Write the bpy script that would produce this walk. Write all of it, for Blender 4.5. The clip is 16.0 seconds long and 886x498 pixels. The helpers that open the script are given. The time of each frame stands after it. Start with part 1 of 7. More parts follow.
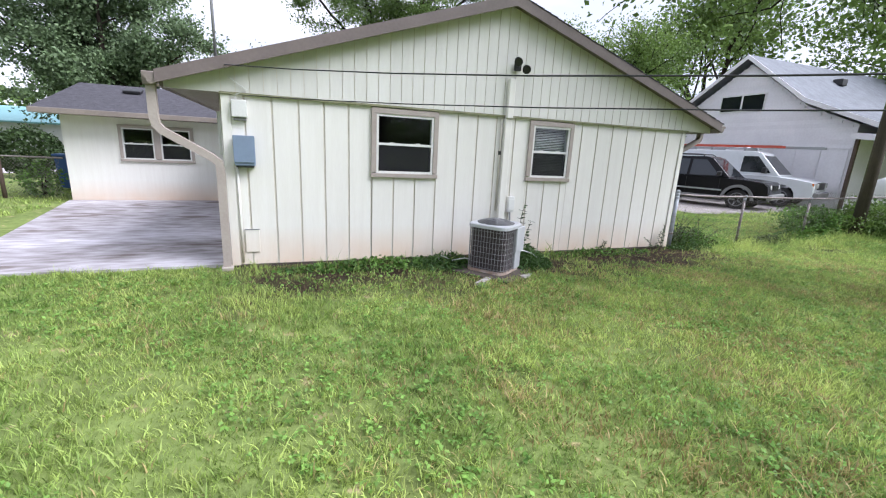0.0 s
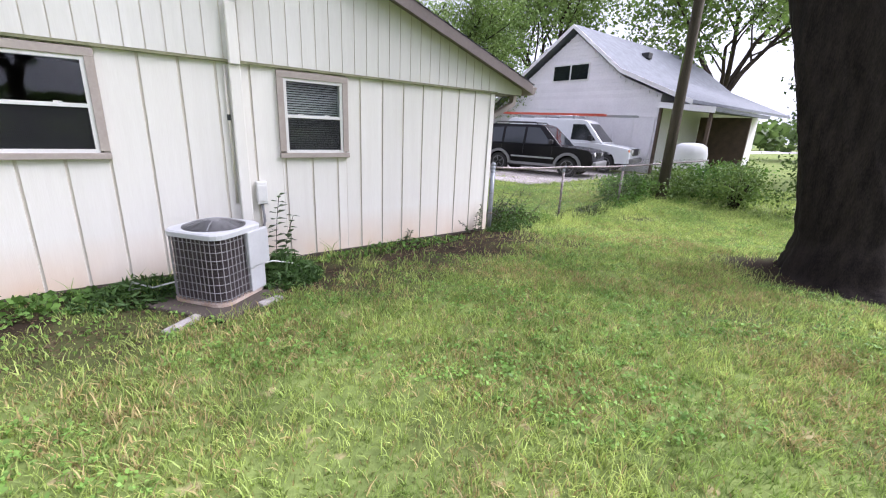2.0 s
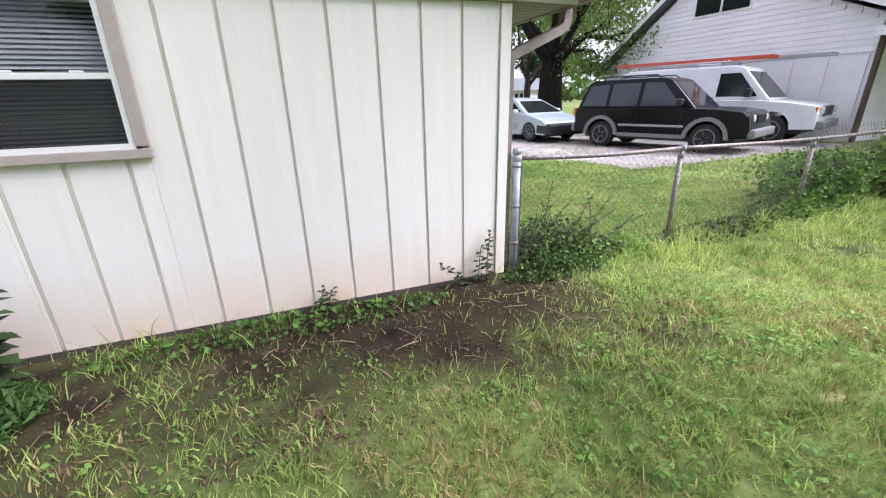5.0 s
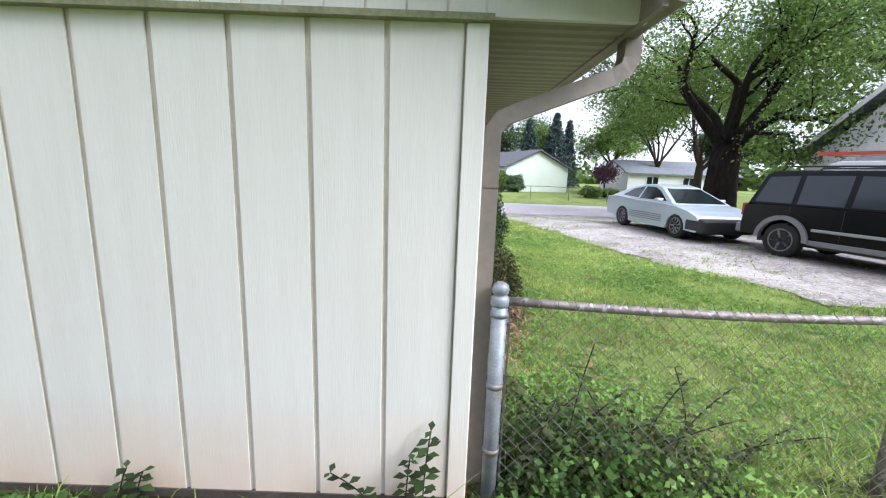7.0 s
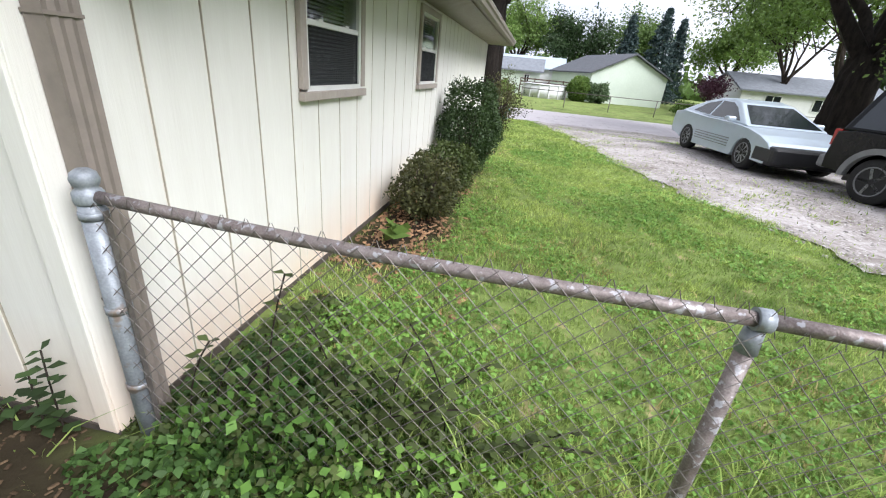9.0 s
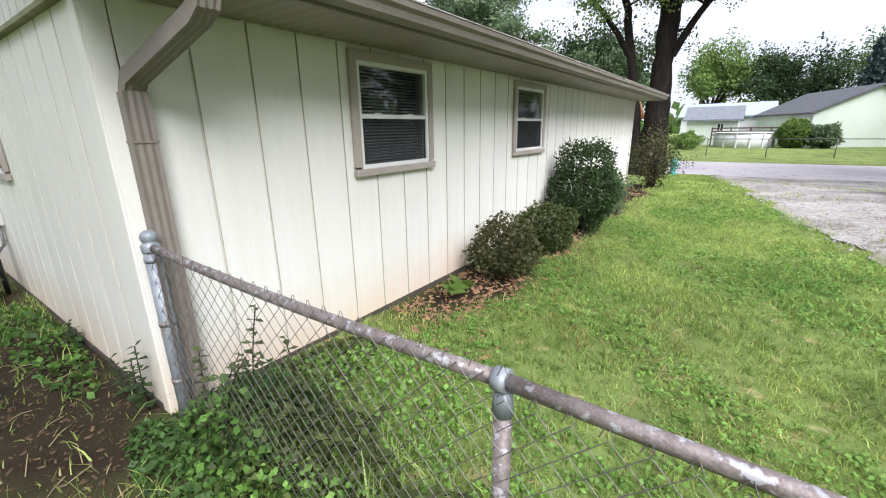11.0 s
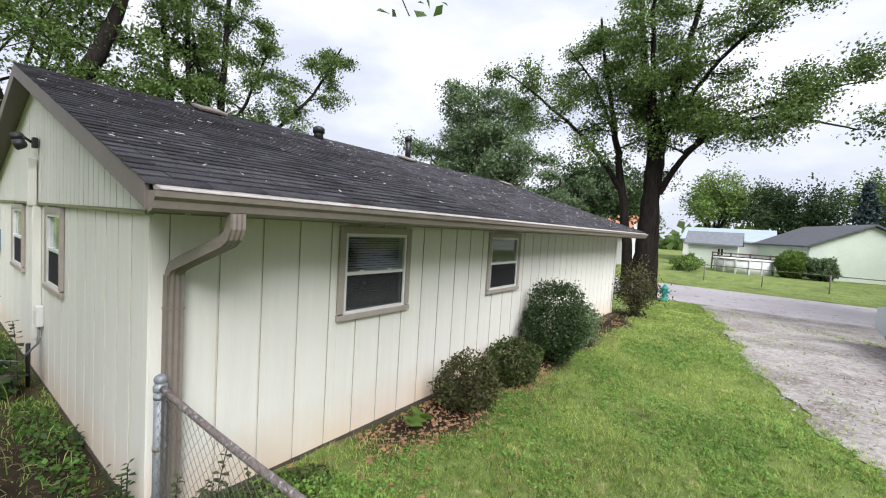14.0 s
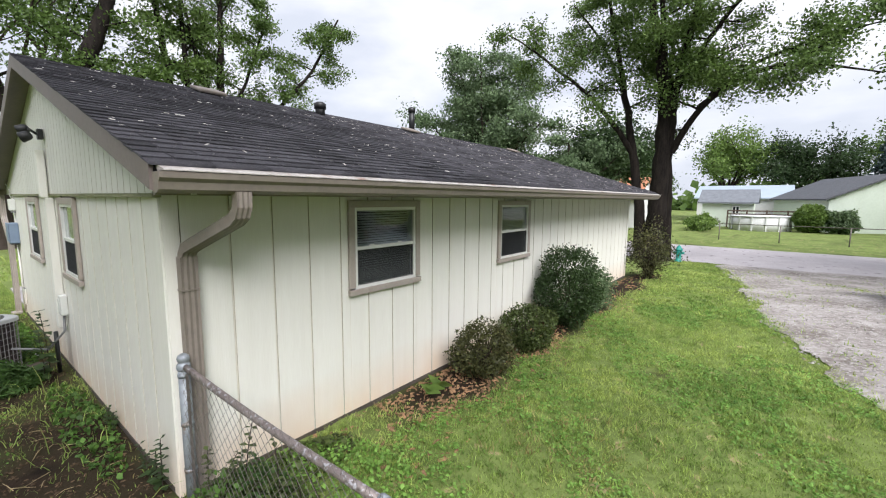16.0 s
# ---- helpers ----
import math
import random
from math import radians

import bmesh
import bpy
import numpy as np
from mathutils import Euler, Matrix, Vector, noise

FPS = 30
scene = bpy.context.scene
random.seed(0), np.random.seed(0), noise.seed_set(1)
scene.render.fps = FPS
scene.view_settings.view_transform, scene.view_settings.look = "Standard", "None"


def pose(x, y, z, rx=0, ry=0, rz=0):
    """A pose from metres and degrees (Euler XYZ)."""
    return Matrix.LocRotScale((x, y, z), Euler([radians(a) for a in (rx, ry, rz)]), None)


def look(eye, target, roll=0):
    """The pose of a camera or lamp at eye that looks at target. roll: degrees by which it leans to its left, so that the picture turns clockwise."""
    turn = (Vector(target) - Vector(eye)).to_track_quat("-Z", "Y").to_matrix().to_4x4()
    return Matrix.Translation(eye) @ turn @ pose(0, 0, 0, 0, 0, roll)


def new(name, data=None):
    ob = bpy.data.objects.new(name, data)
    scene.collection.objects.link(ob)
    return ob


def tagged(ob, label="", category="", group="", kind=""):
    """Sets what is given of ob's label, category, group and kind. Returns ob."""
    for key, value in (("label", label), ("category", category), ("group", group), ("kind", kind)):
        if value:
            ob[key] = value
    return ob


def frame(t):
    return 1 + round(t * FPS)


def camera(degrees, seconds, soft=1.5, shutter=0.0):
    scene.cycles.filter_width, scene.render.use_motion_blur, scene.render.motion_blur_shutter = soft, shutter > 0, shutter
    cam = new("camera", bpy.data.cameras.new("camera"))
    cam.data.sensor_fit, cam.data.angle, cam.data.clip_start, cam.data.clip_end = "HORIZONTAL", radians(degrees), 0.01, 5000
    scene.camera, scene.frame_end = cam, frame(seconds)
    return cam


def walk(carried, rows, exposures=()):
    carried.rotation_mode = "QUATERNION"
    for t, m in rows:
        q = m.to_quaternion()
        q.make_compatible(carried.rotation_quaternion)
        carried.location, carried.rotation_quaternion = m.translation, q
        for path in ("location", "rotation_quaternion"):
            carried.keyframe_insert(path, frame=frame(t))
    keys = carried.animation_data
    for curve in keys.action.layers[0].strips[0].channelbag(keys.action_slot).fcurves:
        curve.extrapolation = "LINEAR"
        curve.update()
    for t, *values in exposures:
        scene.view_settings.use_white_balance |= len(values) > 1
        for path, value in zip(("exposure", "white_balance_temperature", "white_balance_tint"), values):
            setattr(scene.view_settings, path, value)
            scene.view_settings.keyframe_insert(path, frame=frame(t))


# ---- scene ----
cam = camera(94.5, 16.0, soft=1.15)
PATH = [
    (0.0, pose(-6.822, -5.839, 1.649, 76.43, -2.77, -19.90)),
    (0.5, pose(-6.370, -5.674, 1.624, 73.44, -1.99, -27.60)),
    (1.0, pose(-5.786, -5.498, 1.615, 73.94, -4.77, -31.63)),
    (1.5, pose(-5.296, -5.191, 1.656, 76.66, -2.93, -29.29)),
    (2.0, pose(-4.723, -4.923, 1.650, 73.43, -2.51, -37.31)),
    (2.5, pose(-4.218, -4.638, 1.641, 72.87, -0.09, -31.45)),
    (3.0, pose(-3.769, -4.301, 1.652, 68.44, 0.89, -34.51)),
    (3.5, pose(-3.276, -3.941, 1.611, 69.76, 2.22, -24.60)),
    (6.0, pose(-0.876, -2.430, 1.535, 70.10, 0.30, -18.25)),
    (6.5, pose(-0.537, -2.086, 1.590, 73.92, 0.14, -9.49)),
    (7.0, pose(-0.141, -1.745, 1.608, 79.25, -2.10, 0.25)),
    (7.5, pose(0.278, -1.499, 1.567, 76.16, -1.93, 6.72)),
    (8.0, pose(0.663, -1.313, 1.577, 73.17, 0.25, 13.76)),
    (8.5, pose(1.080, -1.197, 1.553, 71.23, -3.66, 17.78)),
    (9.0, pose(1.436, -0.962, 1.509, 66.10, -5.15, 11.96)),
    (11.5, pose(2.706, -0.717, 1.598, 74.90, 1.36, 38.23)),
    (12.0, pose(2.941, -0.926, 1.641, 77.07, 3.01, 34.44)),
    (12.5, pose(3.098, -1.007, 1.878, 85.94, 1.53, 33.43)),
    (13.0, pose(3.199, -0.987, 2.049, 88.03, 0.33, 36.64)),
    (13.5, pose(3.211, -0.972, 2.198, 88.48, -5.12, 33.92)),
    (14.0, pose(3.177, -0.975, 2.224, 86.74, -3.49, 37.58)),
    (14.5, pose(3.161, -0.969, 2.209, 85.36, -2.15, 39.62)),
    (15.0, pose(3.175, -0.965, 2.208, 84.23, -1.04, 39.50)),
    (15.5, pose(3.180, -0.954, 2.195, 83.34, -0.70, 38.92)),
    (16.0, pose(3.169, -0.951, 2.189, 82.96, -0.44, 38.76)),
]
walk(cam, PATH, [(0.0, 1.40, 5850, 16), (1.5, 1.56, 5900, 22), (3.5, 1.76, 5850, 25), (6.0, 1.68, 5950, 17), (6.8, 1.60, 5800, 14), (9.0, 1.42, 6050, 12), (11.5, 1.38, 6050, 12), (12.5, 1.20, 6000, 12), (14.0, 1.09, 6200, 11), (16.0, 1.08, 6250, 11)])

# ---- world, sun, exposure ----
world = bpy.data.worlds.new("overcast_sky")
scene.world = world
world.use_nodes = True
wn, wl = world.node_tree.nodes, world.node_tree.links
wn.clear()
w_out = wn.new("ShaderNodeOutputWorld")
w_bg = wn.new("ShaderNodeBackground")
w_sky = wn.new("ShaderNodeTexSky")
w_sky.sky_type = "NISHITA"
w_sky.sun_disc = False
w_sky.sun_elevation = radians(45)
w_sky.sun_rotation = radians(122)
w_sky.dust_density = 3.0
w_gain = wn.new("ShaderNodeVectorMath")
w_gain.operation = "SCALE"
w_gain.inputs["Scale"].default_value = 0.06
w_tc = wn.new("ShaderNodeTexCoord")
w_map = wn.new("ShaderNodeMapping")
w_map.inputs["Scale"].default_value = (1.0, 1.0, 2.6)
w_noise = wn.new("ShaderNodeTexNoise")
w_noise.inputs["Scale"].default_value = 2.4
w_noise.inputs["Detail"].default_value = 6.0
w_ramp = wn.new("ShaderNodeValToRGB")
w_ramp.color_ramp.elements[0].position = 0.42
w_ramp.color_ramp.elements[0].color = (0.66, 0.685, 0.75, 1)
w_ramp.color_ramp.elements[1].position = 0.68
w_ramp.color_ramp.elements[1].color = (1.0, 0.985, 1.0, 1)
w_mix = wn.new("ShaderNodeMixRGB")
w_mix.inputs[0].default_value = 0.88
wl.new(w_tc.outputs["Generated"], w_map.inputs["Vector"])
wl.new(w_map.outputs["Vector"], w_noise.inputs["Vector"])
wl.new(w_noise.outputs["Fac"], w_ramp.inputs["Fac"])
wl.new(w_sky.outputs["Color"], w_gain.inputs[0])
wl.new(w_gain.outputs["Vector"], w_mix.inputs[1])
wl.new(w_ramp.outputs["Color"], w_mix.inputs[2])
wl.new(w_mix.outputs["Color"], w_bg.inputs["Color"])
w_bg.inputs["Strength"].default_value = 0.63
wl.new(w_bg.outputs["Background"], w_out.inputs["Surface"])

sun_data = bpy.data.lights.new("sun", "SUN")
sun_data.energy = 2.75
sun_data.angle = radians(38)
sun_data.color = (1.0, 0.975, 0.94)
sun = new("sun", sun_data)
sun.matrix_world = look((0, 0, 30), (-24, 15, 2))


# ---- materials ----
def mat(name, c1, c2=None, scale=6.0, rough=0.75, bump=0.15, bscale=60.0, metal=0.0, rnd=0.0, island=0.0, stretch=(1, 1, 1),
        speck=None, speck_scale=25.0, speck_at=0.62, spec=0.5):
    """Two-scale noise between two colours, fine relief, piece-by-piece variation and optional specks."""
    m = bpy.data.materials.new(name)
    m.use_nodes = True
    n, l = m.node_tree.nodes, m.node_tree.links
    b = n["Principled BSDF"]
    c2 = c2 or tuple(v * 0.82 for v in c1)
    tc = n.new("ShaderNodeNewGeometry")
    mp = n.new("ShaderNodeMapping")
    mp.inputs["Scale"].default_value = stretch
    l.new(tc.outputs["Position"], mp.inputs["Vector"])
    n1 = n.new("ShaderNodeTexNoise")
    n1.inputs["Scale"].default_value = scale
    n1.inputs["Detail"].default_value = 5
    n2 = n.new("ShaderNodeTexNoise")
    n2.inputs["Scale"].default_value = scale * 9
    n2.inputs["Detail"].default_value = 3
    l.new(mp.outputs["Vector"], n1.inputs["Vector"])
    l.new(mp.outputs["Vector"], n2.inputs["Vector"])
    mean = n.new("ShaderNodeMath")
    mean.operation = "MULTIPLY_ADD"
    mean.inputs[1].default_value = 0.45
    l.new(n2.outputs["Fac"], mean.inputs[0])
    half = n.new("ShaderNodeMath")
    half.operation = "MULTIPLY"
    half.inputs[1].default_value = 0.55
    l.new(n1.outputs["Fac"], half.inputs[0])
    l.new(half.outputs[0], mean.inputs[2])
    ramp = n.new("ShaderNodeValToRGB")
    ramp.color_ramp.elements[0].position = 0.34
    ramp.color_ramp.elements[1].position = 0.66
    ramp.color_ramp.elements[0].color = (*c2, 1)
    ramp.color_ramp.elements[1].color = (*c1, 1)
    l.new(mean.outputs[0], ramp.inputs["Fac"])
    col = ramp.outputs["Color"]
    if speck:
        n3 = n.new("ShaderNodeTexNoise")
        n3.inputs["Scale"].default_value = speck_scale
        n3.inputs["Detail"].default_value = 4
        l.new(mp.outputs["Vector"], n3.inputs["Vector"])
        r3 = n.new("ShaderNodeValToRGB")
        r3.color_ramp.elements[0].position = speck_at
        r3.color_ramp.elements[1].position = speck_at + 0.06
        l.new(n3.outputs["Fac"], r3.inputs["Fac"])
        mx = n.new("ShaderNodeMixRGB")
        l.new(r3.outputs["Color"], mx.inputs[0])
        l.new(col, mx.inputs[1])
        mx.inputs[2].default_value = (*speck, 1)
        col = mx.outputs["Color"]
    if rnd or island:
        if island:
            src = tc.outputs["Random Per Island"]
        else:
            oi = n.new("ShaderNodeObjectInfo")
            src = oi.outputs["Random"]
        amount = rnd or island
        mr = n.new("ShaderNodeMapRange")
        mr.inputs["To Min"].default_value = 1 - amount
        mr.inputs["To Max"].default_value = 1 + amount
        l.new(src, mr.inputs["Value"])
        hs = n.new("ShaderNodeHueSaturation")
        l.new(mr.outputs["Result"], hs.inputs["Value"])
        l.new(col, hs.inputs["Color"])
        col = hs.outputs["Color"]
    l.new(col, b.inputs["Base Color"])
    b.inputs["Roughness"].default_value = rough
    b.inputs["Metallic"].default_value = metal
    b.inputs["Specular IOR Level"].default_value = spec
    if bump:
        nb = n.new("ShaderNodeTexNoise")
        nb.inputs["Scale"].default_value = bscale
        nb.inputs["Detail"].default_value = 4
        l.new(mp.outputs["Vector"], nb.inputs["Vector"])
        bp = n.new("ShaderNodeBump")
        bp.inputs["Strength"].default_value = bump
        bp.inputs["Distance"].default_value = 0.01
        l.new(nb.outputs["Fac"], bp.inputs["Height"])
        l.new(bp.outputs["Normal"], b.inputs["Normal"])
    return m


def leaf_mat(name, c1, c2, var=0.35, trans=0.35):
    """Thin leaves: colour varies leaf by leaf and across the crown, and light passes through."""
    m = mat(name, c1, c2, scale=0.8, rough=0.55, bump=0.0, island=var, spec=0.3)
    n, l = m.node_tree.nodes, m.node_tree.links
    b = n["Principled BSDF"]
    out = [o for o in n if o.type == "OUTPUT_MATERIAL"][0]
    tr = n.new("ShaderNodeBsdfTranslucent")
    source = b.inputs["Base Color"].links[0].from_socket
    l.new(source, tr.inputs["Color"])
    ms = n.new("ShaderNodeMixShader")
    ms.inputs[0].default_value = trans
    l.new(b.outputs[0], ms.inputs[1])
    l.new(tr.outputs[0], ms.inputs[2])
    l.new(ms.outputs[0], out.inputs["Surface"])
    return m


def siding_mat(name, c1, c2):
    """Painted plywood siding: fine vertical grain, and splash stains that run up from the ground."""
    m = mat(name, c1, c2, scale=2.2, rough=0.62, bump=0.12, bscale=30, stretch=(6, 6, 0.35), rnd=0.025)
    n, l = m.node_tree.nodes, m.node_tree.links
    b = n["Principled BSDF"]
    src = b.inputs["Base Color"].links[0].from_socket
    g = n.new("ShaderNodeNewGeometry")
    sx = n.new("ShaderNodeSeparateXYZ")
    l.new(g.outputs["Position"], sx.inputs[0])
    ns = n.new("ShaderNodeTexNoise")
    ns.inputs["Scale"].default_value = 1.7
    ns.inputs["Detail"].default_value = 7
    l.new(g.outputs["Position"], ns.inputs["Vector"])
    mr = n.new("ShaderNodeMapRange")
    mr.inputs["From Min"].default_value = 0.55
    mr.inputs["From Max"].default_value = 0.02
    l.new(sx.outputs["Z"], mr.inputs["Value"])
    mu = n.new("ShaderNodeMath")
    mu.operation = "MULTIPLY"
    l.new(mr.outputs["Result"], mu.inputs[0])
    l.new(ns.outputs["Fac"], mu.inputs[1])
    mx = n.new("ShaderNodeMixRGB")
    l.new(mu.outputs[0], mx.inputs[0])
    l.new(src, mx.inputs[1])
    mx.inputs[2].default_value = (0.70, 0.46, 0.28, 1)
    l.new(mx.outputs["Color"], b.inputs["Base Color"])
    return m


def glass_mat(name, tint=(0.62, 0.68, 0.68)):
    m = bpy.data.materials.new(name)
    m.use_nodes = True
    b = m.node_tree.nodes["Principled BSDF"]
    b.inputs["Base Color"].default_value = (*tint, 1)
    b.inputs["Transmission Weight"].default_value = 1.0
    b.inputs["Roughness"].default_value = 0.02
    b.inputs["IOR"].default_value = 1.45
    return m


def plain(name, c, rough=0.5, metal=0.0, coat=0.0):
    m = mat(name, c, tuple(v * 0.9 for v in c), scale=5, rough=rough, bump=0.03, metal=metal)
    m.node_tree.nodes["Principled BSDF"].inputs["Coat Weight"].default_value = coat
    return m


M_SIDING = siding_mat("cream_siding_paint", (0.80, 0.785, 0.735), (0.745, 0.725, 0.67))
M_GABLE = mat("cream_gable_paint", (0.73, 0.72, 0.68), (0.665, 0.655, 0.61), scale=2.2, rough=0.62, bump=0.1, stretch=(6, 6, 0.35), rnd=0.03)
# cream toned down to carry the shade inside the siding grooves
M_GROOVE = mat("groove_shade_cream", (0.74, 0.70, 0.62), (0.64, 0.60, 0.52), scale=8, rough=0.85)
# groove edges darker still: the shade at a slanting view, put into colour
M_GROOVE_SIDE = mat("shaded_groove_edge", (0.46, 0.42, 0.34), (0.36, 0.32, 0.26), scale=8, rough=0.9)
M_TAUPE = mat("taupe_trim_paint", (0.255, 0.215, 0.185), (0.195, 0.165, 0.145), scale=3, rough=0.55, bump=0.08)
M_RAKE = mat("brown_rake_paint", (0.185, 0.15, 0.14), (0.145, 0.118, 0.11), scale=3, rough=0.55, bump=0.08)
M_CASING = mat("taupe_window_casing_paint", (0.42, 0.37, 0.33), (0.35, 0.30, 0.27), scale=4, rough=0.6, bump=0.1)
M_SOFFIT = mat("brown_soffit_metal", (0.30, 0.26, 0.22), (0.24, 0.205, 0.175), scale=2, rough=0.5, bump=0.04)
# olive of the moss, darkened with the shadow line under the gable
M_MOSS_SHADE = mat("mossy_shaded_drip_board", (0.32, 0.31, 0.20), (0.16, 0.17, 0.09), scale=5, rough=0.9)
M_DRIP = mat("weathered_drip_edge", (0.62, 0.58, 0.56), (0.36, 0.32, 0.30), scale=7, rough=0.6, speck=(0.30, 0.16, 0.12), speck_scale=4)
M_SHINGLE = mat("asphalt_shingle", (0.070, 0.068, 0.078), (0.034, 0.032, 0.038), scale=9, rough=0.93, bump=0.5, bscale=220, rnd=0.42, speck=(0.13, 0.125, 0.125), speck_scale=70, speck_at=0.66, spec=0.25)
M_SHINGLE_J = mat("asphalt_shingle_field", (0.070, 0.068, 0.078), (0.034, 0.032, 0.038), scale=9, rough=0.93, bump=0.5, bscale=220, island=0.42, speck=(0.13, 0.125, 0.125), speck_scale=70, speck_at=0.66, spec=0.25)
M_VINYL = plain("white_vinyl_sash", (0.74, 0.74, 0.72), rough=0.4)
M_GLASS = glass_mat("window_glass")
M_SCREEN = mat("insect_screen", (0.035, 0.036, 0.04), (0.025, 0.026, 0.03), scale=30, rough=0.85)
M_BLIND = plain("pale_blind_slat", (0.55, 0.55, 0.53), rough=0.6)
# near-black colour stands in for the darkness of unlit rooms
M_DARK = mat("unlit_room_dark", (0.05, 0.048, 0.045), (0.03, 0.03, 0.03), scale=3, rough=0.9)
M_CONCRETE = mat("weathered_concrete", (0.60, 0.575, 0.62), (0.13, 0.105, 0.095), scale=0.55, rough=0.8, bump=0.25, bscale=90, stretch=(0.55, 1.5, 1), speck=(0.17, 0.14, 0.13), speck_scale=1.1, speck_at=0.60)
M_FOUND = mat("dark_foundation", (0.10, 0.08, 0.065), (0.05, 0.04, 0.033), scale=5, rough=0.95, bump=0.4)
M_GALV = mat("galvanised_steel", (0.36, 0.39, 0.43), (0.22, 0.235, 0.26), scale=14, rough=0.55, metal=0.4, bump=0.1, speck=(0.24, 0.19, 0.16), speck_scale=9, speck_at=0.58)
# rusty pipe; the pale specks are glints painted into its colour
M_RUST_GLINT = mat("rusty_pipe_with_glints", (0.30, 0.26, 0.25), (0.15, 0.115, 0.11), scale=20, rough=0.55, metal=0.4, bump=0.3, speck=(0.42, 0.41, 0.44), speck_scale=38, speck_at=0.57)
M_WIRE = mat("weathered_fence_wire", (0.22, 0.20, 0.19), (0.13, 0.11, 0.10), scale=30, rough=0.6, metal=0.5, bump=0)
M_CABLE = plain("black_cable", (0.02, 0.02, 0.022), rough=0.6)
M_BARK = mat("grey_brown_bark", (0.060, 0.047, 0.038), (0.022, 0.017, 0.014), scale=7, rough=0.95, bump=1.0, bscale=26, stretch=(1, 1, 0.22), spec=0.15)
M_BARK_DARK = mat("dark_bark", (0.030, 0.024, 0.020), (0.006, 0.005, 0.005), scale=10, rough=0.95, bump=1.0, bscale=22, stretch=(1, 1, 0.22), spec=0.15)
M_POLE = mat("utility_pole_wood", (0.085, 0.068, 0.048), (0.038, 0.032, 0.022), scale=6, rough=0.95, bump=0.6, stretch=(3, 3, 0.2), speck=(0.10, 0.13, 0.04), speck_scale=2.5)
M_LEAF = leaf_mat("maple_leaves", (0.13, 0.20, 0.052), (0.065, 0.115, 0.030))
M_LEAF_L = leaf_mat("light_leaves", (0.18, 0.265, 0.060), (0.095, 0.165, 0.038))
M_LEAF_S = leaf_mat("street_maple_leaves", (0.135, 0.205, 0.050), (0.065, 0.115, 0.028))
M_LEAF_D = leaf_mat("dark_leaves", (0.050, 0.085, 0.030), (0.026, 0.050, 0.018))
M_LEAF_G = leaf_mat("silver_maple_leaves", (0.175, 0.240, 0.125), (0.095, 0.150, 0.068))
M_SPRUCE = leaf_mat("blue_spruce_needles", (0.070, 0.105, 0.100), (0.035, 0.060, 0.058), trans=0.1)
M_BOX = leaf_mat("boxwood_leaves", (0.050, 0.085, 0.025), (0.022, 0.042, 0.014), var=0.4, trans=0.2)
M_SHRUB = leaf_mat("ragged_shrub_leaves", (0.095, 0.125, 0.035), (0.050, 0.070, 0.022), var=0.4, trans=0.25)
M_SHRUBR = leaf_mat("russet_shrub_leaves", (0.115, 0.11, 0.042), (0.050, 0.060, 0.022), var=0.45, trans=0.25)
M_IVY = leaf_mat("vine_leaves", (0.15, 0.28, 0.050), (0.050, 0.11, 0.026), var=0.5)
M_PLUM = leaf_mat("purple_plum_leaves", (0.10, 0.04, 0.06), (0.05, 0.02, 0.035))
M_GRASS = leaf_mat("lawn_grass_blades", (0.52, 0.60, 0.185), (0.16, 0.27, 0.058), var=0.46, trans=0.45)
M_STRAW = leaf_mat("dry_grass_blades", (0.50, 0.40, 0.19), (0.30, 0.25, 0.10), var=0.4, trans=0.3)
M_WEED = leaf_mat("lawn_weed_leaves", (0.24, 0.40, 0.085), (0.12, 0.24, 0.045), var=0.35, trans=0.3)
M_WEEDD = leaf_mat("dark_rank_weed_leaves", (0.085, 0.16, 0.040), (0.040, 0.085, 0.022), var=0.4, trans=0.3)
M_MULCH = mat("wood_chip_mulch", (0.36, 0.21, 0.11), (0.16, 0.09, 0.05), scale=14, rough=0.95, bump=0.8, bscale=40, rnd=0.0, island=0.4)
M_ASPHALT = mat("worn_grey_asphalt", (0.50, 0.465, 0.485), (0.40, 0.365, 0.385), scale=1.5, rough=0.9, bump=0.3, bscale=120, speck=(0.20, 0.18, 0.18), speck_scale=3, speck_at=0.63)
M_GRAVEL = mat("crushed_stone_drive", (0.45, 0.415, 0.405), (0.135, 0.112, 0.095), scale=1.1, rough=0.95, bump=0.9, bscale=45, speck=(0.46, 0.44, 0.43), speck_scale=26, speck_at=0.58)
M_STONE = mat("gravel_stone", (0.40, 0.375, 0.36), (0.20, 0.18, 0.17), scale=18, rough=0.9, bump=0.3, island=0.4)
M_BLACK = plain("black_plastic", (0.018, 0.018, 0.02), rough=0.45)
M_RUBBER = mat("tyre_rubber", (0.025, 0.024, 0.024), (0.014, 0.014, 0.014), scale=20, rough=0.85)
M_ALLOY = plain("alloy_rim", (0.42, 0.43, 0.45), rough=0.35, metal=0.8)
M_CARGLASS = plain("tinted_car_glass", (0.012, 0.015, 0.018), rough=0.05)
M_LAMP_R = plain("red_tail_lens", (0.35, 0.015, 0.012), rough=0.2)
M_LAMP_W = plain("clear_head_lens", (0.62, 0.62, 0.60), rough=0.15)
M_LAMP_A = plain("amber_lens", (0.62, 0.17, 0.02), rough=0.2)
M_GREY = plain("grey_trim_plastic", (0.20, 0.20, 0.205), rough=0.6)
M_SILVER = plain("silver_car_paint", (0.50, 0.57, 0.65), rough=0.32, metal=0.35, coat=0.6)
M_NAVY = plain("black_suv_paint", (0.006, 0.006, 0.008), rough=0.22, coat=0.0)
M_NAVY.node_tree.nodes["Principled BSDF"].inputs["Specular IOR Level"].default_value = 0.2
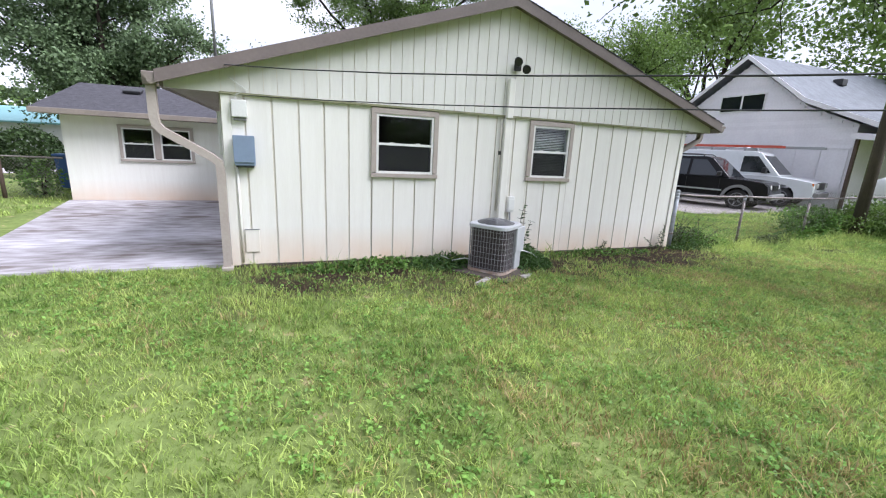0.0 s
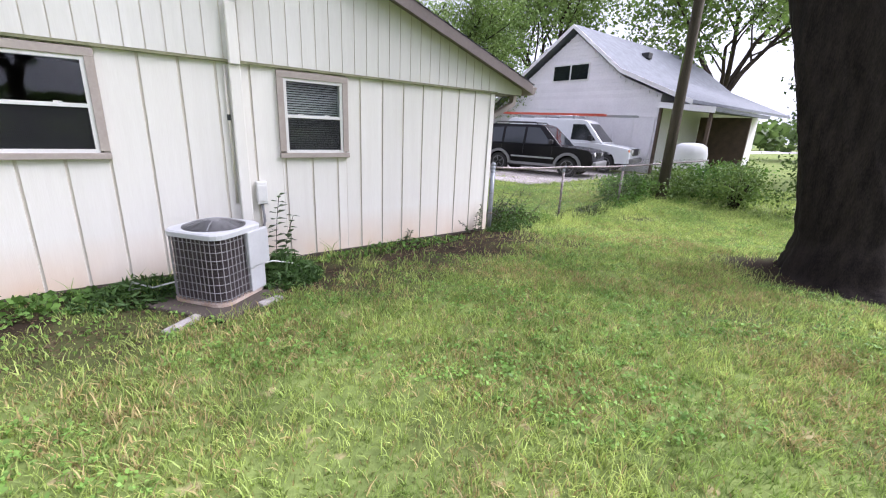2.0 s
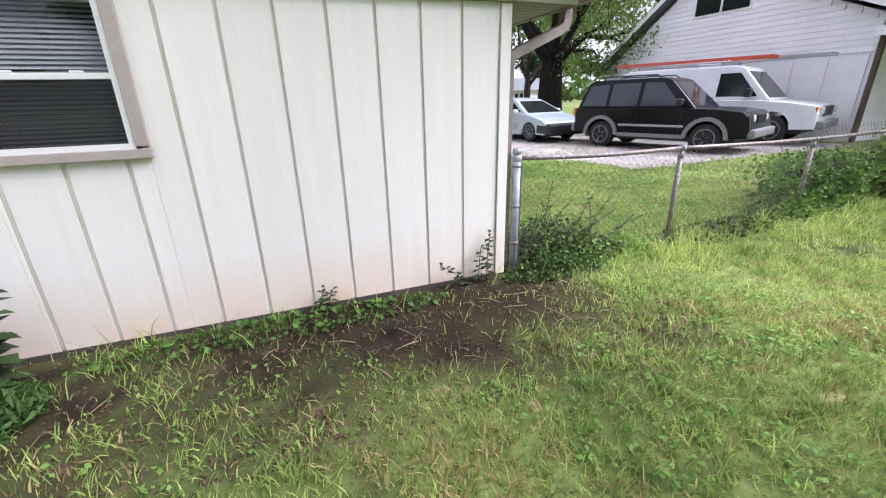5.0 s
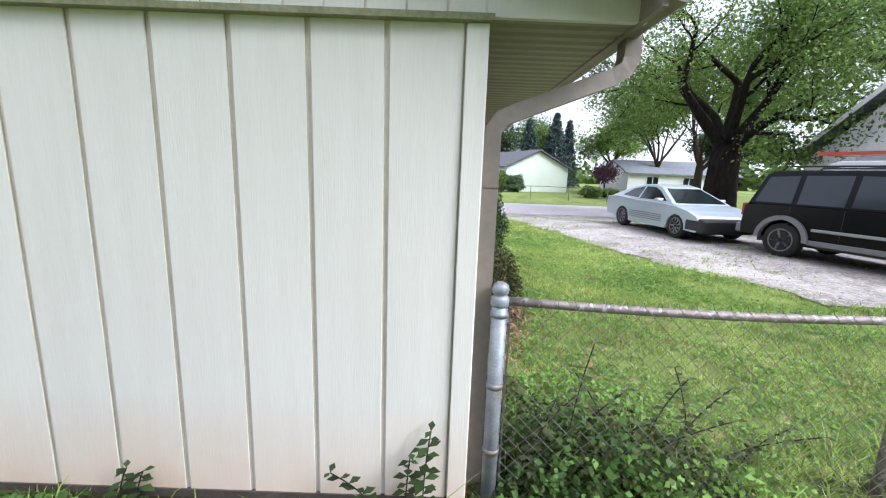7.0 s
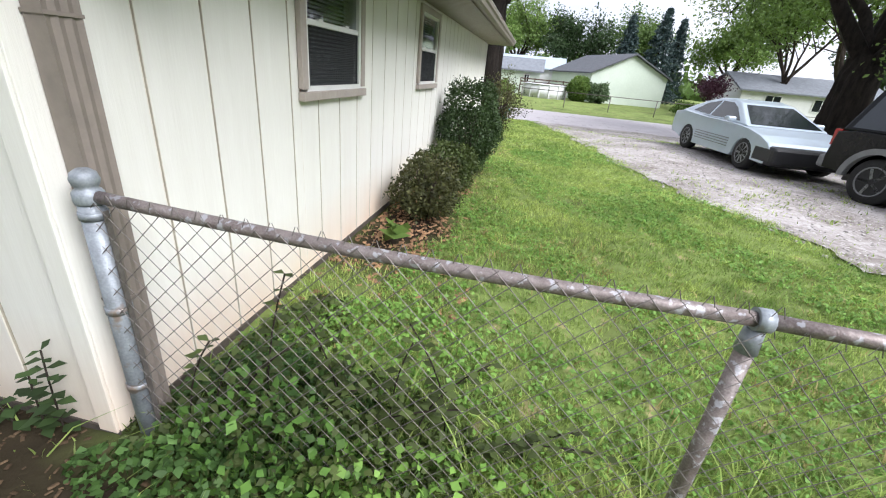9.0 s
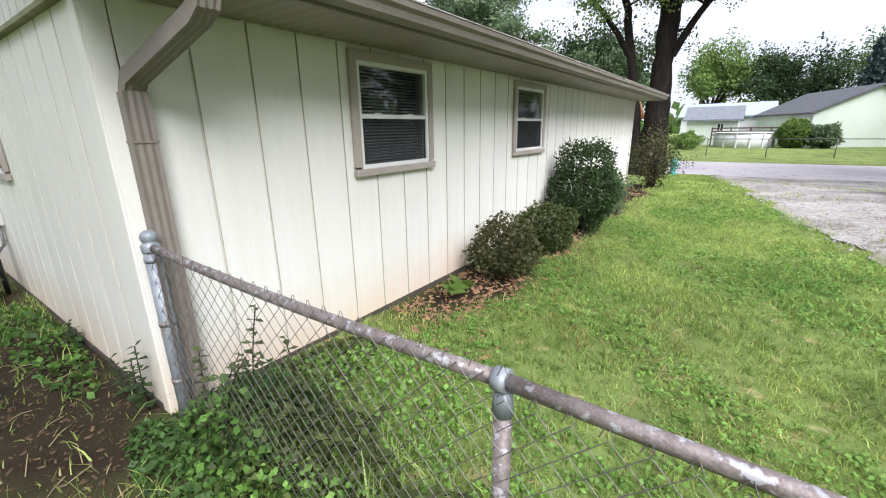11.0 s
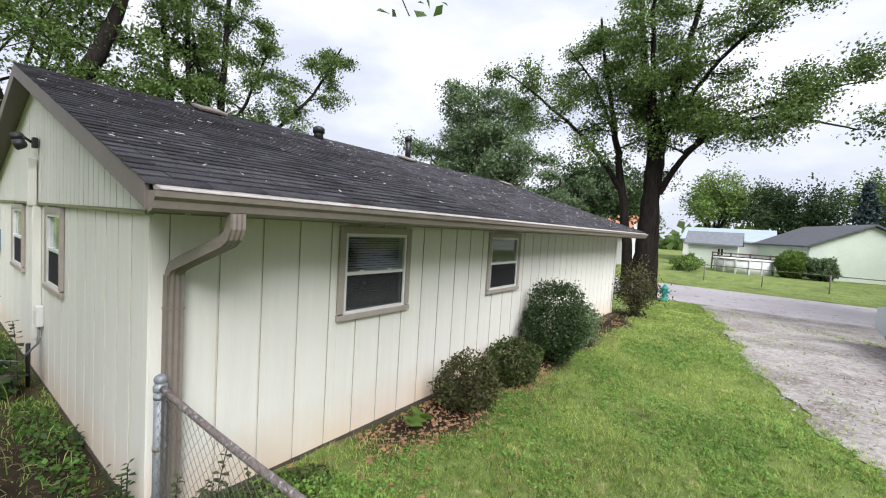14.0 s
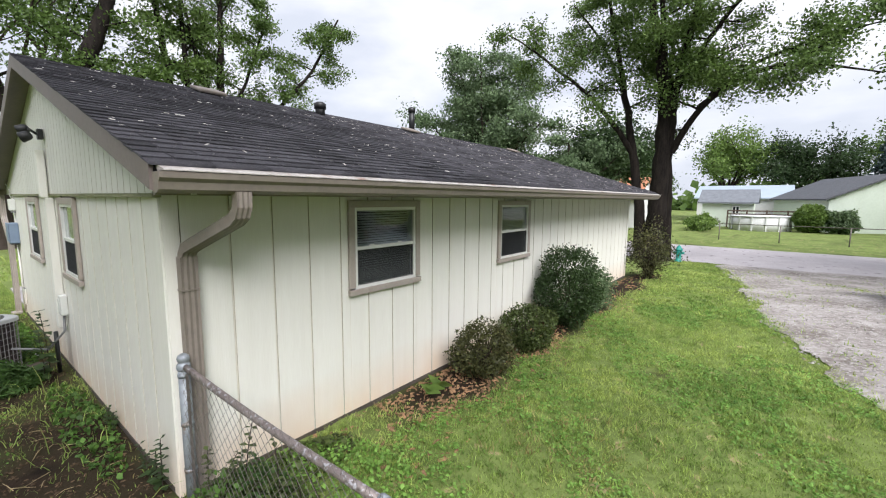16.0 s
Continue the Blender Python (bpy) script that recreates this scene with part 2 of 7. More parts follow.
M_SUVGLASS = plain("grey_tinted_suv_glass", (0.03, 0.036, 0.045), rough=0.04)
M_WHITEV = plain("white_van_paint", (0.76, 0.78, 0.80), rough=0.35, coat=0.5)
M_AC = plain("pale_grey_ac_steel", (0.50, 0.51, 0.53), rough=0.45)
M_ACGRILLE = mat("dark_ac_louvre", (0.080, 0.062, 0.066), (0.040, 0.032, 0.036), scale=12, rough=0.6)
M_ACRUST = mat("rusting_cream_steel", (0.55, 0.47, 0.42), (0.34, 0.22, 0.15), scale=9, rough=0.7)
M_ACWIRE = plain("ac_guard_wire", (0.34, 0.33, 0.34), rough=0.45, metal=0.3)
M_METER = plain("blue_grey_meter_paint", (0.20, 0.26, 0.36), rough=0.45)
M_LAP = mat("white_lap_siding", (0.82, 0.80, 0.83), (0.72, 0.70, 0.73), scale=1.4, rough=0.6, bump=0.05, rnd=0.04)
M_FLECK = mat("bleached_leaf_flecks", (0.60, 0.57, 0.54), (0.34, 0.32, 0.30), scale=20, rough=0.9, island=0.3)
M_ROOFGREY = mat("blue_grey_shingles", (0.20, 0.215, 0.24), (0.13, 0.14, 0.16), scale=3, rough=0.9, bump=0.4, bscale=60, island=0.12)
M_ROOFDARK = mat("dark_grey_shingles", (0.105, 0.11, 0.125), (0.065, 0.068, 0.078), scale=3, rough=0.9, bump=0.4, bscale=60)
M_ROOFTEAL = mat("teal_metal_roof", (0.22, 0.42, 0.44), (0.17, 0.35, 0.37), scale=1, rough=0.5, bump=0.05)
M_ROOFPALE = mat("pale_blue_metal_roof", (0.38, 0.44, 0.52), (0.32, 0.38, 0.45), scale=1, rough=0.5, bump=0.05)
M_FARWALL = mat("pale_green_siding", (0.60, 0.66, 0.58), (0.53, 0.59, 0.51), scale=0.8, rough=0.7, bump=0.02)
M_FARWHITE = mat("white_far_wall", (0.68, 0.68, 0.68), (0.60, 0.60, 0.60), scale=0.8, rough=0.7, bump=0.02)
M_ORANGE = mat("orange_brown_roof", (0.48, 0.22, 0.12), (0.36, 0.15, 0.08), scale=2, rough=0.9)
M_RED = plain("red_ladder_fibreglass", (0.55, 0.09, 0.05), rough=0.4)
M_TEAL = plain("teal_hydrant_paint", (0.03, 0.30, 0.26), rough=0.45)
M_BLUEBIN = plain("blue_bin_plastic", (0.03, 0.08, 0.22), rough=0.5)
M_GREENBIN = plain("dark_green_bin_plastic", (0.015, 0.045, 0.03), rough=0.5)
M_POOL = plain("white_pool_wall", (0.72, 0.73, 0.76), rough=0.5)
M_WOODDK = mat("dark_brown_wood", (0.11, 0.075, 0.055), (0.06, 0.04, 0.03), scale=4, rough=0.85)
M_LITTER = mat("dead_leaf_litter", (0.14, 0.095, 0.055), (0.045, 0.030, 0.020), scale=9, rough=0.95, spec=0.15, island=0.4)
M_DEADGRASS = mat("dry_straw", (0.42, 0.34, 0.19), (0.28, 0.21, 0.11), scale=9, rough=0.95, island=0.3)


# ---- mesh helpers ----
def part(name, bm, material, parent, label=""):
    """Link a bmesh as one mesh under a thing or a part."""
    me = bpy.data.meshes.new(name)
    bm.to_mesh(me)
    bm.free()
    me.materials.append(material)
    ob = new(name, me)
    ob.parent = parent
    if label:
        tagged(ob, label)
    return ob


def shared(name, me, parent, m=None):
    ob = new(name, me)
    ob.parent = parent
    if m is not None:
        ob.matrix_basis = m
    return ob


def thing(name, label, category, m=None, group="", kind=""):
    ob = new(name)
    ob.empty_display_size = 0.2
    if m is not None:
        ob.matrix_basis = m
    return tagged(ob, label, category, group, kind)


def structure(name, bm, material, label, category, kind="structure"):
    me = bpy.data.meshes.new(name)
    bm.to_mesh(me)
    bm.free()
    me.materials.append(material)
    return tagged(new(name, me), label, category, kind=kind)


def box(bm, x0, x1, y0, y1, z0, z1, bevel=0.0, m=None):
    vs = [bm.verts.new(p) for p in ((x0, y0, z0), (x1, y0, z0), (x1, y1, z0), (x0, y1, z0), (x0, y0, z1), (x1, y0, z1), (x1, y1, z1), (x0, y1, z1))]
    fs = [bm.faces.new([vs[i] for i in f]) for f in ((0, 3, 2, 1), (4, 5, 6, 7), (0, 1, 5, 4), (1, 2, 6, 5), (2, 3, 7, 6), (3, 0, 4, 7))]
    out = vs
    if bevel:
        es = list({e for f in fs for e in f.edges})
        r = bmesh.ops.bevel(bm, geom=es, offset=bevel, segments=2, affect="EDGES", profile=0.5)
        out = list({v for f in r["faces"] for v in f.verts} | {v for v in vs if v.is_valid})
    if m is not None:
        bmesh.ops.transform(bm, matrix=m, verts=[v for v in out if v.is_valid])
    return out


def one_box(*a, **k):
    bm = bmesh.new()
    box(bm, *a, **k)
    return bm


def prism(bm, poly, y0, y1):
    """A polygon in x and z drawn out from y0 to y1."""
    a = [bm.verts.new((x, y0, z)) for x, z in poly]
    b = [bm.verts.new((x, y1, z)) for x, z in poly]
    bm.faces.new(a)
    bm.faces.new(b[::-1])
    for i in range(len(poly)):
        j = (i + 1) % len(poly)
        bm.faces.new((a[j], a[i], b[i], b[j]))
    return a + b


def tube(bm, pts, r, seg=8, caps=True):
    """A round bar along points; r is one radius or one a point."""
    pts = [Vector(p) for p in pts]
    rs = r if isinstance(r, (list, tuple)) else [r] * len(pts)
    rings = []
    side = None
    for i, p in enumerate(pts):
        d = (pts[min(i + 1, len(pts) - 1)] - pts[max(i - 1, 0)]).normalized()
        if side is None:
            side = d.orthogonal().normalized()
        side = (side - d * side.dot(d))
        side = side.normalized() if side.length > 1e-6 else d.orthogonal().normalized()
        up = d.cross(side)
        rings.append([bm.verts.new(p + (side * math.cos(a) + up * math.sin(a)) * rs[i]) for a in (2 * math.pi * k / seg for k in range(seg))])
    for a, b in zip(rings, rings[1:]):
        for k in range(seg):
            bm.faces.new((a[k], a[(k + 1) % seg], b[(k + 1) % seg], b[k])).smooth = True
    if caps:
        bm.faces.new(rings[0][::-1])
        bm.faces.new(rings[-1])
    return rings


def one_tube(pts, r, seg=8):
    bm = bmesh.new()
    tube(bm, pts, r, seg)
    return bm


def lathe(bm, prof, seg=20, axis="z"):
    """Turn (radius, height) pairs about an axis."""
    rings = []
    for r, h in prof:
        ring = []
        for k in range(seg):
            a = 2 * math.pi * k / seg
            c, s = r * math.cos(a), r * math.sin(a)
            ring.append(bm.verts.new((c, s, h) if axis == "z" else (c, h, s)))
        rings.append(ring)
    for a, b in zip(rings, rings[1:]):
        for k in range(seg):
            bm.faces.new((a[k], a[(k + 1) % seg], b[(k + 1) % seg], b[k])).smooth = True
    bm.faces.new(rings[0][::-1])
    bm.faces.new(rings[-1])
    bmesh.ops.recalc_face_normals(bm, faces=bm.faces)


def raw_mesh(name, verts, faces_n, material):
    """A mesh from arrays: verts (n, 3), faces all of one size, index order."""
    verts = np.asarray(verts, np.float32)
    faces = np.asarray(faces_n, np.int32)
    me = bpy.data.meshes.new(name)
    k = faces.shape[1]
    me.vertices.add(len(verts))
    me.vertices.foreach_set("co", verts.ravel())
    me.loops.add(faces.size)
    me.loops.foreach_set("vertex_index", faces.ravel())
    me.polygons.add(len(faces))
    me.polygons.foreach_set("loop_start", np.arange(0, faces.size, k, dtype=np.int32))
    me.update(calc_edges=True)
    me.validate()
    me.materials.append(material)
    return me


def smooth(a, b, v):
    q = np.clip((np.asarray(v, float) - a) / (b - a), 0, 1)
    return q * q * (3 - 2 * q)


def gz(x, y):
    """Height of the ground: level yard, drive a little higher, street lower."""
    x, y = np.asarray(x, float), np.asarray(y, float)
    d = 0.12 * smooth(2.5, 5.0, x) * (1 - smooth(11, 17, y)) - 0.30 * smooth(10, 18, y)
    return d + 0.02 * np.sin(x * 1.3 + 0.4) * np.sin(y * 1.1 + 1.0) * smooth(0.5, 2.5, np.hypot(np.maximum(0, np.abs(x + 3.8) - 3.8), np.maximum(0, np.abs(y - 5.6) - 5.6)))


def drive_left(y):
    """Left edge of the gravel drive."""
    return np.interp(y, [3.0, 4.4, 5.4, 7.0, 9.1, 14.0, 17.6], [4.75, 4.45, 4.05, 3.55, 3.1, 2.45, 1.7])
# ---- ground ----
def axis_steps(lo, hi, step, far):
    fine = np.arange(lo, hi + 1e-6, step)
    out = [step * 1.35 ** k for k in range(1, 40)]
    cum = np.cumsum(out)
    cum = cum[cum < far]
    return np.concatenate([lo - cum[::-1], fine, hi + cum])


gx = axis_steps(-14, 12, 0.2, 600)
gy = axis_steps(-8, 27, 0.2, 600)
GX, GY = np.meshgrid(gx, gy)
rng = np.random.default_rng(5)
GZ = gz(GX, GY) + rng.normal(0, 0.006, GX.shape)
nx = len(gx)
ii, jj = np.meshgrid(np.arange(nx - 1), np.arange(len(gy) - 1))
a0 = (jj * nx + ii).ravel()
M_GROUND = mat("lawn_soil_and_thatch", (0.215, 0.275, 0.082), (0.107, 0.142, 0.043), scale=1.1, rough=0.95, bump=0.8, bscale=45, speck=(0.34, 0.29, 0.15), speck_scale=5, speck_at=0.62, spec=0.1)
gn, gl = M_GROUND.node_tree.nodes, M_GROUND.node_tree.links
gb = gn["Principled BSDF"]
g_src = gb.inputs["Base Color"].links[0].from_socket
g_att = gn.new("ShaderNodeAttribute")
g_att.attribute_name = "soil_and_shade"
g_mix = gn.new("ShaderNodeMixRGB")
g_noise = gn.new("ShaderNodeTexNoise")
g_noise.inputs["Scale"].default_value = 16
g_noise.inputs["Detail"].default_value = 6
g_ramp = gn.new("ShaderNodeValToRGB")
g_ramp.color_ramp.elements[0].position = 0.35
# near-black soil: its own brown with the gable corner's shade mixed in
g_ramp.color_ramp.elements[0].color = (0.010, 0.007, 0.006, 1)
g_ramp.color_ramp.elements[1].position = 0.7
g_ramp.color_ramp.elements[1].color = (0.040, 0.028, 0.019, 1)
gl.new(g_noise.outputs["Fac"], g_ramp.inputs["Fac"])
gl.new(g_att.outputs["Fac"], g_mix.inputs[0])
gl.new(g_src, g_mix.inputs[1])
gl.new(g_ramp.outputs["Color"], g_mix.inputs[2])
gl.new(g_mix.outputs["Color"], gb.inputs["Base Color"])


def lump(x, y, f, ph):
    return np.sin(x * f + ph) * np.cos(y * f * 1.17 + ph * 2.1) + 0.6 * np.sin(x * f * 2.3 + y * f * 1.9 + ph)


def bare(x, y):
    """Where the soil shows: along the gable wall, round the fence and under the bushes; the corner patch paints shade
    too.
    """
    n = lump(x, y, 2.3, 0.7) * 0.18
    wall = (1 - smooth(0.7, 2.0, -y + n * 1.6)) * smooth(-8.1, -7.0, x) * (1 - smooth(0.4, 1.3, x + n)) * (1 - smooth(-0.1, 0.15, y))
    wall = wall * (0.92 + 0.18 * lump(x, y, 7.3, 1.1) + 0.12 * lump(x, y, 3.1, 0.5))
    # soil patch at the corner that also paints the shade lying there
    corner = 0.97 * (1 - smooth(0.38, 1.10, np.hypot((x + 1.0) * 0.42, y + 0.35) + n + lump(x, y, 6.1, 0.3) * 0.12))
    bed = (1 - smooth(0.55, 0.95, x + n * 0.7)) * smooth(-0.4, 0.2, x) * smooth(1.2, 2.2, y) * (1 - smooth(12.0, 13.2, y))
    patch = np.clip(lump(x, y, 0.9, 2.0) - 0.95, 0, 1) * 0.9 + np.clip(lump(x, y, 3.3, 0.4) - 1.0, 0, 0.6)
    tree = 1 - smooth(0.7, 1.5, np.hypot(x - 2.25, y + 4.05) + n)
    return np.clip(np.maximum.reduce([wall, corner, bed, patch, tree]), 0, 1)


me_ground = raw_mesh("ground", np.stack([GX.ravel(), GY.ravel(), GZ.ravel()], 1), np.stack([a0, a0 + 1, a0 + nx + 1, a0 + nx], 1), M_GROUND)
att = me_ground.attributes.new("soil_and_shade", "FLOAT", "POINT")
att.data.foreach_set("value", bare(GX, GY).ravel().astype(np.float32))
ground = tagged(new("ground", me_ground), "uneven green lawn with bare brown soil patches", "ground", kind="structure")

# street, drive, patio
STREET_NEAR, STREET_FAR = 18.2, 25.2


def sheet(name, xs, ys, zfun, material, label, category, left=None, lift=0.012):
    v, f = [], []
    for y in ys:
        for x in xs:
            xx = x if left is None else left(y) + x
            v.append((xx, y, float(zfun(xx, y)) + lift))
    n = len(xs)
    for j in range(len(ys) - 1):
        for i in range(n - 1):
            f.append((j * n + i, j * n + i + 1, (j + 1) * n + i + 1, (j + 1) * n + i))
    return tagged(new(name, raw_mesh(name, v, f, material)), label, category, kind="structure")


sheet("road", np.linspace(-120, 120, 121), np.linspace(STREET_NEAR, STREET_FAR, 8), lambda x, y: -0.30 + 0.03 * (1 - ((y - 21.7) / 3.5) ** 2), M_ASPHALT, "worn pale grey asphalt residential street", "road", lift=0.02)
sheet("driveway", np.concatenate([np.linspace(0, 1, 6), np.linspace(1.5, 7.5, 9)]), np.arange(3.2, 18.5, 0.1), lambda x, y: gz(x, y), M_GRAVEL, "patchy gravel driveway beside the lawn", "driveway",
      left=lambda y: float(drive_left(y)) + 0.10 * math.sin(y * 2.1) + 0.05 * math.sin(y * 5.3) + 0.03 * math.sin(y * 13.7), lift=0.02)
bm = bmesh.new()
prism(bm, [(-11.9, -0.08), (-7.62, -0.08), (-7.62, 0.035), (-11.9, 0.035)], 0.05, 6.6)
for v in bm.verts:
    if v.co.x < -10 and v.co.y < 1:
        v.co.x = -10.6
structure("patio", bm, M_CONCRETE, "stained concrete patio slab with pale and dark patches", "patio")

# ---- our house ----
GW = -7.58            # left end of the gable wall
RIDGE_X, RIDGE_Z, PITCH = -3.79, 3.78, 0.325
EAVE_X = 0.62
ROOF_Y0, ROOF_Y1 = -0.20, 11.65
WALL_Y1 = 11.32
BAND_Z = 2.21
BASE_Z = 0.03


def roof_z(x):
    return RIDGE_Z - PITCH * abs(x - RIDGE_X)


W1 = (-5.77, -4.80, 1.235, 2.165)
W2 = (-3.286, -2.458, 1.235, 2.165)
S1 = (1.53, 2.54, 1.235, 2.165)
S2 = (4.28, 5.29, 1.235, 2.165)


def wall_with_holes(bm, u0, u1, z0, z1, d0, d1, holes, place):
    """Rectangles round the openings; place turns (u, depth, z) boxes into world boxes."""
    us = sorted({u0, u1, *[h[0] + 0.05 for h in holes], *[h[1] - 0.05 for h in holes]})
    for a, b in zip(us, us[1:]):
        mid = (a + b) / 2
        cut = [h for h in holes if h[0] < mid < h[1]]
        if not cut:
            place(bm, a, b, d0, d1, z0, z1)
        for h in cut:
            place(bm, a, b, d0, d1, z0, h[2] + 0.05)
            place(bm, a, b, d0, d1, h[3] - 0.05, z1)


def put_y(bm, a, b, d0, d1, z0, z1):
    box(bm, a, b, d0, d1, z0, z1)


def put_x(bm, a, b, d0, d1, z0, z1):
    box(bm, -d1, -d0, a, b, z0, z1)


bm = bmesh.new()
wall_with_holes(bm, GW, 0.0 - 0.13, 0.0, 2.42, 0.012, 0.13, [W1, W2], put_y)
wall_gable = structure("wall_south", bm, M_GROOVE, "cream grooved plywood gable wall of the house", "wall")
bm = bmesh.new()
wall_with_holes(bm, 0.012, WALL_Y1, 0.0, 2.42, 0.012, 0.13, [S1, S2], put_x)
wall_side = structure("wall_east", bm, M_GROOVE, "cream grooved plywood side wall of the house", "wall")
wall_west = structure("wall_west", one_box(GW, GW + 0.12, 0.14, 6.6, 0.0, 2.42), M_SIDING, "cream painted wall beside the patio", "wall")
structure("wall_north", one_box(GW, -0.14, WALL_Y1 - 0.12, WALL_Y1, 0.0, 2.42), M_SIDING, "cream painted end wall of the house", "wall")
# unseen floor, ceiling and partition, added so the windows look into darkness
structure("floor", one_box(GW + 0.13, -0.14, 0.14, WALL_Y1 - 0.13, -0.02, 0.03), M_DARK, "added indoor floor painted dark as an unlit room", "floor")
structure("ceiling", one_box(GW + 0.13, -0.14, 0.14, WALL_Y1 - 0.13, 2.30, 2.34), M_DARK, "added indoor ceiling painted dark as an unlit room", "ceiling")
structure("wall_inner", one_box(GW + 0.13, -0.14, 3.2, 3.28, 0.04, 2.29), M_DARK, "added indoor partition painted dark as an unlit room", "wall")
bm = bmesh.new()
box(bm, GW, 0.012, -0.008, 0.010, -0.10, BASE_Z + 0.01)
box(bm, -0.010, 0.008, 0.02, WALL_Y1, -0.40, BASE_Z + 0.01)
structure("foundation", bm, M_FOUND, "dark foundation edge under the siding", "foundation")

# roof deck, soffits, fascias
bm = bmesh.new()
x_l = 2 * RIDGE_X - EAVE_X
for xe in (EAVE_X, x_l):
    ze = roof_z(xe)
    vs = [(RIDGE_X, ROOF_Y0, RIDGE_Z), (xe, ROOF_Y0, ze), (xe, ROOF_Y1, ze), (RIDGE_X, ROOF_Y1, RIDGE_Z)]
    top = [bm.verts.new(v) for v in vs]
    low = [bm.verts.new((x, y, z - 0.05)) for x, y, z in vs]
    bm.faces.new(top)
    bm.faces.new(low[::-1])
    for k in range(4):
        bm.faces.new((top[k], low[k], low[(k + 1) % 4], top[(k + 1) % 4]))
bmesh.ops.recalc_face_normals(bm, faces=bm.faces)
roof = structure("roof", bm, M_SHINGLE_J, "dark charcoal asphalt shingle gable roof strewn with twigs", "roof")

bm = bmesh.new()
n_rib = 118
for side in (0, 1):
    for k in range(n_rib):
        y = 0.0 + k * 0.0985
        xa, xb = (0.014, 0.585) if side == 0 else (2 * RIDGE_X - 0.585, GW - 0.01)
        vs = [bm.verts.new(p) for p in ((xa, y, 2.203), (xb, y, 2.203), (xb, y + 0.045, 2.203), (xa, y + 0.045, 2.203), (xa, y + 0.053, 2.216), (xb, y + 0.053, 2.216), (xa, y + 0.0985, 2.203), (xb, y + 0.0985, 2.203))]
        bm.faces.new((vs[0], vs[3], vs[2], vs[1]))
        bm.faces.new((vs[3], vs[4], vs[5], vs[2]))
        bm.faces.new((vs[4], vs[6], vs[7], vs[5]))
structure("soffit", bm, M_SOFFIT, "ribbed brown metal soffit under the eave", "soffit")

for side in (0, 1):
    sgn = 1 if side == 0 else -1
    bm = bmesh.new()
    x1 = EAVE_X if side == 0 else x_l
    poly = [(RIDGE_X, RIDGE_Z + 0.012), (x1, roof_z(x1) + 0.012), (x1, roof_z(x1) - 0.125), (RIDGE_X, RIDGE_Z - 0.135)]
    prism(bm, poly if side == 0 else poly[::-1], ROOF_Y0 - 0.025, ROOF_Y0 - 0.003)
    structure("rake_trim", bm, M_RAKE, "taupe painted rake board along the gable roof edge", "trim")
    bm = bmesh.new()
    poly = [(RIDGE_X, RIDGE_Z - 0.055), (x1, roof_z(x1) - 0.055), (x1, roof_z(x1) - 0.075), (RIDGE_X, RIDGE_Z - 0.075)]
    prism(bm, poly if side == 0 else poly[::-1], ROOF_Y0, -0.035)
    structure("rake_soffit", bm, M_RAKE, "taupe underside of the roof overhang", "trim")
    xs = sorted((x1 - sgn * 0.035, x1 - sgn * 0.012))
    structure("fascia", one_box(xs[0], xs[1], ROOF_Y0, ROOF_Y1, 2.195, 2.32), M_TAUPE, "taupe fascia board behind the gutter", "trim")
    # boxed return of the eave at the gable end
    bm = bmesh.new()
    xa, xb = (0.0, EAVE_X) if side == 0 else (GW, x_l)
    poly = [(xa, BAND_Z - 0.012), (xb, BAND_Z - 0.012), (xb, roof_z(xb) - 0.06), (xa, roof_z(xa) - 0.06)]
    prism(bm, poly if side == 0 else poly[::-1], -0.028, 0.0)
    structure("eave_return", bm, M_GABLE, "cream boxed eave end", "trim")

# band under the gable boards; its dark colour holds moss and their shadow
structure("drip_board", one_box(GW - 0.02, 0.03, -0.045, 0.004, BAND_Z - 0.028, BAND_Z - 0.003), M_MOSS_SHADE, "drip ledge between wall and gable in a moss and shadow tone", "trim")
bm = bmesh.new()
prism(bm, [(GW, BAND_Z), (0.0, BAND_Z), (0.0, roof_z(0) - 0.06), (RIDGE_X, RIDGE_Z - 0.06), (GW, roof_z(GW) - 0.06)], -0.026, 0.02)
gable_core = structure("wall_gable", bm, M_GROOVE, "cream grooved gable above the wall", "wall")


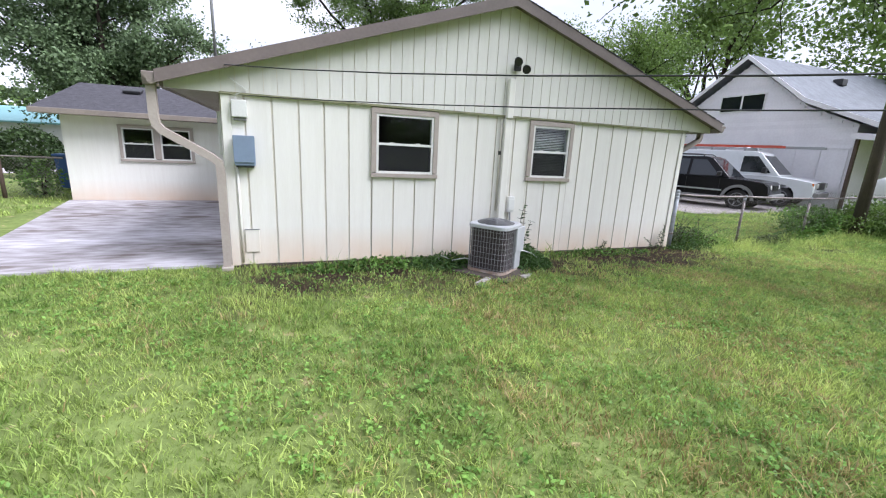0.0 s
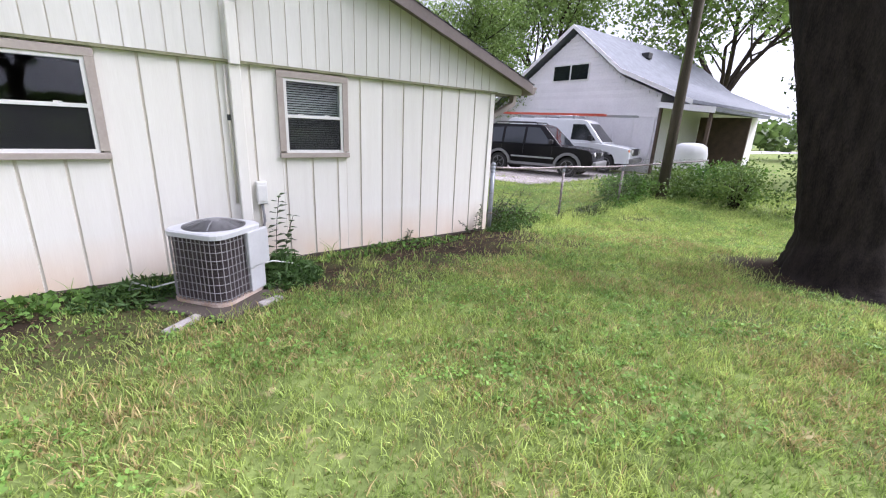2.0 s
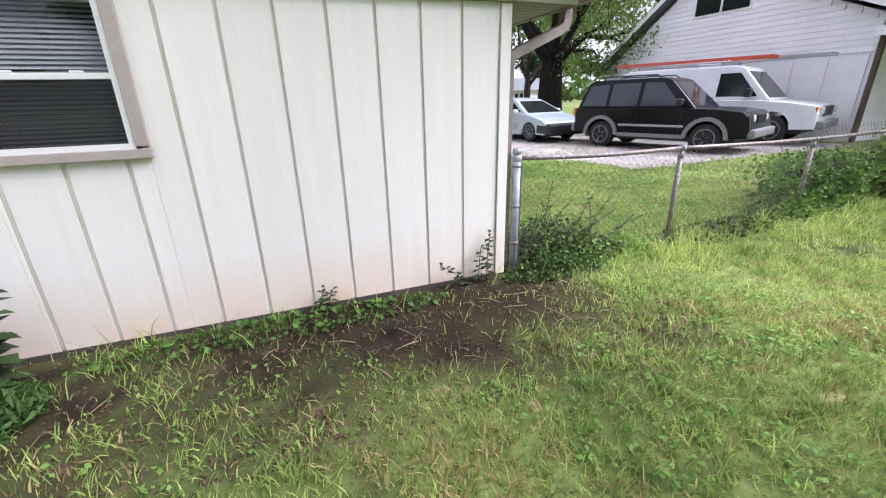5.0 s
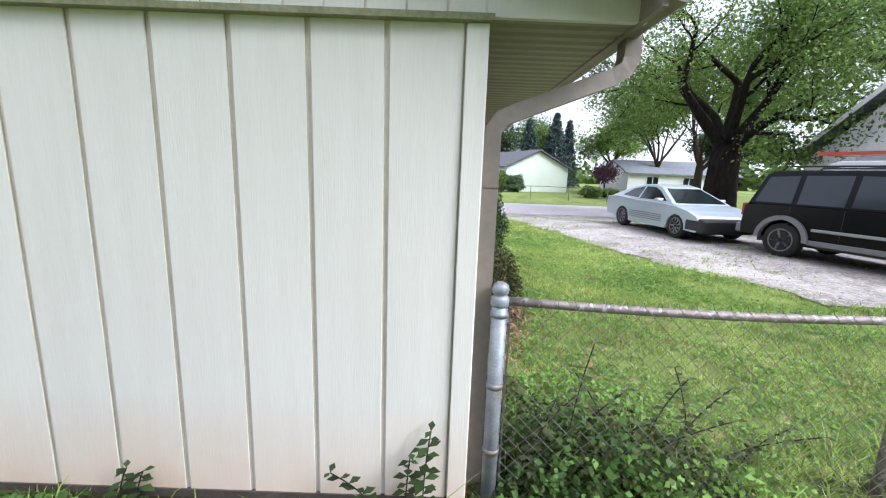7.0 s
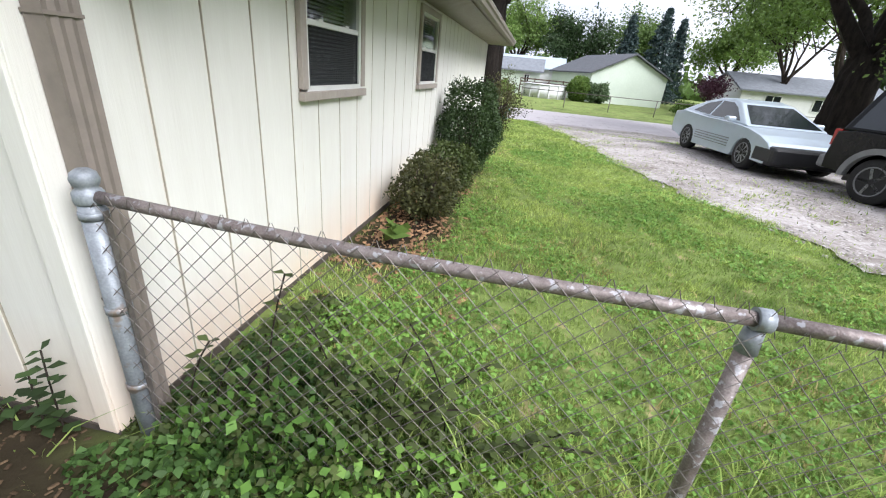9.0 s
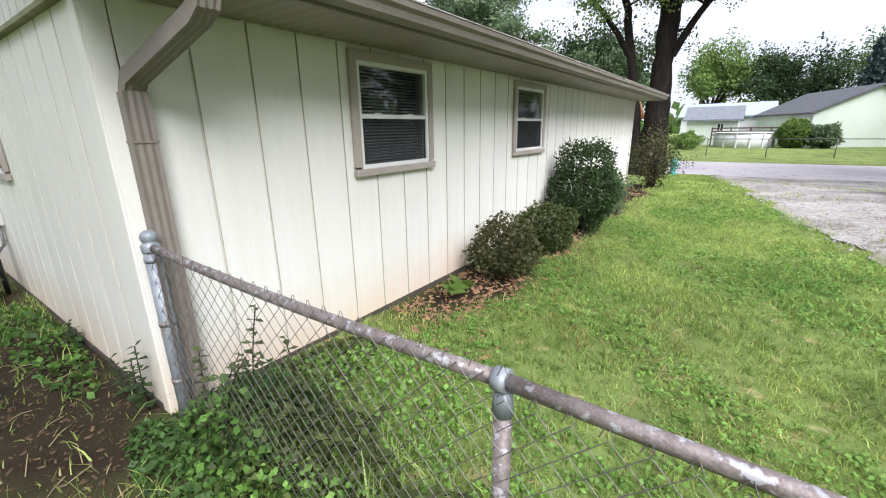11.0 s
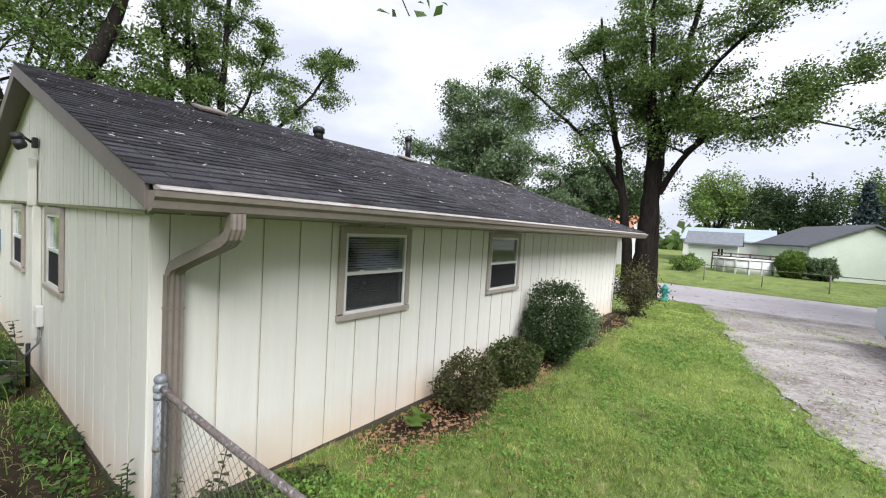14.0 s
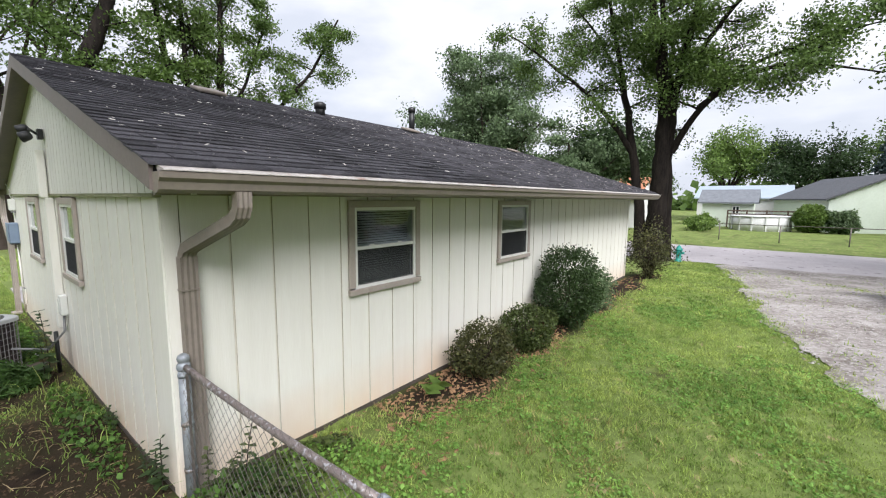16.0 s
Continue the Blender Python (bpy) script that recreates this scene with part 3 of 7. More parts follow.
# windows
def window(name, w, h, m, label, blinds):
    """Double-hung window in a flat casing; x across, z up from the sill, outside towards -y."""
    t = tagged(new(name), label, "window", kind="structure")
    t.matrix_basis = m
    c = 0.07
    for nm, b in (("casing", (0, c, c, h - c)), ("casing", (w - c, w, c, h - c)), ("casing", (0, w, h - c, h)), ("sill", (-0.005, w + 0.005, 0, c * 0.8))):
        part(nm, one_box(b[0], b[1], -0.034 if nm == "casing" else -0.045, 0.0, b[2], b[3], bevel=0.004), M_CASING, t)
    i0, i1, k0, k1 = c, w - c, c * 0.8, h - c
    fw = 0.032
    frame_bm = bmesh.new()
    box(frame_bm, i0, i0 + fw, -0.022, 0.06, k0, k1)
    box(frame_bm, i1 - fw, i1, -0.022, 0.06, k0, k1)
    box(frame_bm, i0 + fw, i1 - fw, -0.022, 0.06, k0, k0 + fw)
    box(frame_bm, i0 + fw, i1 - fw, -0.022, 0.06, k1 - fw, k1)
    part("window_frame", frame_bm, M_VINYL, t, "white vinyl frame")
    mid = (k0 + k1) / 2
    part("meeting_rail", one_box(i0 + fw, i1 - fw, -0.016, 0.045, mid - 0.017, mid + 0.017, bevel=0.003), M_VINYL, t)
    for d in (0.25, 0.75):
        xx = i0 + fw + d * (i1 - i0 - 2 * fw)
        part("latch", one_box(xx - 0.03, xx + 0.03, -0.012, 0.02, mid + 0.018, mid + 0.03, bevel=0.003), M_VINYL, t)
    for z0, z1, y in ((k0 + fw, mid - 0.017, 0.03), (mid + 0.017, k1 - fw, 0.005)):
        p = part("pane", one_box(i0 + fw, i1 - fw, y, y + 0.004, z0, z1), M_GLASS, t)
        p.visible_shadow = False
    sc = bmesh.new()
    x = i0 + fw
    box(sc, i0 + fw, i0 + fw + 0.012, -0.008, 0.002, k0 + fw, mid - 0.018)
    box(sc, i1 - fw - 0.012, i1 - fw, -0.008, 0.002, k0 + fw, mid - 0.018)
    nxw = int((i1 - i0 - 2 * fw) / 0.012)
    for k in range(nxw):
        xx = i0 + fw + k * 0.012
        box(sc, xx, xx + 0.0035, -0.004, -0.001, k0 + fw, mid - 0.018)
    nzw = int((mid - 0.018 - k0 - fw) / 0.012)
    for k in range(nzw):
        zz = k0 + fw + k * 0.012
        box(sc, i0 + fw, i1 - fw, -0.004, -0.001, zz, zz + 0.0035)
    part("screen", sc, M_SCREEN, t, "dark insect screen over the lower sash")
    if blinds:
        bm = one_box(i0 + fw, i1 - fw, 0.060, 0.085, -0.0012, 0.0012)
        bmesh.ops.rotate(bm, verts=bm.verts, cent=(0, 0.0725, 0), matrix=Matrix.Rotation(radians(38), 3, "X"))
        me = bpy.data.meshes.new("slat")
        bm.to_mesh(me)
        bm.free()
        me.materials.append(M_BLIND)
        z = k1 - fw - 0.01
        while z > k0 + fw + (0.0 if blinds > 1 else 0.35):
            shared("slat", me, t, Matrix.Translation((0, 0, z)))
            z -= 0.026
    return t


window("window_1", W1[1] - W1[0], W1[3] - W1[2], pose(W1[0], -0.004, W1[2]), "dark double-hung window with white sash in taupe casing", 0)
window("window_2", W2[1] - W2[0], W2[3] - W2[2], pose(W2[0], -0.004, W2[2]), "double-hung window with pale horizontal blinds in taupe casing", 2)
window("window_3", S1[1] - S1[0], S1[3] - S1[2], pose(0.004, S1[0], S1[2], 0, 0, 90), "double-hung side window with lowered blinds in taupe casing", 2)
window("window_4", S2[1] - S2[0], S2[3] - S2[2], pose(0.004, S2[0], S2[2], 0, 0, 90), "double-hung side window with half-lowered blinds in taupe casing", 1)

# corner boards
bm = bmesh.new()
box(bm, -0.075, 0.012, -0.016, -0.002, BASE_Z, BAND_Z - 0.03, bevel=0.003)
structure("corner_trim", bm, M_SIDING, "cream corner board of the gable wall", "trim")
structure("corner_trim", one_box(0.002, 0.016, -0.002, 0.10, BASE_Z, 2.2, bevel=0.003), M_SIDING, "cream corner board of the side wall", "trim")
structure("corner_trim", one_box(GW - 0.012, GW + 0.09, -0.016, -0.002, BASE_Z, BAND_Z - 0.03, bevel=0.003), M_SIDING, "cream corner board beside the patio", "trim")
structure("corner_trim", one_box(0.002, 0.016, WALL_Y1 - 0.09, WALL_Y1 + 0.01, BASE_Z, 2.2, bevel=0.003), M_SIDING, "cream corner board at the far end", "trim")


# gutter with rolled front, and downspouts
def gutter_mesh(xe, sgn, y0, y1):
    prof = [(0.0, 2.315), (0.0, 2.215), (0.055, 2.205), (0.085, 2.225), (0.095, 2.265), (0.118, 2.285), (0.122, 2.318), (0.110, 2.318), (0.106, 2.292), (0.085, 2.27), (0.075, 2.235), (0.052, 2.216), (0.008, 2.224), (0.008, 2.315)]
    bm = bmesh.new()
    a = [bm.verts.new((xe + sgn * x, y0, z)) for x, z in prof]
    b = [bm.verts.new((xe + sgn * x, y1, z)) for x, z in prof]
    for i in range(len(prof) - 1):
        bm.faces.new((a[i], a[i + 1], b[i + 1], b[i]))
    for y in (y0, y1):
        cap = [bm.verts.new((xe + sgn * x, y, z)) for x, z in prof[:7]]
        bm.faces.new(cap)
    bmesh.ops.recalc_face_normals(bm, faces=bm.faces)
    return bm


def spout(bm, pts, w=0.078, d=0.058, ribs=3):
    """A rectangular ribbed pipe along points that stay in one upright plane."""
    pts = [Vector(p) for p in pts]
    plane = Vector((0, 1, 0)) if abs(pts[0].y - pts[-1].y) < 0.15 else Vector((1, 0, 0))
    sect = []
    for k in range(ribs * 2 + 1):
        sect.append((-w / 2 + w * k / (ribs * 2), d / 2 - (0.006 if k % 2 else 0)))
    for k in range(ribs * 2 + 1):
        sect.append((w / 2 - w * k / (ribs * 2), -d / 2 + (0.006 if k % 2 else 0)))
    rings = []
    for i, p in enumerate(pts):
        t = (pts[min(i + 1, len(pts) - 1)] - pts[max(i - 1, 0)]).normalized()
        nrm = t.cross(plane).normalized()
        rings.append([bm.verts.new(p + plane * a + nrm * b) for a, b in sect])
    n = len(sect)
    for a, b in zip(rings, rings[1:]):
        for k in range(n):
            bm.faces.new((a[k], a[(k + 1) % n], b[(k + 1) % n], b[k]))
    bm.faces.new(rings[0][::-1])
    bm.faces.new(rings[-1])
    bmesh.ops.recalc_face_normals(bm, faces=bm.faces)


gutter = thing("gutter", "taupe metal gutter along the eave with pale worn lip", "gutter")
part("trough", gutter_mesh(EAVE_X - 0.01, 1, ROOF_Y0 - 0.01, ROOF_Y1), M_TAUPE, gutter)
bm = bmesh.new()
prism(bm, [(EAVE_X + 0.02, 2.322), (EAVE_X + 0.118, 2.322), (EAVE_X + 0.118, 2.328), (EAVE_X - 0.02, 2.362), (EAVE_X - 0.02, 2.356)], ROOF_Y0 + 0.01, ROOF_Y1 - 0.01)
part("guard", bm, M_DRIP, gutter, "pale flaking gutter guard strip")
gutter_w = thing("gutter", "taupe metal gutter above the patio", "gutter")
part("trough", gutter_mesh(x_l + 0.01, -1, ROOF_Y0 - 0.01, 6.1), M_TAUPE, gutter_w)

ds = thing("downspout", "taupe ribbed downspout on the house corner, kinked under the eave", "downspout", pose(0, 0.12, 0))
bm = bmesh.new()
spout(bm, [(EAVE_X + 0.045, 0.11, 2.22), (EAVE_X + 0.045, 0.11, 2.13), (EAVE_X + 0.025, 0.105, 2.08), (EAVE_X - 0.03, 0.10, 2.045), (0.17, 0.02, 1.875), (0.095, 0.005, 1.84), (0.062, 0, 1.79), (0.058, 0, 1.70)], w=0.092, d=0.072)
part("elbow", bm, M_TAUPE, ds)
bm = bmesh.new()
spout(bm, [(0.058, 0, 1.78), (0.058, 0, 1.55), (0.058, 0, 0.9), (0.058, 0, -0.02)], w=0.108, d=0.074)
part("pipe", bm, M_TAUPE, ds)
part("band", one_box(0.018, 0.098, -0.058, 0.058, 1.545, 1.556), M_TAUPE, ds)
part("band", one_box(0.018, 0.098, -0.058, 0.058, 0.62, 0.631), M_TAUPE, ds)

dw = thing("downspout", "pinkish taupe downspout slanting to the patio corner", "downspout", pose(0, -0.09, 0))
bm = bmesh.new()
spout(bm, [(-8.27, 0, 2.30), (-8.275, 0, 1.86), (-8.26, 0, 1.78), (-8.20, 0, 1.71), (-7.72, 0, 1.43), (-7.65, 0, 1.37), (-7.635, 0, 1.28), (-7.635, 0, 0.12), (-7.64, -0.0, 0.04)], w=0.08, d=0.09)
part("pipe", bm, M_CASING, dw)
part("outlet", one_box(-7.70, -7.57, -0.10, 0.05, 0.0, 0.05, bevel=0.012), M_CASING, dw)
part("head", one_box(-8.34, -8.19, -0.06, 0.05, 2.20, 2.345, bevel=0.01), M_TAUPE, dw)


# utilities on the gable wall
def rounded(name, x0, x1, y0, y1, z0, z1, m, parent, b=0.01, label=""):
    return part(name, one_box(x0, x1, y0, y1, z0, z1, bevel=b), m, parent, label)


cover = thing("pipe_cover", "cream line cover running up the gable wall", "pipe cover", pose(-3.70, 0, 0))
rounded("channel", -0.055, 0.055, -0.085, -0.003, 0.55, 2.16, M_SIDING, cover)
rounded("channel", -0.05, 0.05, -0.12, -0.046, 2.16, 2.72, M_SIDING, cover)
part("conduit", one_tube([(-0.085, -0.02, 2.15), (-0.085, -0.02, 0.75)], 0.012), M_GROOVE, cover)
rounded("junction", -0.10, -0.07, -0.035, -0.003, 1.62, 1.68, M_BLACK, cover, 0.004)
flood = thing("floodlight", "black twin floodlight on the gable", "light fixture", pose(-3.62, -0.045, 2.90))
part("base", one_box(-0.05, 0.05, -0.05, 0.0, -0.06, 0.06, bevel=0.008), M_BLACK, flood)
part("arm", one_tube([(0, -0.05, 0.0), (0.02, -0.12, 0.05)], 0.015), M_BLACK, flood)
for sx, sz in ((-0.07, 0.05), (0.075, -0.04)):
    bm = bmesh.new()
    lathe(bm, [(0.03, -0.05), (0.05, -0.03), (0.062, 0.05), (0.055, 0.055)], 14, "y")
    bmesh.ops.transform(bm, matrix=pose(sx, -0.15, sz, -25, 0, 160), verts=bm.verts)
    part("lamp_head", bm, M_BLACK, flood)
meter = thing("electric_box", "blue-grey metal electrical box on the gable wall", "electrical box", pose(-7.355, 0, 1.32))
rounded("case", -0.115, 0.115, -0.13, -0.003, 0.02, 0.38, M_METER, meter, 0.012)
rounded("lid", -0.12, 0.12, -0.145, -0.132, 0.06, 0.385, M_METER, meter, 0.005)
rounded("underside", -0.10, 0.10, -0.12, -0.01, 0.0, 0.018, M_BLACK, meter, 0.003)
part("conduit", one_tube([(-0.10, -0.02, 0.0), (-0.10, -0.02, -1.25)], 0.014), M_SIDING, meter)
wbox = thing("utility_box", "small white utility box high on the gable wall", "utility box", pose(-7.39, 0, 1.88))
rounded("case", -0.085, 0.085, -0.085, -0.003, 0.04, 0.24, M_VINYL, wbox)
rounded("connector", -0.07, 0.07, -0.06, -0.005, 0.0, 0.03, M_GREY, wbox, 0.004)
part("lead", one_tube([(-0.02, -0.03, 0.24), (-0.03, -0.05, 0.30), (0.10, -0.05, 0.36), (-0.10, -0.08, 0.50)], 0.006), M_VINYL, wbox)
hatch = thing("access_hatch", "cream wall access hatch near the ground", "hatch", pose(-7.33, 0, 0.21))
rounded("panel", -0.085, 0.085, -0.02, -0.003, 0.0, 0.30, M_SIDING, hatch, 0.004)
part("edge", one_box(-0.09, 0.09, -0.026, -0.003, 0.30, 0.308), M_GREY, hatch)
disc = thing("disconnect_box", "cream electrical disconnect box beside the air conditioner", "electrical box", pose(-3.53, 0, 0.73))
rounded("case", -0.055, 0.055, -0.075, -0.003, 0.0, 0.25, M_VINYL, disc)
rounded("door", -0.048, 0.048, -0.083, -0.076, 0.03, 0.21, M_VINYL, disc, 0.003)
part("whip", one_tube([(0, -0.04, 0.0), (0.01, -0.05, -0.2), (-0.1, -0.2, -0.42), (-0.2, -0.5, -0.35)], 0.014), M_GREY, disc)
tele = thing("utility_box", "white telephone box on the patio side of the house", "utility box", pose(GW - 0.002, 0.55, 1.45))
rounded("case", -0.12, 0.0, -0.16, 0.16, 0.0, 0.55, M_VINYL, tele, 0.01)
part("conduit", one_tube([(-0.04, -0.22, 0.75), (-0.04, -0.22, -0.9)], 0.03), M_SIDING, tele)
mast = thing("antenna_mast", "thin grey mast with cap at the roof corner", "mast", pose(-7.60, -0.08, 2.47))
part("pole", one_tube([(0, 0, -0.02), (0.0, 0, 1.15)], 0.016), M_GREY, mast)
part("cap", one_tube([(0, 0, 1.14), (0, 0, 1.19)], 0.04), M_GREY, mast)
part("flange", one_tube([(0, 0, 0.03), (0, 0, 0.09)], [0.085, 0.03]), M_BLACK, mast)

# roof vents
def box_vent(x, y, big=1.0):
    t = thing("roof_vent", "low weathered metal box vent on the roof ridge", "roof vent", pose(x, y, roof_z(x) - 0.01, 0, math.degrees(math.atan(PITCH)), 0), group="roof vents")
    bm = bmesh.new()
    box(bm, -0.16 * big, 0.20 * big, -0.19 * big, 0.19 * big, 0.055, 0.10, bevel=0.015)
    part("hood", bm, M_TAUPE, t)
    part("throat", one_box(-0.12 * big, 0.12 * big, -0.14 * big, 0.14 * big, 0.0, 0.055), M_BLACK, t)


box_vent(-3.45, 1.75)
box_vent(-3.45, 6.05, 0.9)
box_vent(-3.35, 10.6, 0.9)
for vx, vy, vr, vh, lab in ((-3.55, 3.75, 0.11, 0.22, "short dark round roof vent cap"), (-3.75, 6.45, 0.085, 0.55, "tall black metal flue with cap")):
    t = thing("vent_pipe", lab, "vent pipe", pose(vx, vy, roof_z(vx) - 0.03))
    part("pipe", one_tube([(0, 0, 0), (0, 0, vh)], vr * 0.8, 14), M_BLACK, t)
    part("cap", one_tube([(0, 0, vh - 0.07), (0, 0, vh + 0.02), (0, 0, vh + 0.05)], [vr, vr, vr * 0.6], 14), M_BLACK, t)

# ---- back wing beyond the patio ----
bm = bmesh.new()
wing_win = (-10.75, -9.15, 1.0, 1.88)
wall_with_holes(bm, -11.85, GW, -0.05, 2.05, 6.612, 6.74, [wing_win], put_y)
structure("wall_wing", bm, M_SIDING, "cream rear wing wall beyond the patio", "wall")
structure("wall_wing", one_box(-11.85, -11.72, 6.75, 11.2, -0.05, 2.05), M_SIDING, "cream end wall of the rear wing", "wall")
# added partition, dark to stand for the wing's unlit inside
structure("wall_inner", one_box(-11.7, GW, 8.4, 8.5, -0.05, 2.0), M_DARK, "added partition of the wing painted dark as an unlit room", "wall")
bm = bmesh.new()
prism(bm, [(-12.2, 2.06), (GW + 3.0, 2.06), (GW + 3.0, 2.12), (-12.2, 2.12)], 6.15, 6.2)
for y0, z0, y1, z1 in ((6.15, 2.08, 8.9, 2.92), (11.65, 2.08, 8.9, 2.92)):
    vs = [bm.verts.new(p) for p in ((-12.2, y0, z0), (GW + 3.4, y0, z0), (GW + 3.4, y1, z1), (-12.2, y1, z1), (-12.2, y0, z0 + 0.06), (GW + 3.4, y0, z0 + 0.06), (GW + 3.4, y1, z1 + 0.06), (-12.2, y1, z1 + 0.06))]
    for f in ((0, 1, 2, 3), (7, 6, 5, 4), (0, 4, 5, 1), (3, 2, 6, 7), (0, 3, 7, 4)):
        bm.faces.new([vs[k] for k in f])
bmesh.ops.recalc_face_normals(bm, faces=bm.faces)
wing_roof = structure("roof", bm, M_SHINGLE_J, "dark shingle roof of the rear wing", "roof")
structure("fascia", one_box(-12.2, GW, 6.10, 6.145, 2.03, 2.15, bevel=0.01), M_TAUPE, "taupe eave board of the wing", "trim")
structure("soffit", one_box(-12.15, GW, 6.15, 6.61, 2.03, 2.055), M_SOFFIT, "brown soffit of the wing", "soffit")
bm = bmesh.new()
prism(bm, [(6.2, 2.06), (11.6, 2.06), (8.9, 2.9)], -11.85, -11.75)
for v in bm.verts:
    v.co.x, v.co.y = v.co.y, v.co.x
structure("wall_gable", bm, M_SIDING, "cream gable of the rear wing", "wall")
for k in range(2):
    w = 0.8
    window("window_%d" % (5 + k), w, 0.88, pose(-10.75 + k * w, 6.605, 1.0), "dark paired window over the patio in taupe casing", 0)
bv = thing("roof_vent", "dark box vent on the wing roof", "roof vent", pose(-10.75, 8.1, 2.70, 17, 0, 0), group="roof vents")
part("hood", one_box(-0.2, 0.2, -0.16, 0.16, 0.05, 0.13, bevel=0.02), M_BLACK, bv)
part("throat", one_box(-0.14, 0.14, -0.1, 0.1, -0.03, 0.05), M_BLACK, bv)

# ---- air conditioner ----
ac = thing("air_conditioner", "grey outdoor air conditioner with dark louvred sides on a pad", "air conditioner", pose(-4.14, -0.76, 0.03, 0, 0, -53))


def round_square(r, c, n=5):
    """Outline of a square of half-width r with corners rounded by c, from the +x side on."""
    pts = []
    for q, (sx, sy) in enumerate(((1, 1), (-1, 1), (-1, -1), (1, -1))):
        for k in range(n):
            a = math.pi / 2 * (q + k / (n - 1))
            pts.append((sx * (r - c) + c * math.cos(a), sy * (r - c) + c * math.sin(a)))
    return pts


def slab(bm, r, c, z0, z1, r1=None):
    low, high = round_square(r, c), round_square(r1 or r, c)
    a = [bm.verts.new((x, y, z0)) for x, y in low]
    b = [bm.verts.new((x, y, z1)) for x, y in high]
    bm.faces.new(a[::-1])
    bm.faces.new(b)
    for k in range(len(a)):
        j = (k + 1) % len(a)
        bm.faces.new((a[k], a[j], b[j], b[k]))


bm = bmesh.new()
slab(bm, 0.268, 0.11, 0.035, 0.62)
part("coil", bm, M_ACGRILLE, ac)
bm = bmesh.new()
slab(bm, 0.298, 0.12, 0.0, 0.03)
part("base_pan", bm, M_ACRUST, ac, "rust-edged cream base pan")
bm = bmesh.new()
slab(bm, 0.305, 0.125, 0.615, 0.655)
slab(bm, 0.305, 0.125, 0.655, 0.668, 0.292)
part("top_cover", bm, M_AC, ac)
fin = one_box(-0.0025, 0.0025, -0.006, 0.0, 0.03, 0.62)
me_fin = bpy.data.meshes.new("upright_bar")
fin.to_mesh(me_fin)
fin.free()
me_fin.materials.append(M_ACWIRE)
outline = round_square(0.290, 0.12, 9)
walk_len = 0.0
for k in range(len(outline)):
    pa, pb = Vector(outline[k]), Vector(outline[(k + 1) % len(outline)])
    ang = math.atan2((pb - pa).y, (pb - pa).x)
    span = (pb - pa).length
    while walk_len < span:
        q = pa.lerp(pb, walk_len / span)
        shared("upright_bar", me_fin, ac, Matrix.Translation((q.x, q.y, 0)) @ Matrix.Rotation(ang, 4, "Z"))
        walk_len += 0.045
    walk_len -= span
for j in range(8):
    z = 0.06 + j * 0.074
    ring = [(x, y, z) for x, y in round_square(0.294, 0.12)]
    bm = bmesh.new()
    tube(bm, ring + ring[:1], 0.0032, 5, False)
    part("guard_ring", bm, M_ACWIRE, ac)
for j in range(36):
    z = 0.05 + j * 0.0157
    ring = [(x, y, z) for x, y in round_square(0.274, 0.112)]
    bm = bmesh.new()
    tube(bm, ring + ring[:1], 0.0035, 4, False)
    part("louvre", bm, M_ACGRILLE, ac)
rounded("service_panel", 0.270, 0.322, 0.04, 0.315, 0.27, 0.622, M_AC, ac, 0.012, "pale grey service panel")
rounded("valve_panel", 0.262, 0.305, 0.06, 0.255, 0.03, 0.27, M_AC, ac, 0.008)
for j in range(13):
    bm = bmesh.new()
    r = 0.05 + j * 0.0165
    ring = [(r * math.cos(2 * math.pi * q / 28), r * math.sin(2 * math.pi * q / 28), 0.722 - r * r * 0.85) for q in range(29)]
    tube(bm, ring, 0.0045, 4, False)
    part("fan_guard_ring", bm, M_GREY, ac)
for j in range(6):
    a = math.pi / 3 * j
    part("fan_guard_spoke", one_tube([(0.03 * math.cos(a), 0.03 * math.sin(a), 0.722), (0.14 * math.cos(a), 0.14 * math.sin(a), 0.706), (0.25 * math.cos(a), 0.25 * math.sin(a), 0.671)], 0.006, 6), M_GREY, ac)
bm = bmesh.new()
lathe(bm, [(0.06, 0.70), (0.06, 0.722), (0.03, 0.732)], 16)
part("fan_hub", bm, M_GREY, ac)
bm = bmesh.new()
lathe(bm, [(0.262, 0.664), (0.262, 0.671)], 24)
part("fan_opening", bm, M_BLACK, ac)
pad = tagged(new("equipment_pad"), "low pale concrete pad sunk in the soil", "pad")
part("slab", one_box(-0.45, 0.45, -0.45, 0.45, -0.06, 0.028, bevel=0.02), M_FOUND, pad)
pad.matrix_basis = pose(-4.14, -0.78, 0, 0, 0, -53)
for px, py, rz, ln in ((-4.52, -1.25, 38, 0.34), (-3.80, -1.14, 24, 0.24)):
    s = thing("stone_piece", "broken pale concrete strip lying in the grass", "stone", pose(px, py, 0.0, 0, 0, rz), group="broken strips")
    part("strip", one_box(-ln / 2, ln / 2, -0.045, 0.045, -0.04, 0.03, bevel=0.02), M_STONE, s)
hose = thing("drain_hose", "thin white hose looping beside the air conditioner", "hose", pose(-4.45, -0.55, 0))
part("tube", one_tube([(0.15, -0.02, 0.10), (-0.05, 0.0, 0.14), (-0.22, 0.05, 0.10), (-0.36, 0.12, 0.16), (-0.40, 0.20, 0.06), (-0.2, 0.3, 0.03), (0.1, 0.33, 0.05)], 0.009, 6), M_VINYL, hose)
line = thing("drain_hose", "thin pale drain line beside the air conditioner", "hose", pose(-3.75, -0.75, 0))
part("tube", one_tube([(-0.1, -0.02, 0.25), (0.1, 0.0, 0.27), (0.3, 0.05, 0.2), (0.42, 0.1, 0.12)], 0.008, 6), M_VINYL, line)
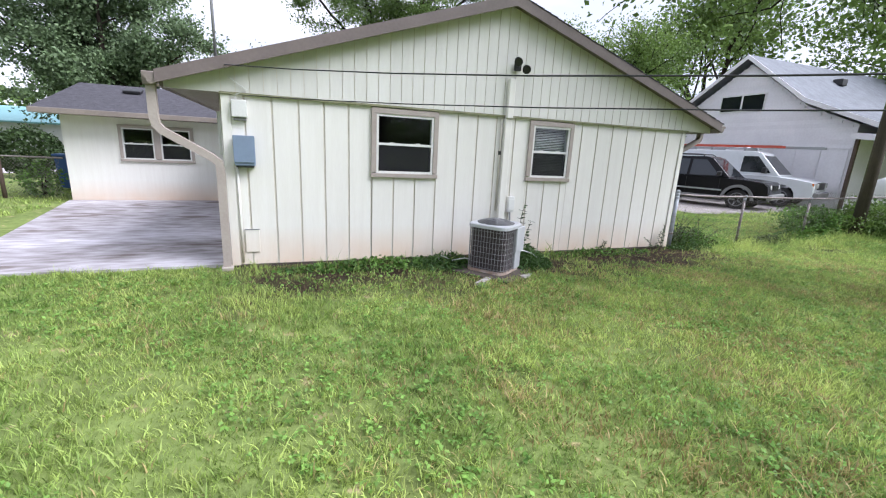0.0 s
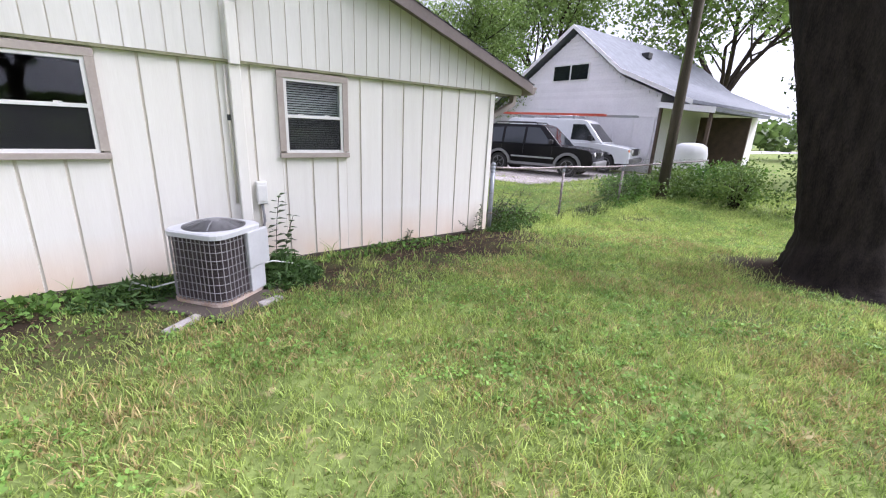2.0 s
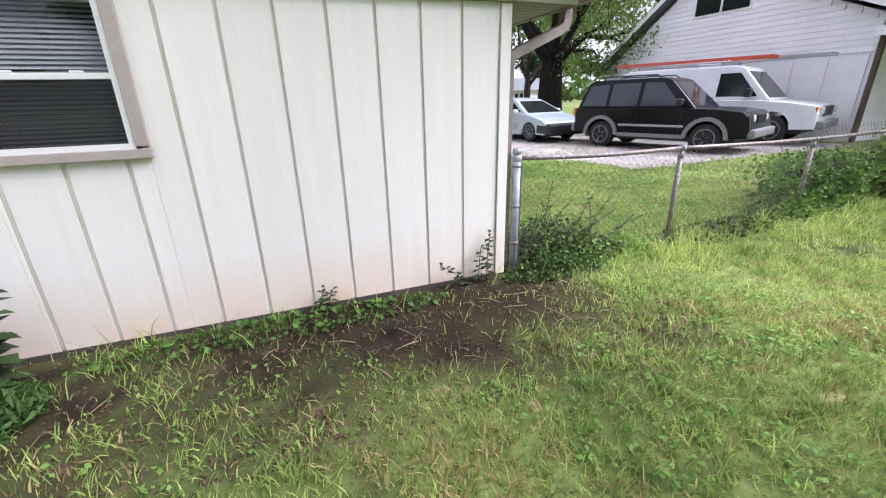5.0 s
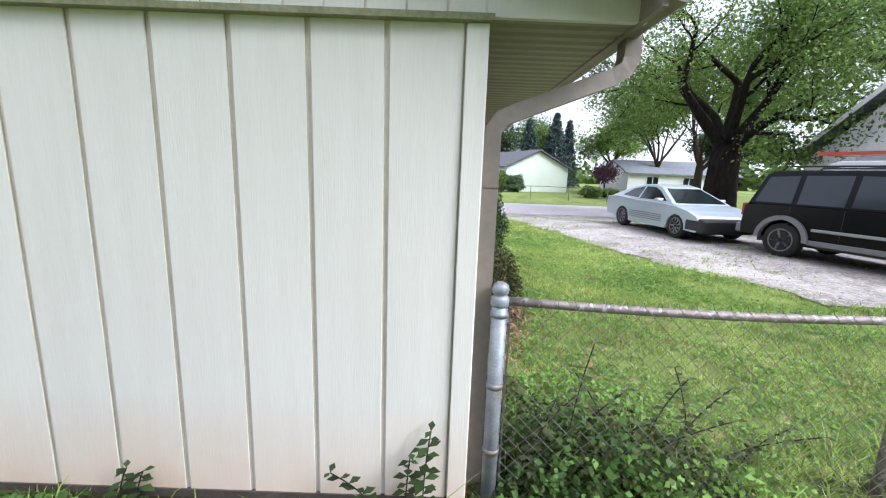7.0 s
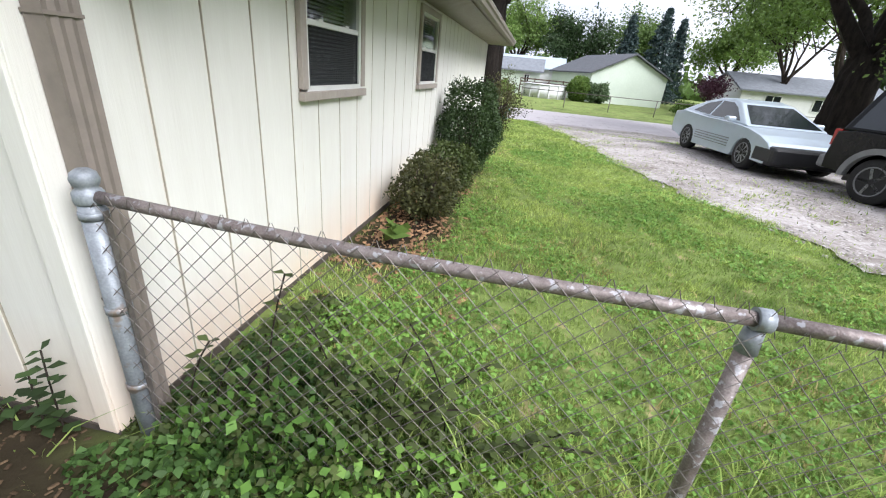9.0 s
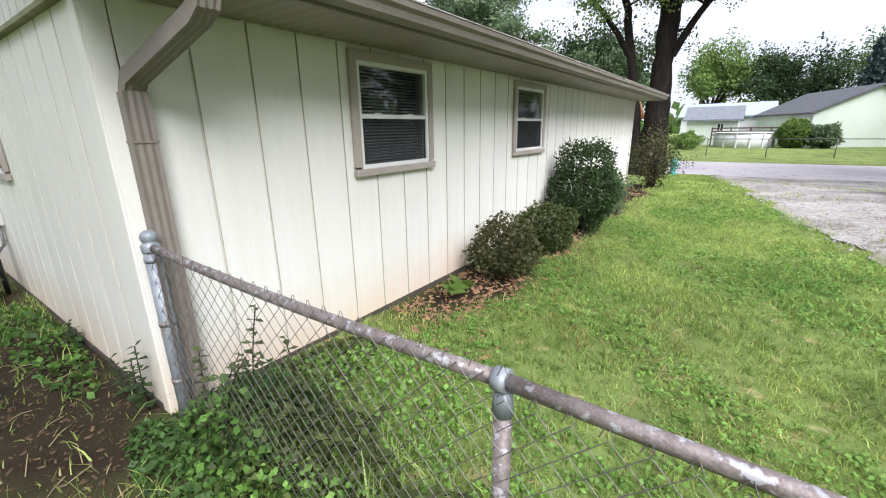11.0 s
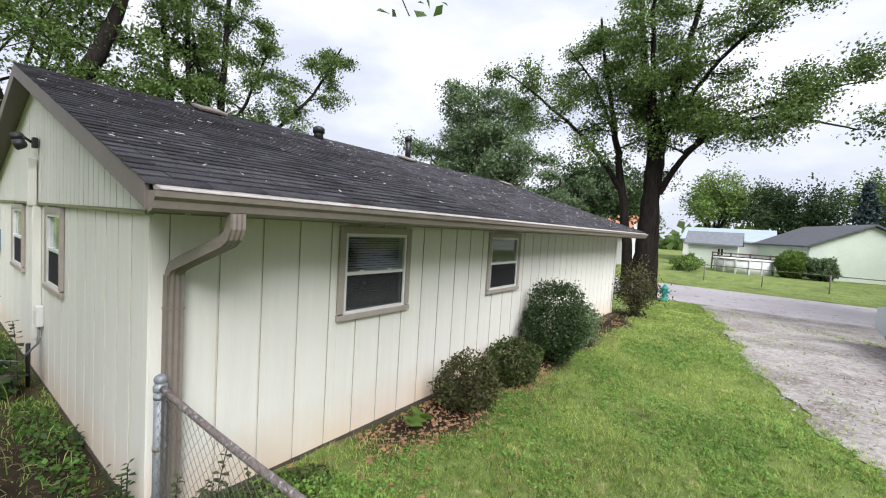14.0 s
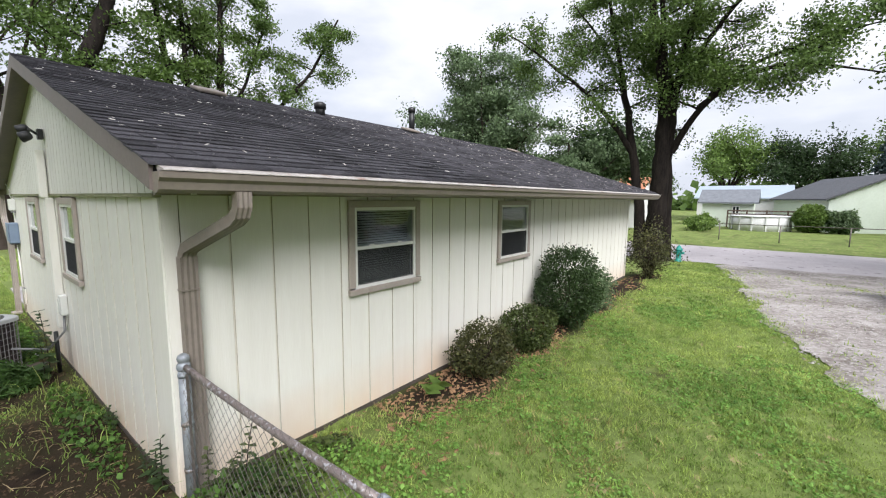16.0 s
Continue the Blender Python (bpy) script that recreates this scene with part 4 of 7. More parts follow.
stake = thing("black_stake", "short black conduit stub by the wall", "stake", pose(-3.62, -0.12, 0))
part("stub", one_tube([(0, 0, -0.05), (0, 0, 0.52)], 0.022, 8), M_BLACK, stake)
# ---- chain-link fence ----
def gzf(x, y):
    return float(gz(x, y))


def chain_link(length, height, pitch=0.078, r=0.0014):
    """Woven diamond wire, x along, z up."""
    bm = bmesh.new()

    def wire(p, q, off):
        p, q = Vector(p), Vector(q)
        d = (q - p).normalized()
        s = Vector((-d.z, 0, d.x)) * r
        o = Vector((0, off, 0))
        h = Vector((0, r, 0))
        a = [bm.verts.new(p + o + v) for v in (s, h, -s, -h)]
        b = [bm.verts.new(q + o + v) for v in (s, h, -s, -h)]
        for k in range(4):
            bm.faces.new((a[k], a[(k + 1) % 4], b[(k + 1) % 4], b[k]))

    n = int((length + height) / pitch) + 1
    for k in range(n):
        u = k * pitch
        x0, x1 = max(0.0, u - height), min(u, length)
        if x1 > x0:
            wire((x0, 0, u - x0), (x1, 0, u - x1), 0.002)
            wire((length - x0, 0, u - x0), (length - x1, 0, u - x1), -0.002)
    k = 0.0
    while k < length:
        wire((k, 0, height), (k + 0.012, 0, height + 0.03), 0.0)
        wire((k + 0.03, 0, height), (k + 0.018, 0, height + 0.03), 0.0)
        k += pitch
    return bm


fence = thing("chain_link_fence", "old galvanised chain-link fence with rusty, glint-flecked top rail", "fence")
FX = [0.13, 2.08, 4.30, 6.6, 8.9]
FY = [0.03, 0.05, 0.08, 0.10, 0.10]
FZ = [1.045, 1.01, 0.98, 1.02, 1.05]
post0 = part("terminal_post", one_tube([(FX[0], FY[0], -0.1), (FX[0], FY[0], 1.06)], 0.037, 16), M_GALV, fence, "thick blue-grey galvanised corner post")
bm = bmesh.new()
lathe(bm, [(0.040, 0.0), (0.043, 0.008), (0.043, 0.035), (0.036, 0.045), (0.028, 0.050), (0.036, 0.062), (0.040, 0.078), (0.034, 0.098), (0.018, 0.110)], 16)
bmesh.ops.translate(bm, verts=bm.verts, vec=(FX[0], FY[0], 1.02))
part("ball_cap", bm, M_GALV, post0)
for z in (0.97, 0.62, 0.28):
    part("tension_band", one_tube([(FX[0], FY[0], z), (FX[0], FY[0], z + 0.025)], 0.041, 16), M_GALV, post0)
part("tension_bar", one_box(FX[0] + 0.045, FX[0] + 0.052, FY[0] - 0.008, FY[0] + 0.008, 0.04, 1.0), M_WIRE, fence)
for k in range(1, 5):
    p = part("line_post", one_tube([(FX[k], FY[k] + 0.01, gzf(FX[k], FY[k]) - 0.1), (FX[k], FY[k] + 0.01, FZ[k] - 0.06)], 0.024, 12), M_RUST_GLINT, fence, "rust-streaked line post")
    bm = bmesh.new()
    tube(bm, [(FX[k], FY[k] + 0.01, FZ[k] - 0.10), (FX[k], FY[k] + 0.01, FZ[k] - 0.03)], [0.029, 0.024], 12)
    tube(bm, [(FX[k] - 0.018, FY[k], FZ[k]), (FX[k] + 0.018, FY[k], FZ[k])], 0.031, 12)
    part("loop_cap", bm, M_GALV, p)
for k in range(4):
    a, b = Vector((FX[k], FY[k], FZ[k])), Vector((FX[k + 1], FY[k + 1], FZ[k + 1]))
    n = 8
    pts = [a.lerp(b, j / n) - Vector((0, 0, 0.02 * math.sin(math.pi * j / n) * (1 if k == 0 else 0.4))) for j in range(n + 1)]
    part("top_rail", one_tube(pts, 0.0205, 12), M_RUST_GLINT, fence, "grey-brown top rail with painted pale glints")
    bm = chain_link((b - a).length, 0.98 - (0.06 if k else 0))
    zb = gzf((a.x + b.x) / 2, a.y) + 0.05
    bmesh.ops.transform(bm, matrix=Matrix.Translation((a.x, a.y - 0.024, zb)) @ Matrix.Rotation(math.atan2(b.y - a.y, b.x - a.x), 4, "Z"), verts=bm.verts)
    part("wire_mesh", bm, M_WIRE, fence)

# ---- foliage helpers ----
def leaf_cloud(centres, normals_bias, size, aspect, rg, droop=0.0):
    """Folded leaves as quads round given centres."""
    n = len(centres)
    d = rg.normal(size=(n, 3))
    d[:, 2] += normals_bias
    d /= np.linalg.norm(d, axis=1, keepdims=True)
    a = np.cross(d, rg.normal(size=(n, 3)))
    a /= np.linalg.norm(a, axis=1, keepdims=True) + 1e-9
    a[:, 2] -= droop
    b = np.cross(d, a)
    s = size * rg.uniform(0.6, 1.35, (n, 1))
    w = s * aspect
    v = np.stack([centres - a * s * 0.5, centres + b * w * 0.5 - a * s * 0.05, centres + a * s * 0.5, centres - b * w * 0.5 - a * s * 0.05], 1)
    v[:, 1] += d * w * 0.18
    v[:, 3] += d * w * 0.18
    return v.reshape(-1, 3), np.arange(n * 4).reshape(-1, 4)


def foliage(name, v, f, material, parent, label=""):
    ob = new(name, raw_mesh(name, v, f, material))
    ob.parent = parent
    if label:
        tagged(ob, label)
    return ob


def grow(bm, p, d, length, r, depth, rg, tips, spread=0.55, lift=0.15, seg=7):
    """A limb that bends, tapers and forks."""
    pts, rs = [p], [r]
    n = 5
    for k in range(n):
        d = (d + Vector(rg.normal(0, 0.10, 3)) + Vector((0, 0, lift * 0.25))).normalized()
        p = p + d * (length / n)
        pts.append(p)
        rs.append(r * (1 - 0.45 * (k + 1) / n))
        if depth <= 1:
            tips.append((p, r))
    tube(bm, pts, rs, seg if depth > 1 else 5, False)
    if depth == 0:
        return
    kids = 3 if depth > 1 else 4
    for k in range(kids):
        at = pts[-1] if k == 0 else pts[2 + (k % 3)]
        side = Vector(rg.normal(0, 1, 3))
        side = (side - d * side.dot(d)).normalized()
        nd = (d * (1 - spread * 0.5) + side * spread + Vector((0, 0, lift))).normalized()
        grow(bm, at, nd, length * rg.uniform(0.58, 0.78), rs[-1] * (0.9 if k == 0 else 0.65), depth - 1, rg, tips, spread, lift, seg)


def tree(label, x, y, trunk_h, r, limb_len, material, leaves, size, seed, n_limb=5, depth=3, bark=None, lean=(0, 0), spread=0.62, flare=1.7, cloud=0.55, lift=0.15, z0=None, start=None, low=0.28):
    rg = np.random.default_rng(seed)
    zb = gzf(x, y) if z0 is None else z0
    t = thing("tree", label, "tree", pose(x, y, zb))
    bm = bmesh.new()
    pts = [Vector((lean[0] * q ** 1.2, lean[1] * q ** 1.2, q * trunk_h)) for q in np.linspace(0, 1, 9)]
    pts = [pts[0] - Vector((0, 0, 0.25)), Vector((pts[0] * 0.98 + pts[1] * 0.02)), pts[0] * 0.9 + pts[1] * 0.1] + pts[1:]
    rs = [r * flare * 1.1, r * flare, r * (flare * 0.55 + 0.45)] + [r * (1.05 - 0.28 * q) for q in np.linspace(0.1, 1, 8)]
    sides = 64 if r > 0.5 else 20
    if r > 0.4:
        hs = np.array([p.z for p in pts])
        zs = np.linspace(hs[0], hs[-1], 70 if r > 0.5 else 24)
        rs = list(np.interp(zs, hs, rs))
        pts = [Vector((np.interp(z, hs, [p.x for p in pts]), np.interp(z, hs, [p.y for p in pts]), z)) for z in zs]
    rings = tube(bm, pts, rs, sides, False)
    for ring in rings:
        for k, v in enumerate(ring):
            c = v.co.copy()
            th = 2 * math.pi * k / sides
            f = 1 + 0.07 * math.sin(3 * th + c.z * 0.9 + 0.6) + 0.05 * math.sin(5 * th - c.z * 0.5)
            if sides > 20:
                f += 0.09 * abs(math.sin(7 * th + 0.9 * math.sin(c.z * 2.3 + th) + 0.5 * math.sin(c.z * 5.7 + 2 * th))) + 0.035 * abs(math.sin(16 * th + 1.1 * math.sin(c.z * 4.1))) + rg.normal(0, 0.012)
            mid = sum((w.co for w in ring), Vector()) / len(ring)
            v.co = mid + (c - mid) * f
    tips = []
    for k in range(n_limb):
        a = 2 * math.pi * (k + rg.uniform(-0.25, 0.25)) / n_limb
        q = rg.uniform(0, low)
        base = pts[-1] * 1.0 if k == 0 else pts[-1].lerp(pts[len(pts) // 3], q if k % 2 or low > 0.4 else 0)
        dirv = Vector((math.cos(a) * spread, math.sin(a) * spread, rg.uniform(0.65, 1.1))).normalized()
        grow(bm, base, dirv, limb_len * rg.uniform(0.8, 1.15), r * rg.uniform(0.34, 0.52), depth, rg, tips, spread, lift)
    part("trunk", bm, bark or M_BARK, t)
    tp = np.array([tuple(q[0]) for q in tips])
    idx = rg.integers(0, len(tp), leaves)
    ball = rg.normal(size=(leaves, 3))
    ball /= np.linalg.norm(ball, axis=1, keepdims=True)
    twig = rg.normal(0, cloud * 0.55, (len(tp) * 6, 3))
    c = tp[idx] + twig[idx * 6 + rg.integers(0, 6, leaves)] + ball * rg.uniform(0, 1, (leaves, 1)) ** 0.5 * cloud * 0.85 * np.array([1, 1, 0.6])
    keep = c[:, 2] > (start if start is not None else trunk_h * 0.62)
    v, f = leaf_cloud(c[keep], 0.6, size, 0.62, rg)
    foliage("crown", v, f, material, t)
    return t


def branching(label, x, y, stems, material, leaves, size, seed, bark, branch=2.4, spray=0.26, every=0.75, droop=0.0, z0=None):
    """A tree from its main stems: each stem (points, first and last radius, height from which it carries branches)
    throws side branches that fork into twigs, and leaves hang in flat sprays along the twigs."""
    rg = np.random.default_rng(seed)
    t = thing("tree", label, "tree", pose(x, y, gzf(x, y) if z0 is None else z0))
    bm = bmesh.new()
    tips = []
    for pts, r0, r1, bare_to in stems:
        knots = np.array(pts, float)
        run = np.concatenate([[0], np.cumsum(np.linalg.norm(np.diff(knots, axis=0), axis=1))])
        n = max(8, int(run[-1] / 0.35))
        q = np.linspace(0, run[-1], n)
        line = np.stack([np.interp(q, run, knots[:, a]) for a in range(3)], 1)
        for _ in range(3):
            line[1:-1] = (line[:-2] + 2 * line[1:-1] + line[2:]) / 4
        line[1:-1, :2] += rg.normal(0, 0.02, (n - 2, 2))
        rad = r0 + (r1 - r0) * (q / run[-1]) ** 0.8
        if pts[0][2] < 0.1:
            rad = rad * (1 + 0.45 * np.exp(-(line[:, 2] + 0.1) / 0.35))
        tube(bm, [Vector(p) for p in line], list(rad), 16 if r0 > 0.2 else 9, False)
        s_at = rg.uniform(0.2, 0.5)
        turn = rg.uniform(0, 6.28)
        while s_at < run[-1]:
            p = Vector([float(np.interp(s_at, q, line[:, a])) for a in range(3)])
            f = s_at / run[-1]
            s_at += every * rg.uniform(0.6, 1.3)
            if p.z < bare_to:
                continue
            turn += 2.4 + rg.normal(0, 0.4)
            d = Vector((math.cos(turn), math.sin(turn), rg.uniform(0.25, 0.8) - droop)).normalized()
            ln = branch * (1.1 - 0.55 * f) * rg.uniform(0.6, 1.2)
            rb = min(0.55 * float(np.interp(s_at, q, rad)), 0.018 + 0.018 * ln)
            bp = [p]
            for k in range(7):
                d = (d + Vector(rg.normal(0, 0.12, 3)) - Vector((0, 0, 0.03 + droop * 0.25))).normalized()
                bp.append(bp[-1] + d * ln / 7)
            tube(bm, bp, [rb * (1 - 0.8 * k / 7) for k in range(8)], 5, False)
            for k in range(2, 8):
                for side in range(2):
                    e = (d + Vector(rg.normal(0, 0.75, 3))).normalized()
                    tl = ln * rg.uniform(0.18, 0.42)
                    tp = [bp[k], bp[k] + e * tl * 0.5, bp[k] + e * tl - Vector((0, 0, tl * 0.12))]
                    tube(bm, tp, [0.009, 0.006, 0.003], 3, False)
                    tips += [tp[1], tp[2], tp[2]]
                tips.append(bp[k])
    part("trunk", bm, bark, t)
    tp = np.array([tuple(p) for p in tips])
    idx = rg.integers(0, len(tp), leaves)
    c = tp[idx] + rg.normal(0, 1, (leaves, 3)) * np.array([spray, spray, spray * 0.55])
    v, f = leaf_cloud(c, 0.7, size, 0.62, rg)
    foliage("crown", v, f, material, t)
    return t


def spruce(label, x, y, h, r, seed, material, z0=None):
    rg = np.random.default_rng(seed)
    t = thing("spruce_tree", label, "tree", pose(x, y, gzf(x, y) if z0 is None else z0))
    part("trunk", one_tube([(0, 0, -0.2), (0, 0, h * 0.5), (0, 0, h)], [0.22, 0.14, 0.02], 8), M_BARK, t)
    cs = []
    for k in range(int(h * 5)):
        z = h * (0.06 + 0.92 * k / (h * 5))
        rad = r * (1 - z / h) ** 0.85 * rg.uniform(0.75, 1.1)
        for q in range(7):
            a = rg.uniform(0, 2 * math.pi)
            s = rg.uniform(0.15, 1, 26) ** 0.7 * rad
            c = np.stack([np.cos(a) * s + rg.normal(0, 0.12, 26), np.sin(a) * s + rg.normal(0, 0.12, 26), z - 0.18 * s + rg.normal(0, 0.08, 26)], 1)
            cs.append(c)
    v, f = leaf_cloud(np.concatenate(cs), 0.8, 0.34, 0.4, rg)
    foliage("crown", v, f, material, t)
    return t


def bush(name, label, x, y, rx, ry, h, seed, material, leaves, size, ragged=0.12, group="", stems=6, z0=None, hollow=0.55):
    """A shrub: woody stems under an uneven shell of many small leaves."""
    rg = np.random.default_rng(seed)
    t = thing(name, label, "bush", pose(x, y, gzf(x, y) if z0 is None else z0), group=group)
    bm = bmesh.new()
    for k in range(stems):
        a = rg.uniform(0, 2 * math.pi)
        q = rg.uniform(0.2, 0.7)
        tube(bm, [(0.1 * rx * math.cos(a), 0.1 * ry * math.sin(a), -0.05), (0.5 * q * rx * math.cos(a), 0.5 * q * ry * math.sin(a), h * 0.35), (q * rx * math.cos(a), q * ry * math.sin(a), h * rg.uniform(0.6, 0.9))], [0.02, 0.014, 0.005], 6)
    part("woody_base", bm, M_BARK, t)
    d = rg.normal(size=(leaves, 3))
    d /= np.linalg.norm(d, axis=1, keepdims=True)
    bump = 1 + ragged * (np.sin(d[:, 0] * 7 + seed) + np.sin(d[:, 1] * 8 + 2 * seed) + np.sin(d[:, 2] * 6 + seed * 3)) * 0.6
    rad = rg.uniform(hollow, 1.0, leaves) ** 0.6 * bump + np.abs(rg.normal(0, ragged * 0.5, leaves))
    c = d * rad[:, None] * np.array([rx, ry, h * 0.5]) + np.array([0, 0, h * 0.52])
    c = c[c[:, 2] > 0.03]
    v, f = leaf_cloud(c, 0.35, size, 0.6, rg)
    foliage("foliage", v, f, material, t)
    return t


# ---- bushes along the side wall ----
bush("bush", "ragged reddish-green low shrub by the side wall", 0.48, 3.22, 0.33, 0.44, 0.60, 3, M_SHRUBR, 4600, 0.042, 0.20, stems=12)
bush("bush", "rounded dark green clipped shrub by the side wall", 0.48, 4.42, 0.38, 0.46, 0.62, 4, M_SHRUB, 5600, 0.042, 0.14)
bush("bush", "large dark green rounded boxwood by the side wall", 0.52, 5.82, 0.52, 0.68, 1.30, 5, M_BOX, 13000, 0.042, 0.13)
bush("bush", "mid-green shrub with tall loose shoots by the side wall", 0.46, 7.1, 0.40, 0.62, 0.85, 6, M_LEAF_G, 4600, 0.05, 0.22)
bush("bush", "open twiggy shrub with dark leaves at the house corner", 0.55, 11.7, 0.62, 0.62, 1.45, 7, M_SHRUBR, 3400, 0.06, 0.25, stems=30, hollow=0.2)
bush("bush", "ragged green shrubs round the utility pole behind the fence", 5.0, 0.35, 0.8, 0.45, 0.6, 8, M_IVY, 2600, 0.07, 0.35, group="fence shrubs", hollow=0.3)
bush("bush", "ragged green shrubs round the utility pole behind the fence", 6.4, -0.1, 0.9, 0.6, 0.7, 9, M_LEAF_L, 3000, 0.08, 0.35, group="fence shrubs", hollow=0.3)
bush("bush", "ragged green shrubs round the utility pole behind the fence", 8.0, -0.6, 1.2, 0.8, 0.9, 10, M_IVY, 3400, 0.09, 0.35, group="fence shrubs", hollow=0.3)
bush("bush", "loose leafy sapling beside the big tree", 6.6, -1.5, 0.9, 0.6, 0.95, 11, M_LEAF_L, 2600, 0.07, 0.4, stems=12, hollow=0.15)
bush("bush", "loose leafy sapling beside the big tree", 7.0, -3.0, 1.1, 0.8, 2.8, 12, M_LEAF, 3600, 0.08, 0.4, stems=12, hollow=0.15)

# vines and weeds at the fence corner
def sprig(x, y, h, seed, lean=(0, 0), n=9, size=0.05, label="leafy upright weed stem against the wall", material=None, group="wall weeds"):
    rg = np.random.default_rng(seed)
    t = thing("weed", label, "weed", pose(x, y, gzf(x, y)), group=group)
    pts = [(lean[0] * q * q, lean[1] * q * q, h * q) for q in np.linspace(0, 1, 7)]
    part("stem", one_tube([(0, 0, -0.03)] + pts[1:], 0.0035, 5), M_BARK, t)
    quads = []
    for k in range(n):
        q = 0.14 + 0.86 * k / (n - 1)
        base = Vector((lean[0] * q * q, lean[1] * q * q, h * q))
        for s in (0, 1):
            a = (k % 2) * 1.1 + s * math.pi + rg.normal(0, 0.35)
            ln = 1.35 * size * (1.25 - 0.55 * q) * rg.uniform(0.8, 1.25)
            d = Vector((math.cos(a), 0.6 * math.sin(a) - 0.15, rg.uniform(-0.15, 0.5))).normalized()
            w = d.cross(Vector((0, 0, 1))).normalized() * ln * 0.33
            quads += [base, base + d * ln * 0.5 + w, base + d * ln - Vector((0, 0, ln * 0.2)), base + d * ln * 0.5 - w]
    v = np.array([tuple(p) for p in quads])
    f = np.arange(len(v)).reshape(-1, 4)
    foliage("leaves", v, f, material or M_BOX, t)
    return t


sprig(-0.19, -0.06, 0.44, 21, (0.03, 0), 10, 0.06)
sprig(-0.27, -0.07, 0.33, 22, (0.02, 0), 8, 0.05)
sprig(-0.42, -0.08, 0.22, 23, (-0.2, 0), 8, 0.05)
sprig(-1.62, -0.07, 0.20, 24, (0.05, 0), 6, 0.05)
sprig(-1.55, -0.05, 0.17, 25, (0.04, 0), 6, 0.05)
sprig(-3.47, -0.22, 0.85, 26, (0.06, -0.05), 12, 0.10, "tall narrow-leaved weed beside the air conditioner")
sprig(-3.40, -0.28, 0.62, 27, (0.12, -0.03), 9, 0.09, "tall narrow-leaved weed beside the air conditioner")
for k, (sx, sy, sh, sl) in enumerate(((0.75, 0.28, 0.75, 0.1), (0.95, 0.22, 0.66, 0.2), (1.18, 0.3, 0.70, 0.12), (0.55, 0.2, 0.9, 0.05), (0.35, 0.12, 0.95, 0.06), (1.45, 0.3, 0.5, 0.2), (0.28, 0.08, 0.8, 0.1), (0.45, 0.1, 0.7, 0.15), (0.66, 0.12, 0.62, 0.12), (0.85, 0.3, 0.85, -0.1), (1.05, 0.34, 0.8, 0.05), (1.3, 0.36, 0.72, -0.08), (1.6, 0.32, 0.55, 0.1))):
    sprig(sx, sy, sh * (0.5 + 0.12 * (k % 4)), 30 + k, (sl * 2.2, -0.12 + 0.05 * (k % 5)), 11, 0.05, "reddish-leaved vine shoot rising through the fence", M_SHRUB, "vine shoots")


def patch(name, label, cx, cy, rx, ry, n, h, size, material, seed, kind="stuff", aspect=0.75):
    rg = np.random.default_rng(seed)
    r = np.sqrt(rg.uniform(0, 1, n))
    a = rg.uniform(0, 2 * math.pi, n)
    x, y = cx + r * rx * np.cos(a), cy + r * ry * np.sin(a)
    bulk = np.clip(1.1 - r, 0.15, 1)
    z = gz(x, y) + rg.uniform(0.0, 1, n) ** 0.8 * h * bulk + 0.01
    v, f = leaf_cloud(np.stack([x, y, z], 1), 1.0, size, aspect, rg)
    return tagged(new(name, raw_mesh(name, v, f, material)), label, "plants", kind=kind)


patch("vine_patch", "tangle of small dark vine leaves at the fence corner", 0.55, 0.26, 0.50, 0.34, 1700, 0.46, 0.036, M_WEEDD, 41)
patch("vine_patch", "grey-green vine leaves at the fence corner", 0.75, 0.06, 0.75, 0.26, 1800, 0.36, 0.036, M_SHRUB, 59)
patch("vine_patch", "bright green vine leaves at the fence corner", 0.68, 0.02, 0.55, 0.22, 750, 0.52, 0.042, M_IVY, 49)
patch("vine_patch", "dark vine leaves trailing in front of the fence foot", 0.50, -0.14, 0.55, 0.18, 900, 0.20, 0.038, M_WEEDD, 60)
patch("vine_patch", "small vine leaves spilling over the fence foot", 1.25, 0.02, 0.75, 0.28, 900, 0.26, 0.038, M_WEED, 42)
patch("vine_patch", "dark leaves behind the fence foot", 0.85, 0.30, 0.6, 0.28, 900, 0.38, 0.042, M_SHRUB, 50)
patch("seedling_patch", "small weed seedlings on the bare soil", -2.6, -1.1, 1.6, 0.5, 300, 0.05, 0.03, M_WEED, 55)
patch("seedling_patch", "small weed seedlings on the bare soil", -5.8, -0.8, 1.7, 0.6, 700, 0.06, 0.035, M_WEED, 56)
patch("vine_patch", "dark low weeds along the fence line", 2.9, 0.05, 1.3, 0.28, 1100, 0.18, 0.05, M_SHRUB, 43)
patch("vine_patch", "bushy weeds along the far fence", 4.6, 0.1, 1.2, 0.40, 1300, 0.38, 0.06, M_IVY, 44)
patch("weed_patch", "rank green weeds round the air conditioner", -3.52, -0.62, 0.42, 0.34, 1500, 0.34, 0.11, M_WEEDD, 45, aspect=0.2)
patch("weed_patch", "rank green weeds behind the air conditioner", -4.75, -0.45, 0.55, 0.30, 900, 0.22, 0.10, M_WEEDD, 61, aspect=0.2)
patch("weed_patch", "low weeds along the gable wall foot", -5.6, -0.33, 1.5, 0.24, 900, 0.16, 0.06, M_IVY, 46)
patch("weed_patch", "low weeds along the gable wall foot", -1.9, -0.22, 1.3, 0.18, 500, 0.12, 0.05, M_IVY, 47)
patch("weed_patch", "dark low growth by the downspout", 0.35, 0.75, 0.25, 0.55, 500, 0.22, 0.05, M_SHRUB, 48)
patch("weed_patch", "thick mixed weeds behind the fence corner", 0.75, 0.75, 0.7, 0.6, 2200, 0.22, 0.035, M_WEED, 57)
